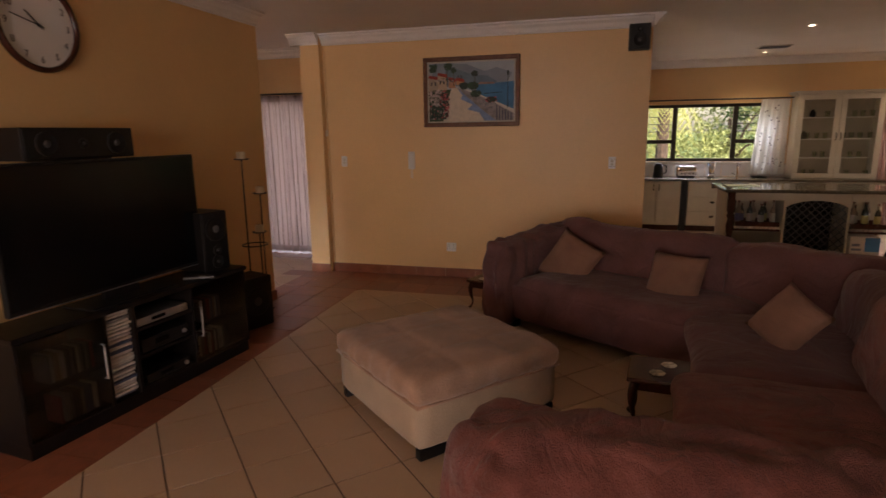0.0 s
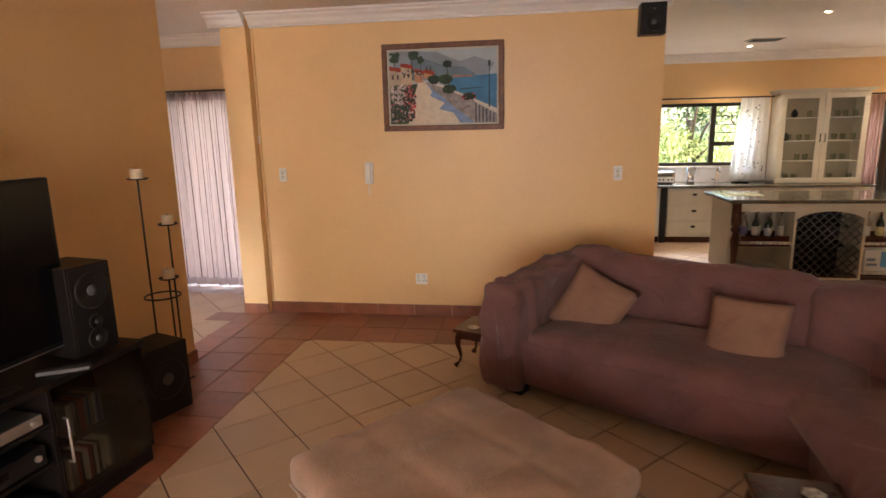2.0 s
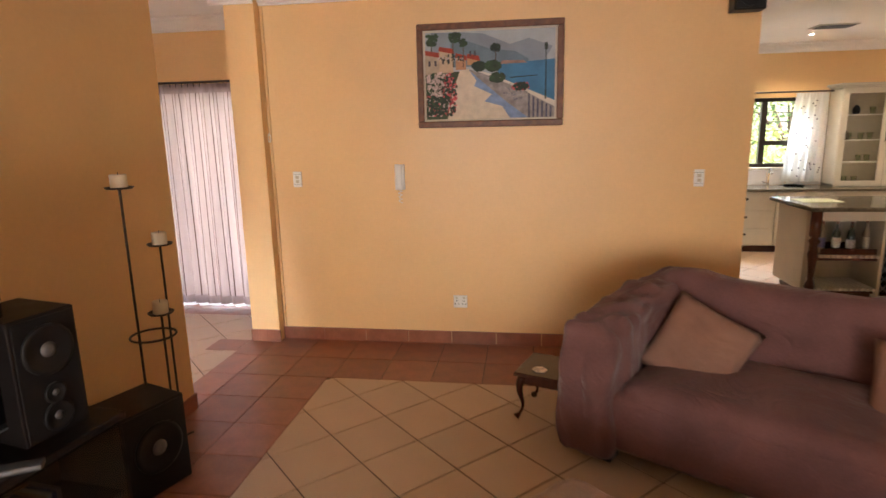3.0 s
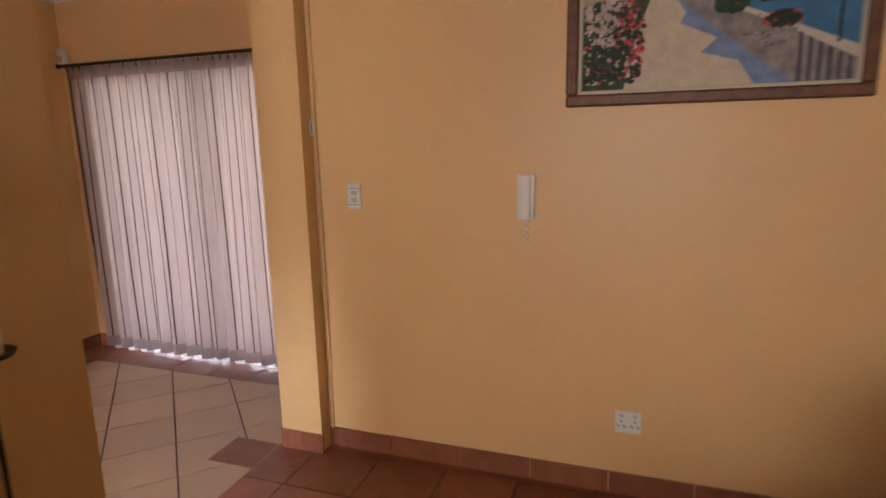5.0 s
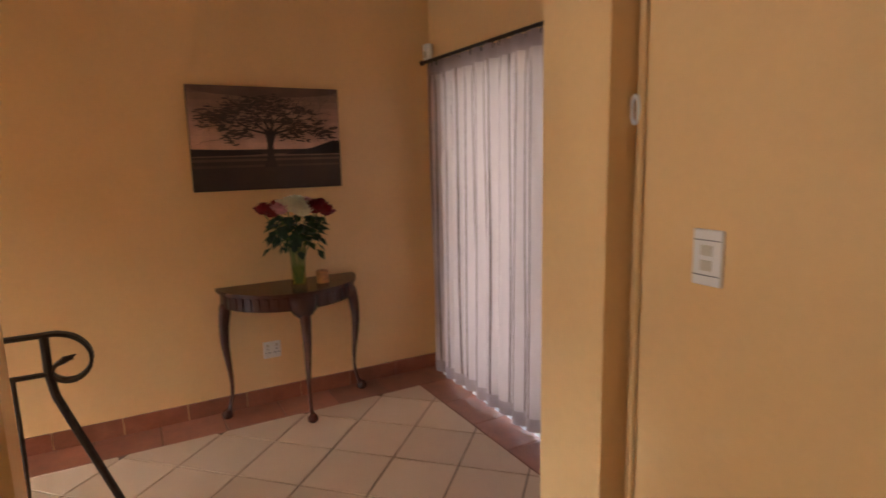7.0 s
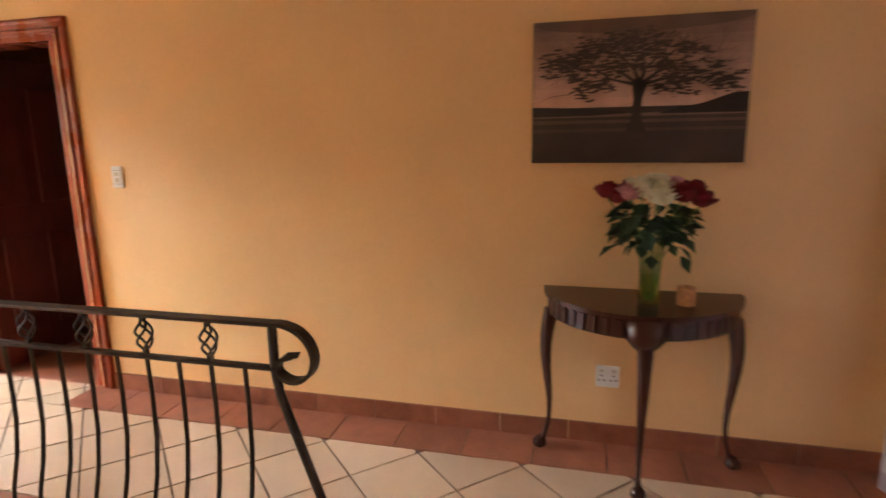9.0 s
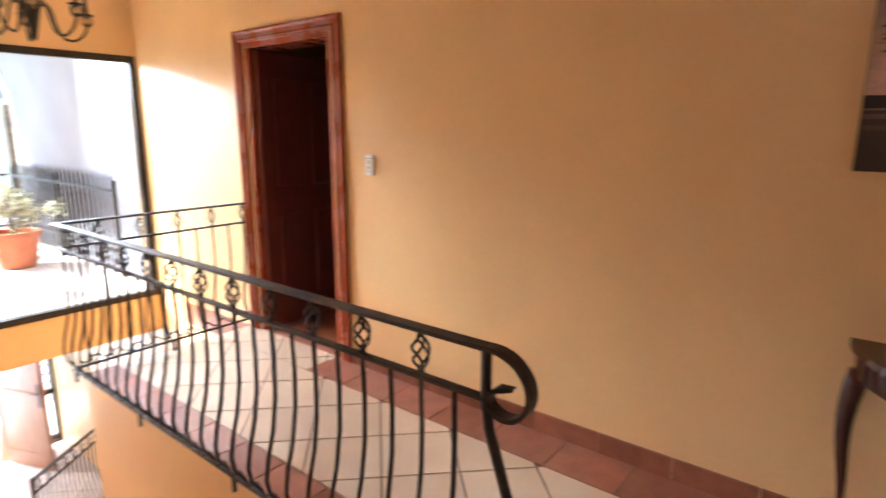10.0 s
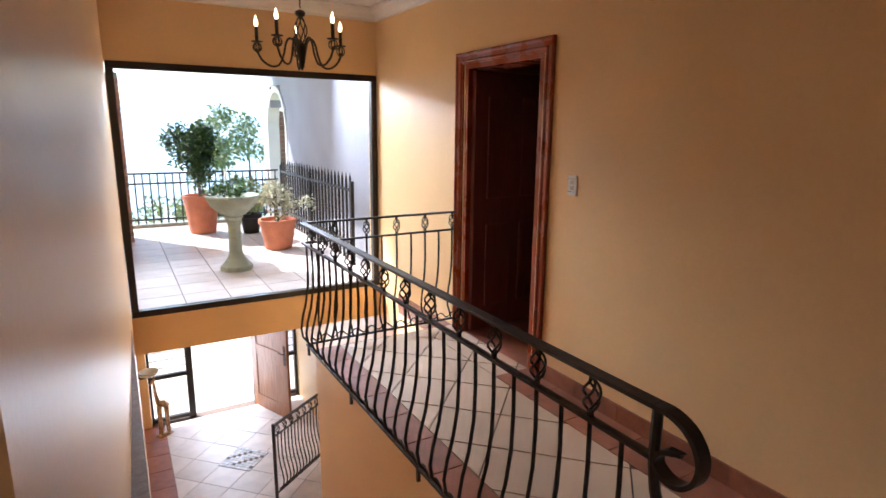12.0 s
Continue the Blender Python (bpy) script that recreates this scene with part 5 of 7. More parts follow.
def chandelier():
    c = base("chandelier", (-4.545, 2.30, CEIL), "black wrought iron chandelier with lit candle bulbs", "chandelier")
    z0 = 2.16 - CEIL
    part("canopy", lathe([(0.05, 0), (0.045, -0.02), (0.012, -0.03)], 16), M_IRON, c, smooth=True)
    part("chain", rod([(0.003 * (-1) ** k, 0, -0.03 - k * 0.02) for k in range(14)], 0.005, 5), M_IRON, c)
    part("hub", shift(lathe([(0.008, 0.20), (0.03, 0.19), (0.036, 0.175), (0.03, 0.16), (0.012, 0.15)], 14), pose(0, 0, z0)), M_IRON, c, smooth=True)
    bm = bmesh.new()
    for k in range(6):
        tube(bm, [((0.008 + 0.034 * math.sin(math.pi * i / 10) ** 0.8) * math.cos(k * 1.047 + i * 0.16), (0.008 + 0.034 * math.sin(math.pi * i / 10) ** 0.8) * math.sin(k * 1.047 + i * 0.16), z0 - 0.02 + 0.175 * i / 10) for i in range(11)], 0.0045, 5)
    part("twisted_cage", bm, M_IRON, c)
    part("stem", shift(lathe([(0.004, -0.20), (0.014, -0.18), (0.022, -0.14), (0.03, -0.10), (0.040, -0.05), (0.034, -0.03), (0.012, -0.015)], 14), pose(0, 0, z0)), M_IRON, c, smooth=True)
    bulb = mat("lit_bulb", (1.0, 0.72, 0.36), 0.4, var=0.01, emit=3.5)
    for k in range(5):
        a = radians(72 * k + 44)
        u = Vector((math.cos(a), math.sin(a), 0))
        prof = [(0.03, -0.06), (0.05, -0.005), (0.08, 0.012), (0.105, -0.02), (0.125, -0.10), (0.16, -0.165), (0.215, -0.175), (0.27, -0.14), (0.30, -0.09), (0.305, -0.06)]
        arm = part("arm", rod(rounded([u * r + Vector((0, 0, z0 + z)) for r, z in prof]), 0.0075, 7), M_IRON, c, smooth=True)
        e = u * 0.305 + Vector((0, 0, z0))
        bm = bmesh.new()
        for i in range(4):
            b = i * math.pi / 4
            tube(bm, [e + Vector((0.03 * math.sin(t) * math.cos(b), 0.03 * math.sin(t) * math.sin(b), -0.05 + 0.03 * math.cos(t))) for t in [2 * math.pi * j / 14 for j in range(15)]], 0.0035, 5)
        part("ring_ball", bm, M_IRON, arm)
        part("drip_tray", shift(lathe([(0.01, -0.018), (0.036, -0.016), (0.04, -0.010), (0.012, -0.012)], 16), Matrix.Translation(e)), M_IRON, arm, smooth=True)
        part("candle_sleeve", shift(lathe([(0.012, -0.014), (0.012, 0.085)], 12), Matrix.Translation(e)), M_IRON, arm, smooth=True)
        part("bulb", shift(lathe([(0.007, 0.085), (0.014, 0.102), (0.013, 0.118), (0.006, 0.14), (0.001, 0.158)], 12), Matrix.Translation(e)), bulb, arm, "glowing candle bulb", smooth=True)


chandelier()

# ---- stairs and entrance level ----
st = base("staircase", (0, 0, 0), "terracotta tiled flight of stairs down to the entrance", "stairs", kind="structure")
for k in range(14):
    y = 5.62 - 0.25 * k
    part("step", boxes((-4.474, XS - 0.002, y - 0.27, y, -0.18 * (k + 1) - 0.2, -0.18 * (k + 1)), bev=0.006), M_TERRA, st)
structure("floor_entrance", boxes((XL - 0.2, XS, -2.3, 5.62, LOW - 0.12, LOW - 0.006)), M_GROUT, "pale tiled entrance floor with dark joints", "floor")
wall("wall_entrance_front", (-3.46, XS, -2.30, -2.12, LOW, -0.36), (XL, -3.46, -2.30, -2.12, -0.62, -0.36), label="ochre wall over the entrance door")
structure("ceiling_entrance", boxes((XL, XS, -2.3, 0.93, -0.40, -0.362)), M_CEIL, "white ceiling under the patio", "ceiling")
d = base("door_4", (0, 0, 0), "wooden front door standing open between glazed side lights", "door", kind="structure")
for x0, x1 in ((-3.50, -3.465), (-4.06, -3.97), (-4.99, -4.91), (-5.60, -5.56)):
    part("door_frame", boxes((x0, x1, -2.26, -2.18, LOW, -0.62), bev=0.004), M_BRONZE, d)
for x0, x1 in ((-3.97, -3.50), (-5.56, -4.99)):
    for z in (-2.68, -2.02, -0.68):
        part("transom", boxes((x0, x1, -2.25, -2.19, z, z + 0.055)), M_BRONZE, d)
    for z in (-1.86, -1.74, -1.62, -1.5):
        part("burglar_bar", rod([(x0, -2.22, z), (x1, -2.22, z)], 0.006, 6), M_BRONZE, d)
lf = base("door_leaf", (0, 0, 0), "", "")
lf.parent = d
lf.matrix_world = pose(-4.93, -2.17, LOW + 0.012, 0, 0, 112)
part("stile", boxes((0, 0.11, -0.022, 0.022, 0, 2.03), bev=0.003), M_FRONTDOOR, lf)
part("stile", boxes((0.76, 0.87, -0.022, 0.022, 0, 2.03), bev=0.003), M_FRONTDOOR, lf)
for z0, z1 in ((0, 0.2), (0.86, 1.02), (1.9, 2.03)):
    part("rail", boxes((0.11, 0.76, -0.022, 0.022, z0, z1), bev=0.003), M_FRONTDOOR, lf)
for z0, z1 in ((0.2, 0.86), (1.02, 1.9)):
    part("panel", boxes((0.11, 0.76, -0.010, 0.010, z0, z1)), M_FRONTDOOR, lf)
for s in (-1, 1):
    part("lock_plate", boxes((0.79, 0.84, s * 0.026 - 0.004, s * 0.026 + 0.004, 0.85, 1.15), bev=0.002), M_BRONZE, lf)
    part("lever", rod([(0.815, s * 0.024, 1.03), (0.815, s * 0.06, 1.03), (0.72, s * 0.06, 1.03)], 0.008, 6), M_BRONZE, lf)


def lower_rail():
    b, l2 = balustrade("stair_railing", (-4.62, 0.36, LOW), (-5.50, -0.30, LOW), "black wrought iron stair railing on the entrance level", spacing=0.062)
    part("newel", rod([(0, 0, 0), (0, 0, 0.96)], 0.02, 8), M_IRON, b)
    part("newel", rod([(0, l2, 0), (0, l2, 0.96)], 0.02, 8), M_IRON, b)


lower_rail()


def giraffe():
    bm = bmesh.new()
    tube(bm, [(0, -0.08, 0.42), (0, -0.02, 0.47), (0, 0.05, 0.50)], [0.035, 0.05, 0.04], 10)
    tube(bm, [(0, 0.05, 0.50), (0.0, 0.08, 0.65), (0, 0.09, 0.84)], [0.036, 0.022, 0.016], 8)
    tube(bm, [(0, 0.075, 0.86), (0.0, 0.10, 0.85), (0, 0.15, 0.80)], [0.016, 0.022, 0.010], 8)
    for x in (-0.025, 0.025):
        for y in (-0.06, 0.045):
            tube(bm, [(x, y, 0.45), (x * 1.1, y, 0.25), (x, y * 1.1, 0.02)], [0.024, 0.013, 0.014], 7)
        tube(bm, [(x * 0.5, 0.08, 0.86), (x, 0.075, 0.91)], [0.008, 0.005], 6)
    box(bm, -0.06, 0.06, -0.10, 0.10, 0.0, 0.02)
    ob = thing("giraffe_carving", bm, mat("carved_spotted_wood", (0.45, 0.22, 0.08), 0.5, var=0.6, scale=22, tint=(0.62, 0.38, 0.16)), "carved wooden giraffe standing by the entrance wall", "carving", smooth=True)
    ob.matrix_world = pose(-3.60, -1.84, LOW, 0, 0, -60)


giraffe()
ws = base("wall_lamp", (XS - 0.002, -1.62, -1.66), "white bowl shaped wall lamp in the entrance", "lamp")
part("shade", shift(lathe([(0.004, -0.05), (0.06, -0.045), (0.11, -0.01), (0.125, 0.03), (0.12, 0.03), (0.1, -0.005), (0.05, -0.035)], 20, False), pose(-0.13, 0, 0)), M_CREAM, ws, smooth=True)
part("arm", rod([(0, 0, 0), (-0.03, 0, -0.06), (-0.13, 0, -0.055)], 0.012, 8), M_IRON, ws)

# ---- patio ----
structure("roof_eave", boxes((-6.3, -2.4, -0.52, YW - 0.222, 2.76, 2.95), (-6.3, -2.4, -0.55, -0.52, 2.72, 2.95)), M_BRONZE, "dark roof eave above the stair window", "roof")
# Slab added out of view, sized to keep sun off the patio wall.
structure("roof_patio", boxes((-6.3, -4.45, -4.6, -0.555, 2.98, 3.10)), M_BRONZE, "unseen dark roof slab added to shade the patio wall", "roof")
structure("patio_slab", boxes((-6.3, -2.4, -3.95, YW - 0.222, -0.355, -0.056)), M_GROUT, "patio slab under pale tiles", "patio")
wall("wall_patio_side", (-6.1, -5.9, -3.28, YW - 0.22, -3, 3.6), (-6.1, -5.9, -5.0, -4.62, -3, 3.6), (-6.1, -5.9, -4.62, -3.28, 2.25, 3.6), (-6.1, -5.9, -4.62, -3.28, -3, 0.1), material=M_PLASTER, label="pale plaster patio wall with an arched opening, shade put into its grey")
bm = bmesh.new()
N = 14
pts = [(-3.28, 0.1), (-3.28, 1.55)] + [(-3.95 + 0.67 * math.cos(math.pi * k / N), 1.55 + 0.70 * math.sin(math.pi * k / N)) for k in range(1, N)] + [(-4.62, 1.55), (-4.62, 0.1)]
for (ya, za), (yb, zb) in zip(pts, pts[1:]):
    for o, i in ((1.0, 0.90),):
        a = Vector((ya, za))
        b = Vector((yb, zb))
        c = Vector((-3.95, 1.3))
        a2, b2 = c + (a - c) * i, c + (b - c) * i
        va = [bm.verts.new((x, v.x, v.y)) for x in (-5.885, -6.1) for v in (a, b, b2, a2)]
        bm.faces.new(va[:4])
        bm.faces.new(va[4:][::-1])
        for k in range(4):
            bm.faces.new((va[k], va[(k + 1) % 4], va[4 + (k + 1) % 4], va[4 + k]))
ar = structure("trim_arch", bm, mat("white_render", (0.78, 0.76, 0.72), 0.7, var=0.05), "white rendered arch surround", "arch")
for side in (-1, 1):
    s = boxes((-6.099, -5.901, -3.95 + side * 0.36, -3.95 + side * 0.67, 1.9, 2.249))
    structure("wall_arch_spandrel", s, M_PLASTER, "pale plaster above the arch shoulder", "wall")


def brick_pier(at, w, d, h, label):
    p = base("brick_pier", at, label, "pillar")
    part("core", boxes((-w / 2 + 0.012, w / 2 - 0.012, -d / 2 + 0.012, d / 2 - 0.012, 0, h)), M_CONC, p)
    me = None
    rows = int(h / 0.086)
    for r in range(rows):
        for k in range(2):
            bw = w / 2 - 0.012
            x = (-w / 4 if k == 0 else w / 4)
            bm = boxes((x - bw / 2, x + bw / 2, -d / 2, d / 2, r * 0.086, r * 0.086 + 0.074), bev=0.004)
            part("brick", bm, M_BRICK, p)
    return p


brick_pier((-3.29, -2.75, -0.05), 0.42, 0.42, 2.3, "face brick pier at the patio edge")
brick_pier((-6.36, -5.05, -0.05), 0.5, 0.4, 1.9, "face brick pier seen through the arch")


def picket_fence():
    f = base("picket_fence", (-5.72, 0, -0.05), "dark steel fence with pointed pickets along the patio wall", "fence")
    me = mesh_of("picket", tube(bmesh.new(), [(0, 0, 0.05), (0, 0, 1.02), (0, 0, 1.10)], [0.014, 0.014, 0.001], 6), M_BRONZE)
    for k in range(25):
        o = new("picket", me)
        o.parent = f
        o.location = (0, 0.08 - k * 0.13, 0)
    for z in (0.25, 0.88):
        part("rail", boxes((-0.015, 0.015, -3.1, 0.12, z, z + 0.03)), M_BRONZE, f)
    for y in (0.13, -1.5, -3.08):
        part("post", boxes((-0.02, 0.02, y - 0.02, y + 0.02, 0, 1.0)), M_BRONZE, f)


picket_fence()
pr = base("patio_railing", (0, -3.82, -0.05), "thin black iron railing along the patio edge", "railing")
for z in (0.12, 0.70, 0.86):
    part("rail", rod([(-5.85, 0, z), (-2.6, 0, z)], 0.015, 6), M_IRON, pr)
me = mesh_of("bar", rod([(0, 0, 0), (0, 0, 0.86)], 0.012, 6), M_IRON)
for k in range(30):
    o = new("bar", me)
    o.parent = pr
    o.location = (-5.8 + 0.11 * k, 0, 0)
structure("patio_kerb", boxes((-6.0, -2.4, -3.95, -3.74, -0.05, 0.0)), M_CONC, "low concrete kerb at the patio edge", "kerb")


def leaves(name, centres, n, size, material, parent, seed, rnd_sq=(1, 1, 1)):
    """Many small folded leaves scattered about the centres (x, y, z, radius)."""
    rnd = random.Random(seed)
    verts, faces = [], []
    for _ in range(n):
        cx, cy, cz, r = rnd.choice(centres)
        d = Vector((rnd.gauss(0, 1), rnd.gauss(0, 1), rnd.gauss(0, 1))).normalized() * r * rnd.random() ** 0.45
        p = Vector((cx + d.x * rnd_sq[0], cy + d.y * rnd_sq[1], cz + d.z * rnd_sq[2]))
        q = Euler((rnd.uniform(-1.2, 1.2), rnd.uniform(-1.2, 1.2), rnd.random() * 6.28)).to_matrix()
        s = size * (0.6 + 0.8 * rnd.random())
        k = len(verts)
        for v in ((0, 0, 0), (0.5, 0.28, 0.06), (1.1, 0, -0.1), (0.5, -0.28, 0.06)):
            verts.append(p + q @ (Vector(v) * s))
        faces.append((k, k + 1, k + 2))
        faces.append((k, k + 2, k + 3))
    me = bpy.data.meshes.new(name)
    me.from_pydata(verts, [], faces)
    me.materials.append(material)
    ob = new(name, me)
    ob.parent = parent
    return ob


def potted(at, r, h, label, crown, n, size, material, seed, trunk=None, clay=None):
    p = base("flower_pot", at, label, "potted plant", "potted plants on the patio")
    part("pot", lathe([(r * 0.66, 0), (r * 0.7, 0.01), (r * 0.93, h - 0.06), (r * 1.0, h - 0.055), (r * 1.0, h), (r * 0.88, h), (r * 0.85, h - 0.05), (0.01, h - 0.05)], 28, True), clay or M_POT, p, smooth=False)
    if trunk:
        part("trunk", rod([(0, 0, h - 0.06), (0.02, 0.01, h + trunk * 0.5), (0, 0, h + trunk)], [0.03, 0.024, 0.016], 8), M_BARK, p)
        rnd = random.Random(seed)
        for k in range(7):
            c = rnd.choice(crown)
            part("limb", rod([(0, 0, h + trunk * (0.5 + 0.07 * k)), (c[0] * 0.5, c[1] * 0.5, c[2] - 0.1), (c[0], c[1], c[2])], [0.014, 0.010, 0.004], 6), M_BARK, p)
    leaves("foliage", crown, n, size, material, p, seed)
    return p


rnd = random.Random(21)
crown = [(rnd.gauss(0, 0.15), rnd.gauss(0, 0.15), 1.14 + rnd.uniform(-0.30, 0.42), 0.20) for _ in range(16)]
potted((-4.45, -2.95, -0.05), 0.27, 0.58, "weeping fig tree in a tall terracotta pot", crown, 4200, 0.058, M_LEAF, 5, 0.5)
crown = [(rnd.gauss(0, 0.13), rnd.gauss(0, 0.13), 0.54 + rnd.uniform(-0.08, 0.36), 0.12) for _ in range(12)]
potted((-5.18, -1.25, -0.05), 0.25, 0.40, "pale flowering shrub in a terracotta pot", crown, 1100, 0.045, M_BLOSSOM, 6, 0.25)
crown = [(rnd.gauss(0, 0.12), rnd.gauss(0, 0.12), 0.45 + rnd.uniform(-0.05, 0.3), 0.14) for _ in range(8)]
potted((-5.10, -2.6, -0.05), 0.17, 0.30, "leafy green plant in a dark pot", crown, 900, 0.06, M_LEAF2, 8, clay=M_PLASTIC)
bp = base("bowl_planter", (-4.46, -0.30, -0.05), "weathered concrete pedestal bowl planted with trailing herbs", "planter")
part("pedestal", lathe([(0.18, 0), (0.18, 0.05), (0.15, 0.08), (0.10, 0.14), (0.075, 0.20), (0.07, 0.5), (0.085, 0.58), (0.11, 0.61), (0.09, 0.63)], 8), M_CONC, bp)
part("bowl", lathe([(0.08, 0.62), (0.15, 0.66), (0.24, 0.74), (0.285, 0.83), (0.295, 0.86), (0.27, 0.865), (0.24, 0.82), (0.01, 0.80)], 28), M_CONC, bp, smooth=True)
leaves("herbs", [(rnd.gauss(0, 0.11), rnd.gauss(0, 0.11), 0.87 + rnd.random() * 0.10, 0.08) for _ in range(14)], 1100, 0.035, M_LEAF, bp, 9)
part("stake", rod([(0.05, 0, 0.8), (0.06, 0, 1.15)], 0.012, 6), M_WHITE, bp)

# ---- outdoors ----
structure("ground", boxes((-300, 300, -300, -14.0, -4.2, -4.0), (-300, 300, -14.0, 12.5, -2.92, LOW - 0.12), (-300, 300, 12.5, 300, -0.5, -0.3)), M_GRASS, "lawn and ground round the house", "ground")
structure("pavement", boxes((-8, 0, -9, -2.3, LOW - 0.119, LOW - 0.03)), M_GRAVEL, "pale sunlit paving outside the front door", "paving")
structure("terrace", boxes((-7.5, 12, YK + 0.22, 15.2, -0.4, -0.06)), M_GRAVEL, "pale sunlit terrace outside the kitchen", "terrace")
# Distance haze is put into the hill's pale blue colour.
M_HILL = mat("haze_coloured_hill", (0.36, 0.50, 0.58), 0.9, var=0.08, scale=0.02)
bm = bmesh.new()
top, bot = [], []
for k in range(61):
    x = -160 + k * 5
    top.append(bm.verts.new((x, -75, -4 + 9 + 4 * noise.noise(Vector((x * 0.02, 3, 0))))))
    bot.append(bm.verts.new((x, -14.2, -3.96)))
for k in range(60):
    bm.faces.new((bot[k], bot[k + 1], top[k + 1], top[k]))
structure("backdrop", bm, M_HILL, "wooded hillside far beyond the patio, blue haze put into its colour", "hill")


def tree(at, h, r, label, n, size, seed, material, palm=False):
    rnd = random.Random(seed)
    t = base("tree", at, label, "tree", "trees and shrubs of the garden")
    part("trunk", rod([(0, 0, -0.2), (0.05, 0.03, h * 0.3), (0, 0, h * 0.62)], [0.11, 0.08, 0.05], 8), M_BARK, t)
    cs = []
    for k in range(14):
        a, q = rnd.random() * 6.283, rnd.random() ** 0.5
        c = (r * q * math.cos(a), r * q * math.sin(a), h * (0.25 + 0.7 * rnd.random()), r * (0.28 + 0.2 * rnd.random()))
        cs.append(c)
        if k < 6:
            part("limb", rod([(0, 0, h * 0.3), (c[0] * 0.5, c[1] * 0.5, (h * 0.4 + c[2]) / 2), c[:3]], [0.05, 0.03, 0.01], 6), M_BARK, t)
    leaves("crown", cs, n, size, material, t, seed)
    return t


# Lighter leaf copy with the sunlight put into its colour.
M_LEAF3 = mat("sun_tinted_leaves", (0.20, 0.29, 0.07), 0.5, var=0.4, scale=5, tint=(0.42, 0.48, 0.18))
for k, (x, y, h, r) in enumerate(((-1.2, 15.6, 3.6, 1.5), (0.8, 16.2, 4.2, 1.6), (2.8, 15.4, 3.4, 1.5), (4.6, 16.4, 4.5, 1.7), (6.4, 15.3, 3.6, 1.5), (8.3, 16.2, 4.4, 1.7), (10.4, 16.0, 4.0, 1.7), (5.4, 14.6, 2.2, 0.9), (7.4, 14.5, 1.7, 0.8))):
    tree((x, y, -0.3), h, r, "leafy garden tree with dense foliage, its sunlit look set by leaf colour", 6500, 0.08, 40 + k, M_LEAF if k % 3 == 0 or x > 4 else M_LEAF3)
for k, (x, y, h, r) in enumerate(((-6.3, -10.5, 6.3, 0.9), (-7.1, -12.2, 6.4, 1.0))):
    tree((x, y, -4.0), h, r, "slender tree rising beyond the patio edge", 2600, 0.13, 70 + k, M_LEAF2)
for k, (x, y, h, r) in enumerate(((-3.6, -8.6, 2.7, 0.8), (-4.7, -8.9, 2.6, 0.8), (-5.8, -8.6, 2.9, 0.8), (-6.6, -9.1, 3.0, 0.8))):
    tree((x, y, -2.9), h, r, "low shrub growing up behind the patio railing", 2200, 0.10, 90 + k, M_LEAF3)


def palm(at, h, seed):
    rnd = random.Random(seed)
    t = base("palm_tree", at, "palm with drooping yellow-green fronds beyond the window", "palm")
    part("trunk", rod([(0, 0, 0), (0.02, 0, h)], [0.14, 0.12], 10), M_BARK, t)
    m = mat("palm_frond", (0.30, 0.33, 0.10), 0.5, var=0.3, scale=8)
    for k in range(16):
        a = k * 0.393 + rnd.random() * 0.2
        L = 1.5
        spine = [Vector((math.cos(a) * L * s * (1 - 0.35 * s), math.sin(a) * L * s * (1 - 0.35 * s), h + 0.35 * s - 1.5 * s * s)) for s in [i / 14 for i in range(15)]]
        verts, faces = [], []
        for i, p in enumerate(spine[1:]):
            for sgn in (-1, 1):
                q = Vector((-math.sin(a), math.cos(a), 0)) * sgn
                ln = 0.38 * math.sin(math.pi * (0.15 + 0.8 * i / 14))
                j = len(verts)
                verts += [p, p + q * 0.01 + Vector((0, 0, 0.03)), p + q * ln * 0.6 + Vector((0, 0, -ln * 0.8))]
                faces.append((j, j + 1, j + 2))
        me = bpy.data.meshes.new("frond")
        me.from_pydata(verts, [], faces)
        me.materials.append(m)
        o = new("frond", me)
        o.parent = t


palm((1.2, 13.9, -0.3), 2.5, 3)

# ---- kitchen ----
CT = 0.83


def cup_pull(parent, x, y, z):
    part("cup_handle", shift(lathe([(0.001, 0.018), (0.02, 0.014), (0.032, 0.004), (0.034, 0.0)], 12, False), pose(x, y, z, 90) @ Matrix.Diagonal((1, 0.55, 1, 1))), M_IRON, parent, "dark cup handle", smooth=True)


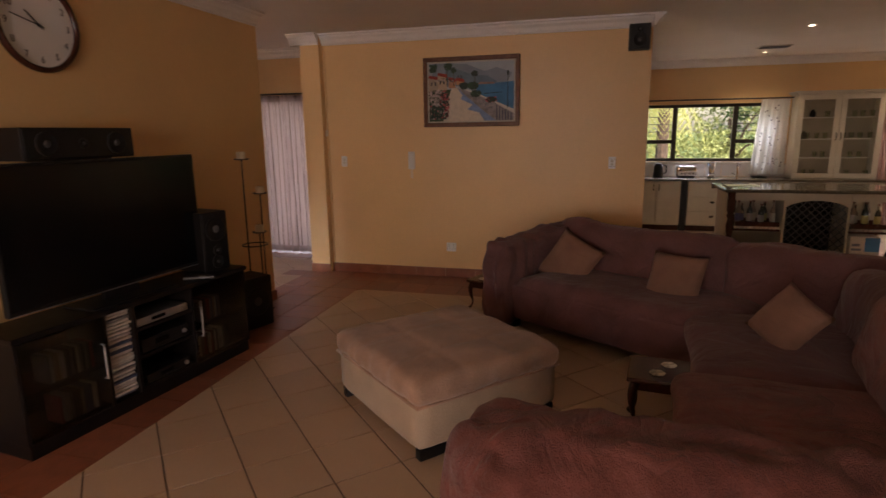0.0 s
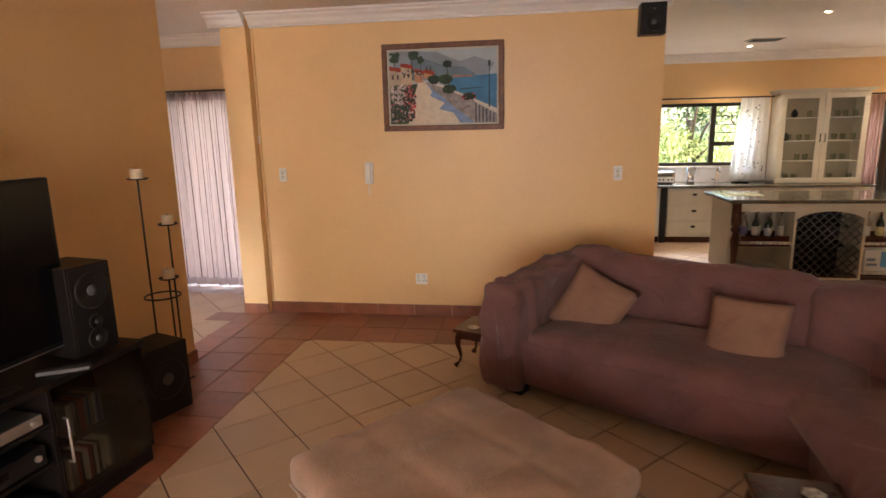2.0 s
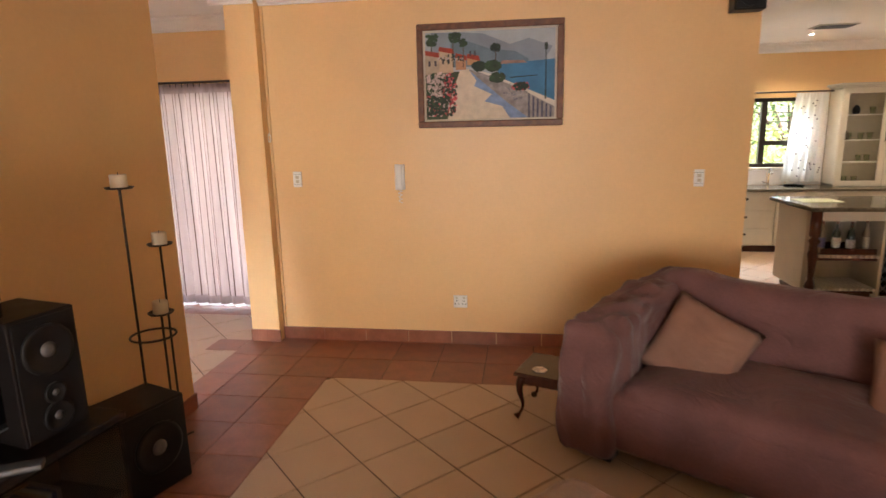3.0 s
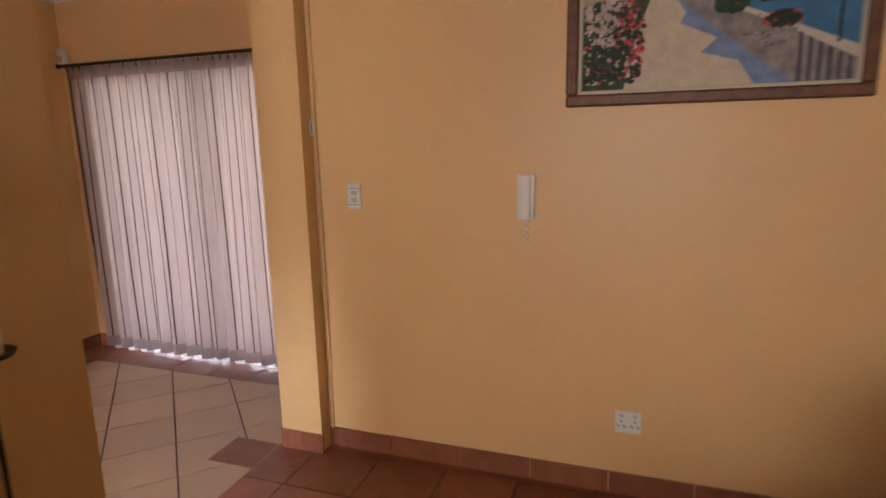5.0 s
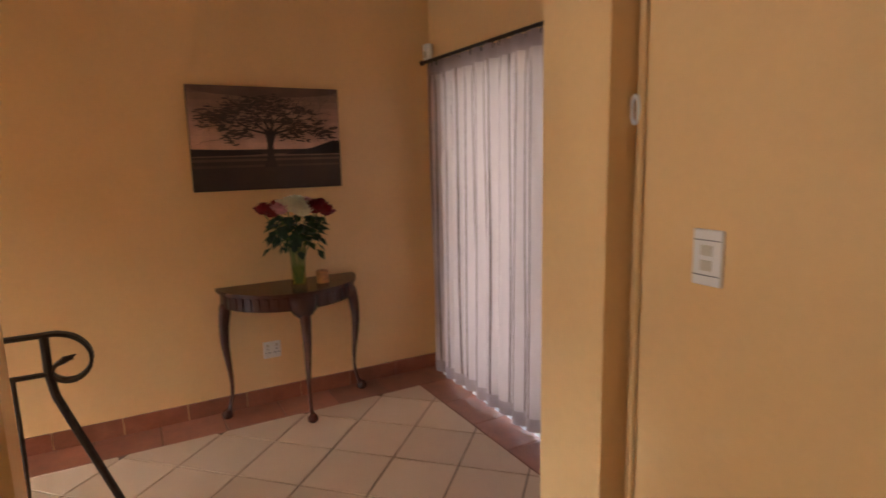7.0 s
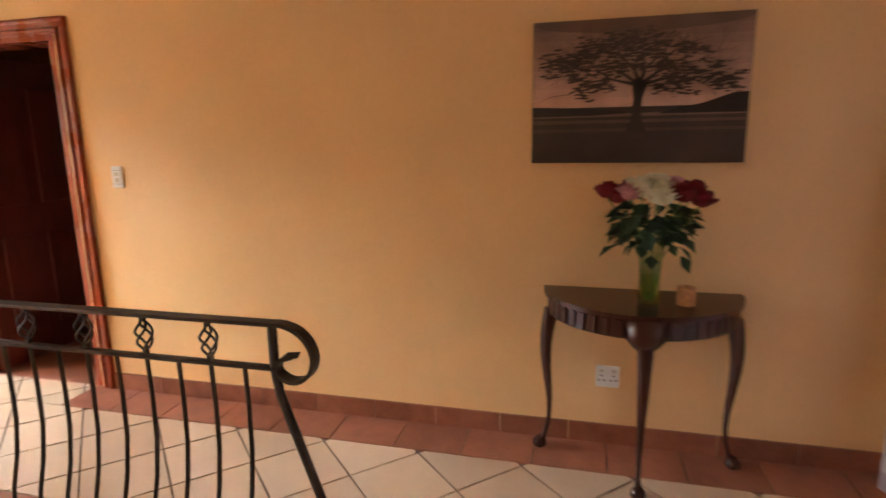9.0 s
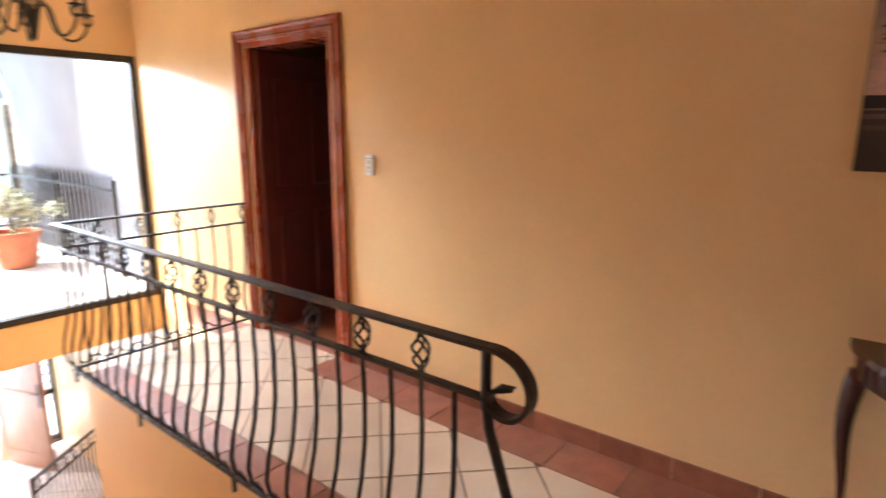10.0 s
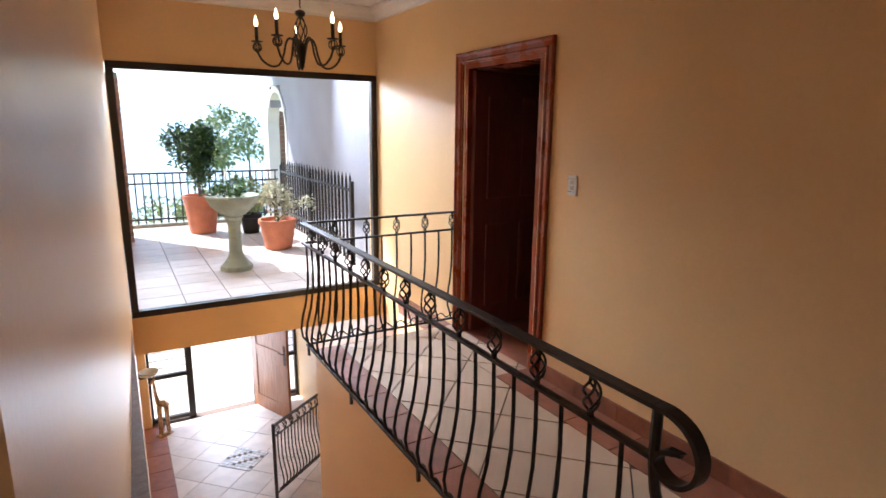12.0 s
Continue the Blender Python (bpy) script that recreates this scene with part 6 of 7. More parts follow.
def base_unit(x0, x1, kind_of, label):
    u = base("base_cabinet", (x0, 10.5, 0), label, "cabinet", "cream kitchen base cabinets")
    w = x1 - x0
    part("carcass", boxes((0.002, w - 0.002, 0.02, 0.548, 0.09, CT - 0.032)), M_CREAM, u)
    part("plinth", boxes((0.002, w - 0.002, 0.06, 0.54, 0.0, 0.09)), M_MAHOG, u)
    if kind_of == "drawers":
        zs = (0.10, 0.32, 0.55, CT - 0.04)
        for a, b in zip(zs, zs[1:]):
            dr = part("drawer_front", boxes((0.008, w - 0.008, 0.0, 0.019, a + 0.004, b - 0.004), bev=0.003), M_CREAM, u)
            part("recessed_panel", boxes((0.05, w - 0.05, -0.004, 0.0, a + 0.04, b - 0.04), bev=0.002), M_CREAM, dr)
            cup_pull(dr, w / 2, 0.0 - 0.004, (a + b) / 2 + 0.03)
    else:
        n = 2 if w > 0.55 else 1
        for k in range(n):
            a, b = 0.006 + k * w / n, (k + 1) * w / n - 0.006
            dr = part("cabinet_door", boxes((a, b, 0.0, 0.019, 0.10, CT - 0.045), bev=0.003), M_CREAM, u)
            for r in ((a, b, 0.10, 0.16), (a, b, CT - 0.105, CT - 0.045), (a, a + 0.06, 0.16, CT - 0.105), (b - 0.06, b, 0.16, CT - 0.105)):
                part("door_rail", boxes((r[0], r[1], -0.006, 0.0, r[2], r[3]), bev=0.002), M_CREAM, dr)
            part("handle", rod([(b - 0.035 if k == 0 else a + 0.035, -0.03, 0.64), (b - 0.035 if k == 0 else a + 0.035, -0.03, 0.74)], 0.007, 6), M_IRON, dr)


base_unit(-0.58, 0.45, "doors", "cream panelled base cabinet under the worktop")
base_unit(0.45, 1.19, "doors", "cream panelled base cabinet beside the black gap panel")
base_unit(1.29, 2.02, "drawers", "cream base cabinet with three cup-handled drawers")
base_unit(2.02, 2.70, "doors", "cream panelled sink cabinet")
base_unit(2.70, 3.32, "drawers", "cream drawer cabinet below the glazed dresser")
base_unit(3.32, 3.94, "drawers", "cream drawer cabinet beside the garden door")
# Solid black box closing the narrow gap between two cabinets.
thing("appliance_filler", boxes((1.20, 1.28, 10.51, 11.04, 0, CT - 0.032)), M_PLASTIC, "narrow black panel filling the gap between cabinets", "panel")
thing("worktop", boxes((-0.6, 3.96, 10.46, YK - 0.003, CT - 0.032, CT), bev=0.006), M_GRANITE, "long dark polished granite kitchen worktop", "worktop")
bs = base("backsplash", (0, 0, 0), "pale square wall tiles above the worktop", "tiles", kind="structure")
M_WTILE = mat("pale_wall_tile", (0.66, 0.62, 0.58), 0.2, var=0.05, rand=0.04)
for k in range(14):
    x = -0.55 + k * 0.24
    part("tile", boxes((x, x + 0.234, YK - 0.011, YK - 0.001, CT + 0.002, 1.028), bev=0.002), M_WTILE, bs)


def dresser():
    x0, x1, z0, z1, y0 = 2.77, 3.90, CT + 0.001, 2.07, 10.72
    d = base("glazed_dresser", (0, 0, 0), "cream dresser with two glazed doors standing on the worktop", "dresser")
    # Board darker than the cream frame: the cabinet's inner shade is in its colour.
    part("back", boxes((x0, x1, YK - 0.02, YK - 0.002, z0, z1)), mat("shade_beige_board", (0.34, 0.28, 0.20), 0.6, var=0.08), d, "beige back board")
    for x in (x0, x1 - 0.025):
        part("side", boxes((x, x + 0.025, y0 + 0.02, YK - 0.02, z0, z1)), M_CREAM, d)
    part("top", boxes((x0, x1, y0 + 0.02, YK - 0.02, z1 - 0.03, z1)), M_CREAM, d)
    part("bottom", boxes((x0, x1, y0 + 0.02, YK - 0.02, z0, z0 + 0.03)), M_CREAM, d)
    part("crown_moulding", boxes((x0 - 0.05, x1 + 0.05, y0 - 0.04, YK - 0.005, z1 + 0.02, z1 + 0.05), (x0 - 0.025, x1 + 0.025, y0 - 0.015, YK - 0.005, z1 + 0.001, z1 + 0.02), bev=0.006), M_CREAM, d)
    shelves = (1.14, 1.42, 1.74)
    for z in shelves:
        part("shelf", boxes((x0 + 0.026, x1 - 0.026, y0 + 0.04, YK - 0.021, z - 0.012, z)), M_CREAM, d)
    xm = (x0 + x1) / 2
    for a, b, hx in ((x0 + 0.004, xm - 0.002, xm - 0.03), (xm + 0.002, x1 - 0.004, xm + 0.03)):
        dr = base("glazed_door", (0, 0, 0), "", "")
        dr.parent = d
        t = 0.075
        for r in ((a, b, z0 + 0.004, z0 + t), (a, b, z1 - t, z1 - 0.004), (a, a + t, z0 + t, z1 - t), (b - t, b, z0 + t, z1 - t)):
            part("stile", boxes((r[0], r[1], y0, y0 + 0.019, r[2], r[3]), bev=0.004), M_CREAM, dr)
        gl = part("pane", boxes((a + t, b - t, y0 + 0.008, y0 + 0.012, z0 + t, z1 - t)), M_GLASS, dr)
        gl.visible_shadow = False
        part("handle", rod([(hx, y0 - 0.005, 1.40), (hx, y0 - 0.025, 1.42), (hx, y0 - 0.025, 1.49), (hx, y0 - 0.005, 1.51)], 0.007, 6), M_IRON, dr)
    tumbler = mesh_of("tumbler", lathe([(0.024, 0), (0.032, 0.09), (0.029, 0.09), (0.022, 0.006)], 12, False), M_VASE, True)
    r = random.Random(5)
    for z in (z0 + 0.03, *shelves):
        for k in range(9):
            x = x0 + 0.10 + k * 0.117
            if abs(x - xm) < 0.05 or r.random() < 0.2:
                continue
            o = tagged(new("drinking_glass", tumbler), "clear drinking glass standing on a dresser shelf", "glass", "glasses in the dresser")
            o.matrix_world = pose(x, 10.86 + 0.06 * r.random(), z, 0, 0, 0)
    for x, z, m in ((3.02, 1.74, M_PLASTIC), (2.93, 1.42, M_GRANITE)):
        ob = thing("small_jar", lathe([(0.03, 0), (0.045, 0.03), (0.04, 0.08), (0.02, 0.10), (0.02, 0.115)], 14), m, "small dark jar on a dresser shelf", "jar", smooth=True)
        ob.matrix_world = pose(x, 10.88, z)


dresser()
kc = curtain("kitchen_curtain", 2.33, 2.72, 0.88, 2.03, YK - 0.09, 5, 0.03, M_NET, "white spotted cotton curtain drawn beside the kitchen window", lean=-0.10)
spots = bmesh.new()
r = random.Random(9)
for k in range(34):
    x, z = 2.33 + 0.37 * r.random(), 0.95 + 1.02 * r.random()
    bmesh.ops.create_circle(spots, cap_ends=True, segments=6, radius=0.011, matrix=pose(x, YK - 0.146, z, 90))
part("printed_spots", spots, mat("curtain_print", (0.10, 0.09, 0.10), 0.9), kc)
part("curtain_rail", rod([(0.3, YK - 0.09, 2.045), (2.78, YK - 0.09, 2.045)], 0.011, 8), M_IRON, kc)
curtain("kitchen_curtain", 0.42, 0.66, 0.95, 2.03, YK - 0.09, 3, 0.03, M_NET, "white spotted cotton curtain at the window's end")
gc = curtain("garden_door_curtain", 3.97, 4.19, 0.06, 2.03, YK - 0.12, 4, 0.03, M_REDCURTAIN, "rust striped curtain gathered beside the garden door", M_STRIPE, 5)
part("curtain_rail", rod([(3.96, YK - 0.12, 2.045), (6.4, YK - 0.12, 2.045)], 0.012, 8), M_IRON, gc)


def turned_leg(h):
    return lathe([(0.045, 0), (0.048, 0.10), (0.03, 0.12), (0.05, 0.15), (0.026, 0.22), (0.034, 0.36), (0.045, 0.46), (0.028, 0.54), (0.05, 0.58), (0.03, 0.61), (0.048, 0.63), (0.048, h)], 16)


def bottle(at, r, h, material, lab):
    b = base("bottle", at, "dark glass bottle with pale label on the island shelf", "bottle", "bottles on the island")
    part("glass_body", lathe([(r * 0.9, 0), (r, 0.01), (r, h * 0.58), (r * 0.8, h * 0.68), (r * 0.36, h * 0.78), (r * 0.34, h * 0.95), (r * 0.42, h * 0.96), (r * 0.42, h)], 14), material, b, smooth=True)
    part("paper_label", lathe([(r * 1.015, h * 0.18), (r * 1.015, h * 0.5)], 14, False), lab, b)
    part("cap", shift(lathe([(r * 0.45, 0), (r * 0.45, h * 0.07)], 12), pose(0, 0, h * 0.945)), M_GOLD, b)


def island():
    X0, X1, Y0, Y1, H = 1.50, 3.16, 8.43, 9.22, 0.90
    t = base("kitchen_island", (0, 0, 0), "cream kitchen island with open shelves and wine rack", "island")
    part("end_panel", boxes((X0 - 0.02, X0 + 0.02, Y0 + 0.18, Y1, 0.08, H - 0.04)), M_CREAM, t)
    part("back_panel", boxes((X0 + 0.02, X1, Y0 + 0.46, Y0 + 0.48, 0.08, H - 0.04)), M_CREAM, t)
    part("cupboard", boxes((X0 + 0.02, X1, Y0 + 0.48, Y1, 0.08, H - 0.04), bev=0.004), M_CREAM, t)
    part("plinth", boxes((X0 + 0.03, X1 - 0.1, Y0 + 0.1, Y1 - 0.05, 0, 0.08)), M_MAHOG, t)
    for x in (2.06, 2.71):
        part("upright", boxes((x - 0.012, x + 0.012, Y0 + 0.02, Y0 + 0.46, 0.06, H - 0.04)), M_CREAM, t)
    part("frieze", boxes((X0 + 0.03, 2.048, Y0 + 0.015, Y0 + 0.035, H - 0.13, H - 0.04)), M_CREAM, t)
    part("frieze", boxes((2.722, X1 - 0.03, Y0 + 0.015, Y0 + 0.035, H - 0.13, H - 0.04)), M_CREAM, t)
    bm = bmesh.new()
    n = 12
    for k in range(n):
        a, b = 2.075 + 0.62 * k / n, 2.075 + 0.62 * (k + 1) / n
        za, zb = (0.70 + 0.075 * math.sin(math.pi * f) ** 0.7 if 0 < f < 1 else 0.70 for f in (k / n, (k + 1) / n))
        v = [bm.verts.new(p) for y in (Y0 + 0.01, Y0 + 0.03) for p in ((a, y, za), (b, y, zb), (b, y, H - 0.04), (a, y, H - 0.04))]
        bm.faces.new(v[:4])
        bm.faces.new(v[4:][::-1])
        bm.faces.new((v[0], v[1], v[5], v[4]))
    bmesh.ops.remove_doubles(bm, verts=bm.verts[:], dist=0.0005)
    part("arched_frieze", bm, M_CREAM, t)
    for x in (X0, X1):
        part("turned_leg", shift(turned_leg(H - 0.04), pose(x, Y0 + 0.05, 0)), M_MAHOG, t, "dark turned leg", smooth=True)
    for x0, x1 in ((X0 + 0.04, 2.04), (2.73, X1 - 0.02)):
        for z in (0.125, 0.43):
            part("shelf_edge", boxes((x0, x1, Y0 + 0.05, Y0 + 0.07, z - 0.030, z - 0.001)), M_MAHOG, t)
            k = x0 + 0.01
            while k < x1 - 0.02:
                part("slat", boxes((k, k + 0.026, Y0 + 0.015, Y0 + 0.45, z, z + 0.024)), M_WSLAT, t)
                k += 0.046
    rack = base("wine_rack", (0, 0, 0), "dark crossed-lattice wine rack built into the island", "wine rack")
    part("back_board", boxes((2.075, 2.695, Y0 + 0.44, Y0 + 0.455, 0.085, 0.85)), M_PLASTIC, rack)
    part("rack_floor", boxes((2.075, 2.695, Y0 + 0.02, Y0 + 0.44, 0.082, 0.1)), M_MAHOG, rack)
    w, z0 = 0.62, 0.10
    for s in (-1, 1):
        for k in range(-7, 19):
            c = k * 0.088
            za, zb = (z0 + c, z0 + c + w * 1.0) if s > 0 else (z0 + c + 0.0, z0 + c - w)
            xa, xb = 2.075, 2.695
            lo, hi = z0, 0.80
            if max(za, zb) <= lo or min(za, zb) >= hi:
                continue
            m = (zb - za) / w
            if za < lo:
                xa, za = xa + (lo - za) / m, lo
            if za > hi:
                xa, za = xa + (hi - za) / m, hi
            if zb > hi:
                xb, zb = xb - (zb - hi) / m, hi
            if zb < lo:
                xb, zb = xb - (zb - lo) / m, lo
            if xb - xa < 0.04:
                continue
            part("lattice_bar", rod([(xa, Y0 + 0.05 + 0.006 * s, za), (xb, Y0 + 0.05 + 0.006 * s, zb)], 0.0065, 6), M_GREY, rack)
    rr = random.Random(2)
    for k in range(14):
        x, z = 2.16 + 0.105 * (k % 5), 0.17 + 0.105 * (k // 2 % 6)
        ob = thing("wine_bottle", shift(lathe([(0.036, 0), (0.037, 0.2), (0.014, 0.25), (0.014, 0.31)], 12), pose(x, Y0 + 0.40, z + 0.02, 90)), BOT, "dark wine bottle lying in the lattice rack", "bottle", "wine bottles", smooth=True)
    part("bottom_rail", boxes((2.048, 2.722, Y0 + 0.012, Y0 + 0.032, 0.055, 0.084), bev=0.003), M_CREAM, t)
    thing("island_worktop", boxes((1.40, 3.25, Y0 - 0.06, Y1 + 0.06, H - 0.04, H), bev=0.012), M_GRANITE, "polished dark granite island worktop", "worktop")


M_WSLAT = mat("white_painted_slat", (0.74, 0.70, 0.62), 0.4, var=0.05)
BOT = mat("dark_bottle_glass", (0.02, 0.025, 0.015), 0.08, var=0.2)
island()
LAB = [mat("label_" + str(k), c, 0.6, var=0.2, scale=40) for k, c in enumerate(((0.6, 0.56, 0.45), (0.55, 0.5, 0.2), (0.12, 0.12, 0.25), (0.6, 0.58, 0.55)))]
r = random.Random(12)
for x0, n in ((1.60, 7), (2.79, 5)):
    for k in range(n):
        bottle((x0 + 0.062 * k, 8.57 + 0.12 * (k % 2), 0.459), 0.030 + 0.006 * r.random(), 0.24 + 0.07 * r.random(), BOT if k % 3 else mat("clear_bottle", (0.3, 0.25, 0.2), 0.1, var=0.1), r.choice(LAB))
for x0, x1 in ((1.56, 2.03), (2.75, 3.11)):
    tr = base("bottle_tray", (x0, 8.49, 0.455), "shallow dark wooden tray holding bottles on the island shelf", "tray", "bottle trays")
    w = x1 - x0
    part("tray_floor", boxes((0.0, w, 0.0, 0.34, 0.0, 0.004)), M_MAHOG, tr)
    for r in ((0.0, w, -0.010, 0.0), (0.0, w, 0.34, 0.35)):
        part("tray_side", boxes((r[0], r[1], r[2], r[3], 0.0, 0.055), bev=0.002), M_MAHOG, tr)
bx = base("carton", (2.93, 8.62, 0.15), "white and blue printed carton on the lower shelf", "box")
part("board", boxes((-0.15, 0.15, -0.1, 0.12, 0, 0.21), bev=0.002), M_WHITE, bx)
part("print_panel", boxes((0.0, 0.148, -0.1025, -0.1005, 0.04, 0.2)), mat("blue_print", (0.10, 0.32, 0.65), 0.5), bx)
part("print_bars", boxes((-0.13, -0.05, -0.1025, -0.1005, 0.10, 0.13), (-0.13, -0.03, -0.1025, -0.1005, 0.05, 0.075)), mat("print_ink", (0.25, 0.3, 0.4), 0.5), bx)
thing("place_mat", boxes((1.50, 1.86, 8.75, 9.05, 0.9005, 0.903)), mat("pale_mat", (0.55, 0.6, 0.4), 0.6), "pale place mat lying on the island worktop", "mat")

# the island and all that stands on it, set a little nearer the living room
ISLAND_SHIFT = Matrix.Translation((-0.05, -0.24, 0))
for ob in list(scene.objects):
    if ob.parent is None and ob.name.split(".")[0] in ("kitchen_island", "wine_rack", "wine_bottle", "island_worktop", "bottle", "bottle_tray", "carton", "place_mat"):
        ob.matrix_world = ISLAND_SHIFT @ ob.matrix_world

ts = base("toaster", (1.28, 10.80, CT), "chrome two-slot toaster on the worktop", "toaster")
part("body", shift(soft(0.30, 0.17, 0.17, 0.03, 6), pose(0, 0, 0.015)), M_CHROME, ts, smooth=True)
part("front_panel", boxes((-0.13, 0.13, -0.092, -0.085, 0.03, 0.10)), M_WHITE, ts)
for x in (-0.07, -0.02, 0.05, 0.1):
    part("dial", shift(lathe([(0.014, 0), (0.012, 0.012)], 10), pose(x, -0.092, 0.065, 90)), M_PLASTIC, ts)
part("foot", boxes((-0.12, 0.12, -0.07, 0.07, 0, 0.016)), M_PLASTIC, ts)
kt = base("kettle", (0.86, 10.78, CT), "dark steel electric kettle on the worktop", "kettle")
part("body", lathe([(0.075, 0), (0.08, 0.02), (0.065, 0.2), (0.03, 0.225)], 18), M_PLASTIC, kt, smooth=True)
part("handle", rod([(0.06, 0, 0.2), (0.12, 0, 0.19), (0.125, 0, 0.08), (0.075, 0, 0.05)], 0.010, 6), M_PLASTIC, kt)
jg = base("glass_jug", (1.66, 10.8, CT), "chrome and glass blender jug on the worktop", "jug")
part("base_body", lathe([(0.06, 0), (0.055, 0.06)], 16), M_CHROME, jg, smooth=True)
part("jug", lathe([(0.045, 0.061), (0.065, 0.22), (0.06, 0.22), (0.04, 0.07)], 16, False), M_CHROME, jg, smooth=True)
part("lid", shift(lathe([(0.066, 0), (0.06, 0.02)], 16), pose(0, 0, 0.22)), M_CHROME, jg)
tp = base("sink_tap", (2.06, 10.92, CT), "chrome swan-neck kitchen tap", "tap")
part("spout", rod([(0, 0, 0), (0, 0, 0.17), (0, -0.03, 0.215), (0, -0.09, 0.215), (0, -0.12, 0.17)], 0.017, 8), M_CHROME, tp)
part("lever", rod([(-0.03, 0, 0.04), (-0.08, -0.02, 0.06)], 0.008, 6), M_CHROME, tp)
ck = base("cake_stand", (2.36, 10.85, CT), "round glass stand on the worktop", "stand")
part("dome", lathe([(0.12, 0.0), (0.12, 0.015), (0.02, 0.02), (0.02, 0.03)], 18), M_VASE, ck, smooth=True)


def downlight(x, y):
    d = base("downlight", (x, y, CEIL), "small recessed ceiling downlight, lit", "downlight", "kitchen downlights")
    part("trim_ring", lathe([(0.030, -0.001), (0.045, -0.001), (0.047, -0.006), (0.032, -0.008)], 18, False), M_WHITE, d, smooth=True)
    part("lamp", lathe([(0.030, -0.003), (0.0005, -0.004)], 16), mat("lit_lamp", (1.0, 0.86, 0.62), 0.4, var=0.01, emit=12.0), d)


for x, y in ((2.05, 8.1), (2.15, 10.3), (4.35, 10.2), (4.3, 8.1)):
    downlight(x, y)
vn = base("ceiling_vent", (2.12, 9.75, CEIL), "rectangular white ceiling extractor vent", "vent")
part("frame", boxes((-0.2, 0.2, -0.12, 0.12, -0.012, -0.001), bev=0.003), M_CREAM, vn)
for k in range(5):
    part("slat", boxes((-0.17, 0.17, -0.10 + 0.042 * k, -0.075 + 0.042 * k, -0.02, -0.0125)), M_GREY, vn)

# ---- floor tiles ----


def clip(poly, x0, x1, y0, y1):
    for axis, lim, keep in ((0, x0, 1), (0, x1, -1), (1, y0, 1), (1, y1, -1)):
        out = []
        for i, p in enumerate(poly):
            q = poly[(i + 1) % len(poly)]
            a, b = (p[axis] - lim) * keep, (q[axis] - lim) * keep
            if a >= 0:
                out.append(p)
            if a * b < 0:
                f = a / (a - b)
                out.append((p[0] + (q[0] - p[0]) * f, p[1] + (q[1] - p[1]) * f))
        poly = out
        if len(poly) < 3:
            return []
    return poly


def area(p):
    return abs(sum(p[i][0] * p[(i + 1) % len(p)][1] - p[(i + 1) % len(p)][0] * p[i][1] for i in range(len(p)))) / 2


def lay(parent, rect, pitch, joint, angle, origin, material, z=0.0, single=lambda x, y: True, thick=0.006):
    """Tiles over a rectangle; those the walk passes are pieces of their own, the rest one joined piece."""
    x0, x1, y0, y1 = rect
    c, s = math.cos(radians(angle)), math.sin(radians(angle))
    reach = int((abs(x1 - x0) + abs(y1 - y0)) / pitch) + 3
    cx, cy = (x0 + x1) / 2 - origin[0], (y0 + y1) / 2 - origin[1]
    i0, j0 = round((cx * c + cy * s) / pitch), round((-cx * s + cy * c) / pitch)
    h = (pitch - joint) / 2
    verts, faces = [], []
    full = None
    for i in range(i0 - reach, i0 + reach):
        for j in range(j0 - reach, j0 + reach):
            u, v = (i + 0.5) * pitch, (j + 0.5) * pitch
            px, py = origin[0] + u * c - v * s, origin[1] + u * s + v * c
            if not (x0 - pitch < px < x1 + pitch and y0 - pitch < py < y1 + pitch):
                continue
            corners = [(px + a * c - b * s, py + a * s + b * c) for a, b in ((-h, -h), (h, -h), (h, h), (-h, h))]
            poly = clip(corners, x0, x1, y0, y1)
            if not poly or area(poly) < 0.0006:
                continue
            if single(px, py):
                if len(poly) == 4 and abs(area(poly) - 4 * h * h) < 1e-6:
                    if full is None:
                        full = mesh_of("tile", shift(boxes((-h, h, -h, h, -thick, 0), bev=0.0012), pose(0, 0, 0, 0, 0, angle)), material)
                    o = new("tile", full)
                    o.location = (px, py, z)
                else:
                    o = new("tile", mesh_of("tile", prism(poly, z - thick, z), material))
                o.parent = parent
            else:
                k = len(verts)
                n = len(poly)
                verts += [(a, b, z) for a, b in poly] + [(a, b, z - thick) for a, b in poly]
                faces.append(tuple(range(k, k + n)))
                for e in range(n):
                    f = (e + 1) % n
                    faces.append((k + e, k + n + e, k + n + f, k + f))
    if verts:
        me = bpy.data.meshes.new("far_tiles")
        me.from_pydata(verts, [], faces)
        me.materials.append(material)
        o = new("far_tiles", me)
        o.parent = parent
        tagged(o, kind="stuff")


FL = bpy.data.objects["floor"]
DIAG = (-2.43, 6.2)
lay(FL, (-2.468, 6.6, -2.6, 6.2), 0.341, 0.009, 45, DIAG, M_BEIGE, single=lambda x, y: 2.6 < y and x < 0.6)
lay(FL, (0.36, 6.6, 6.2, YK), 0.341, 0.009, 45, DIAG, M_BEIGE, single=lambda x, y: False)
lay(FL, (-5.345, -3.34, 5.70, 7.45), 0.341, 0.009, 45, DIAG, M_BEIGE)
lay(FL, (-5.345, -4.655, 2.62, 5.70), 0.341, 0.009, 45, DIAG, M_BEIGE)
lay(FL, (-3.12, -2.472, -2.6, 6.2), 0.325, 0.006, 0, (-3.12, 6.2), M_TERRA, single=lambda x, y: y > 2.0)
lay(FL, (-3.34, 0.36, 6.202, YP), 0.34, 0.006, 0, (-3.12, 6.2), M_TERRA)
lay(FL, (-3.34, -3.122, 5.67, 6.2), 0.33, 0.006, 0, (-3.12, 6.2), M_TERRA)
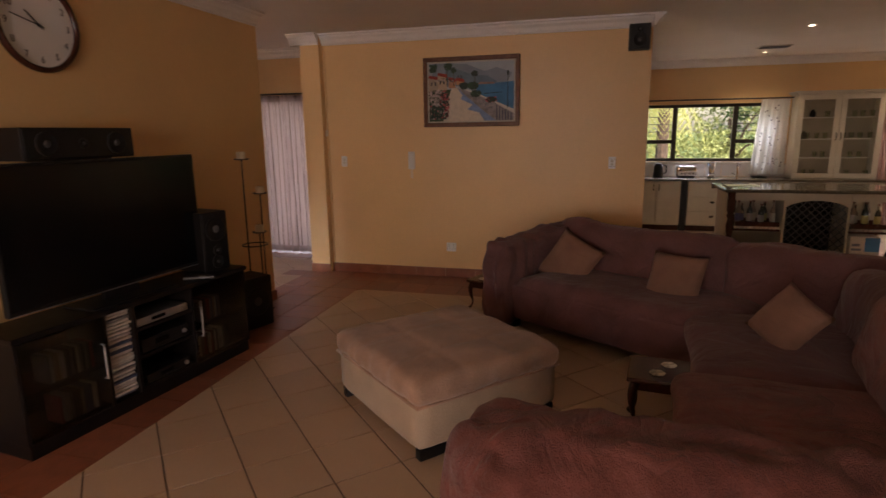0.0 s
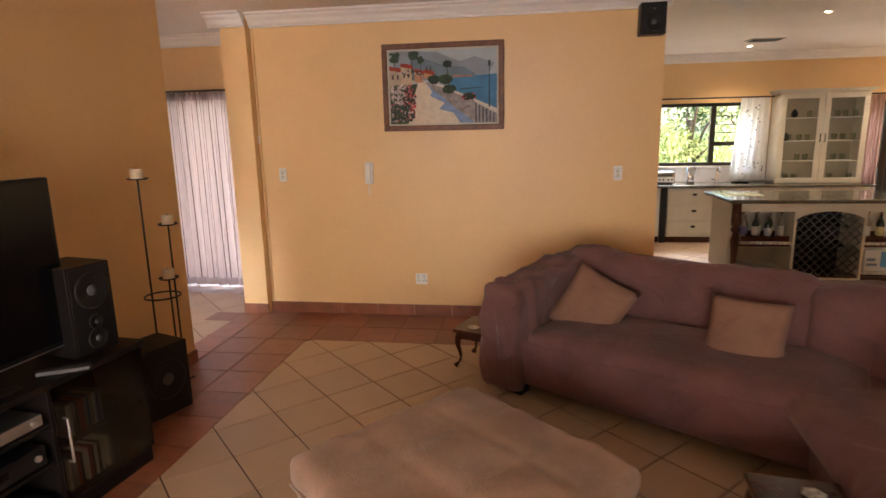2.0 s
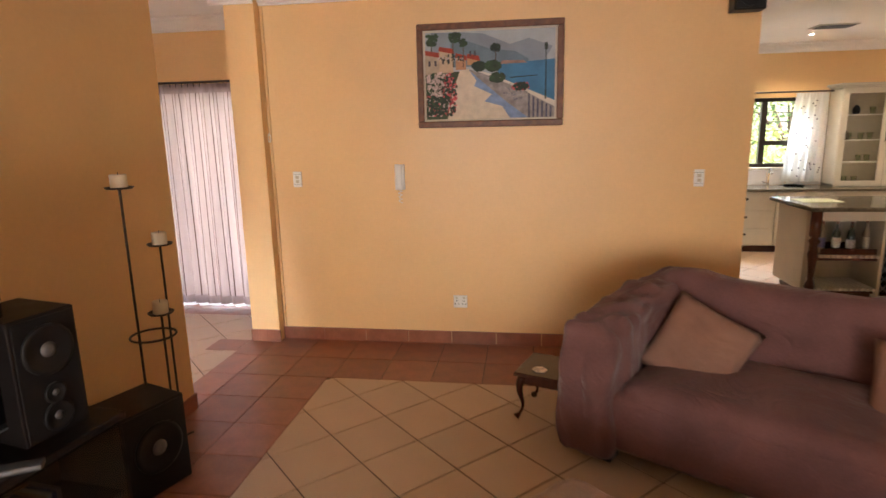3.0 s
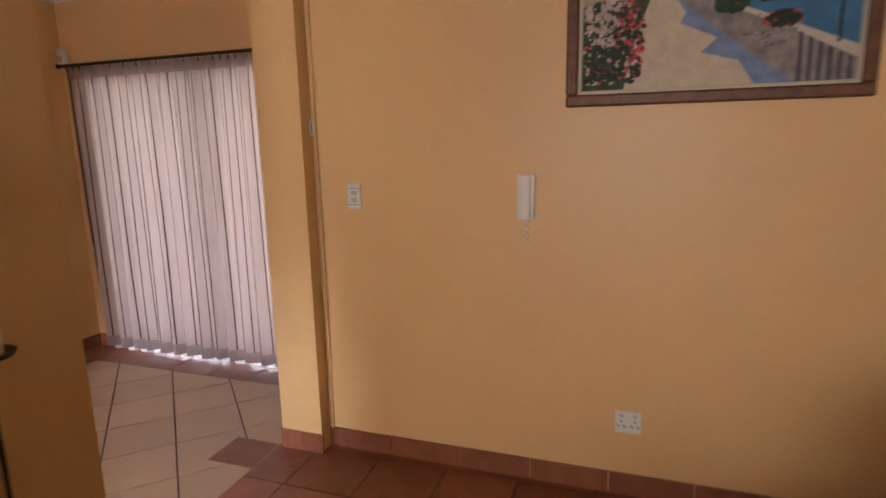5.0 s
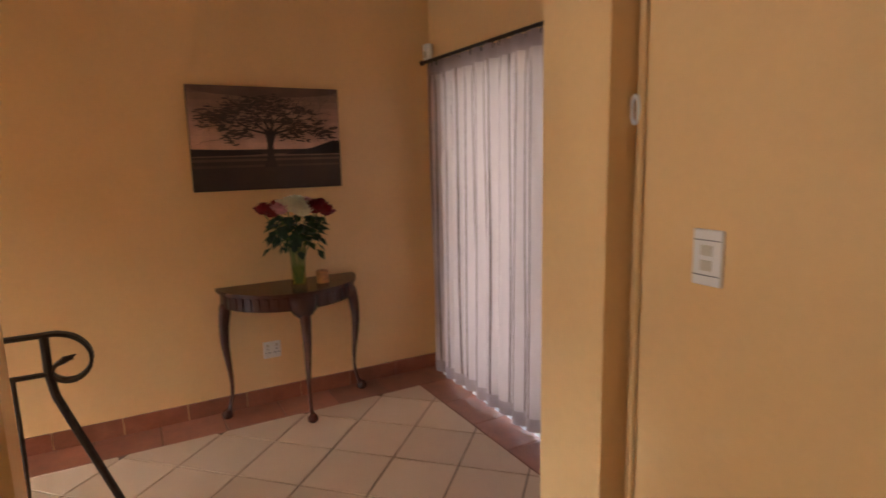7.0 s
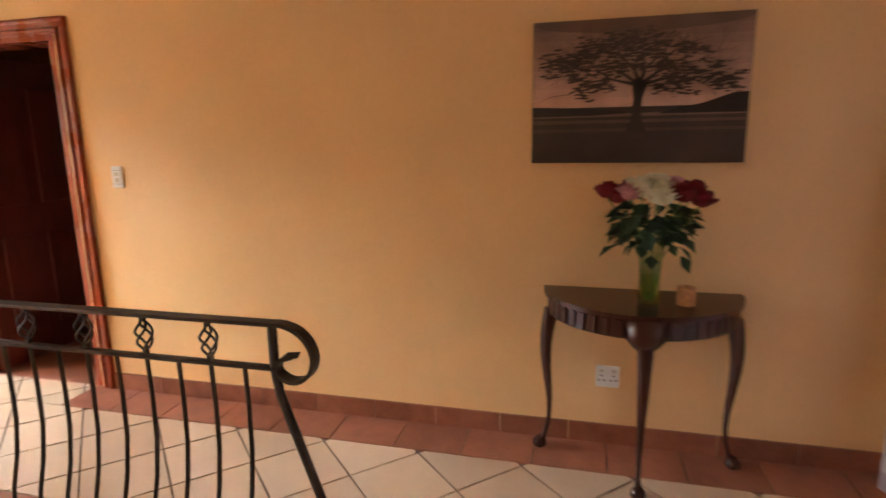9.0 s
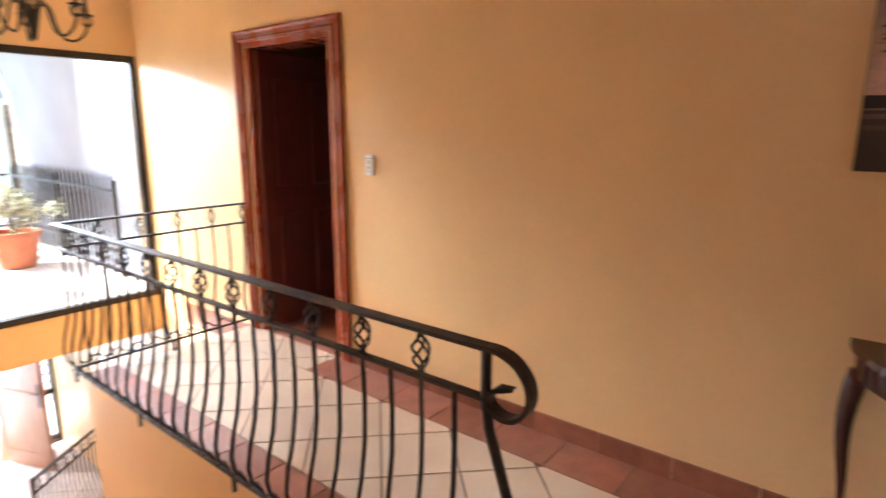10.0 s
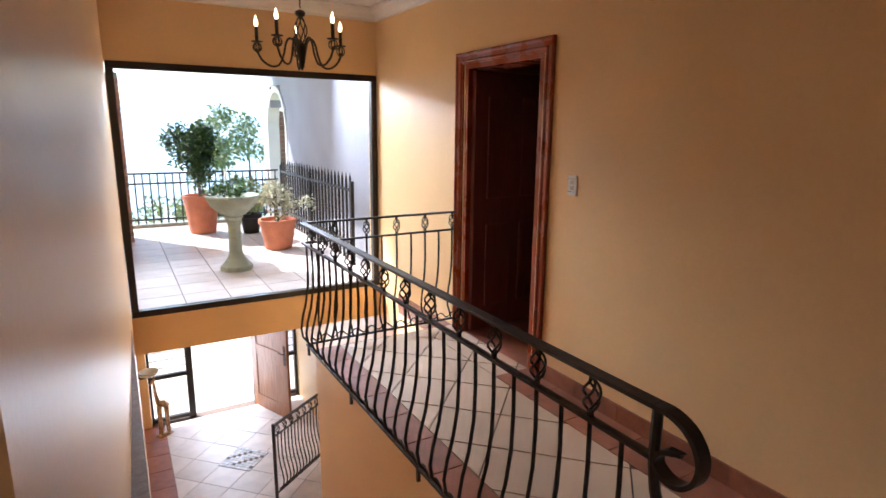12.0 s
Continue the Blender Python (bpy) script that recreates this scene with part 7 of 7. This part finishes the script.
lay(FL, (-3.60, -3.342, 6.60, 6.83), 0.33, 0.006, 0, (-3.342, 6.6), M_TERRA, z=0.002, thick=0.008)
lay(FL, (XL, -5.349, 3.60, YC), 0.33, 0.006, 0, (XL, 3.6), M_TERRA)
lay(FL, (XL, -5.349, 2.62, 3.60), 0.341, 0.009, 45, DIAG, M_BEIGE)
lay(FL, (-5.345, -3.34, 7.454, YC), 0.33, 0.006, 0, (-5.345, 7.454), M_TERRA)
lay(FL, (-4.651, -4.462, 2.60, 5.70), 0.29, 0.006, 0, (-4.651, 2.6), M_TERRA)
lay(FL, (-4.458, -3.34, 5.60, 5.698), 0.29, 0.006, 0, (-4.458, 5.6), M_TERRA)
PT = bpy.data.objects["patio_slab"]
M_PTILE = mat("pale_patio_tile", (0.60, 0.52, 0.47), 0.4, var=0.12, scale=5, bump=0.08, rand=0.1)
lay(PT, (-5.9, -2.4, -3.74, YW - 0.225), 0.40, 0.008, 0, (-3.4, 0.9), M_PTILE, z=-0.05)
EF = bpy.data.objects["floor_entrance"]
lay(EF, (XL, -3.62, -2.12, 2.2), 0.40, 0.008, 45, (-4.45, -0.7 - 0.2828), M_PTILE, z=LOW, single=lambda x, y: y < 1.0)
lay(EF, (-3.616, XS, -2.12, 2.2), 0.40, 0.008, 0, (-3.62, -2.1), M_TERRA, z=LOW)
ms = base("floor_mosaic", (-4.45, -0.68, LOW + 0.001), "square grey patterned mosaic inset in the entrance tiles", "mosaic", kind="structure", rz=45)
part("mosaic_bed", boxes((-0.23, 0.23, -0.23, 0.23, -0.0005, 0.001)), M_GROUT, ms)
M_MOS = mat("mosaic_piece", (0.50, 0.49, 0.49), 0.4, var=0.15, scale=9, rand=0.22)
for i in range(9):
    for j in range(9):
        if (i + j) % 5 == 0 and 0 < i < 8:
            continue
        part("mosaic_tile", boxes((-0.225 + i * 0.05, -0.18 + i * 0.05 - 0.001, -0.225 + j * 0.05, -0.18 + j * 0.05, 0.001, 0.004)), M_MOS, ms)
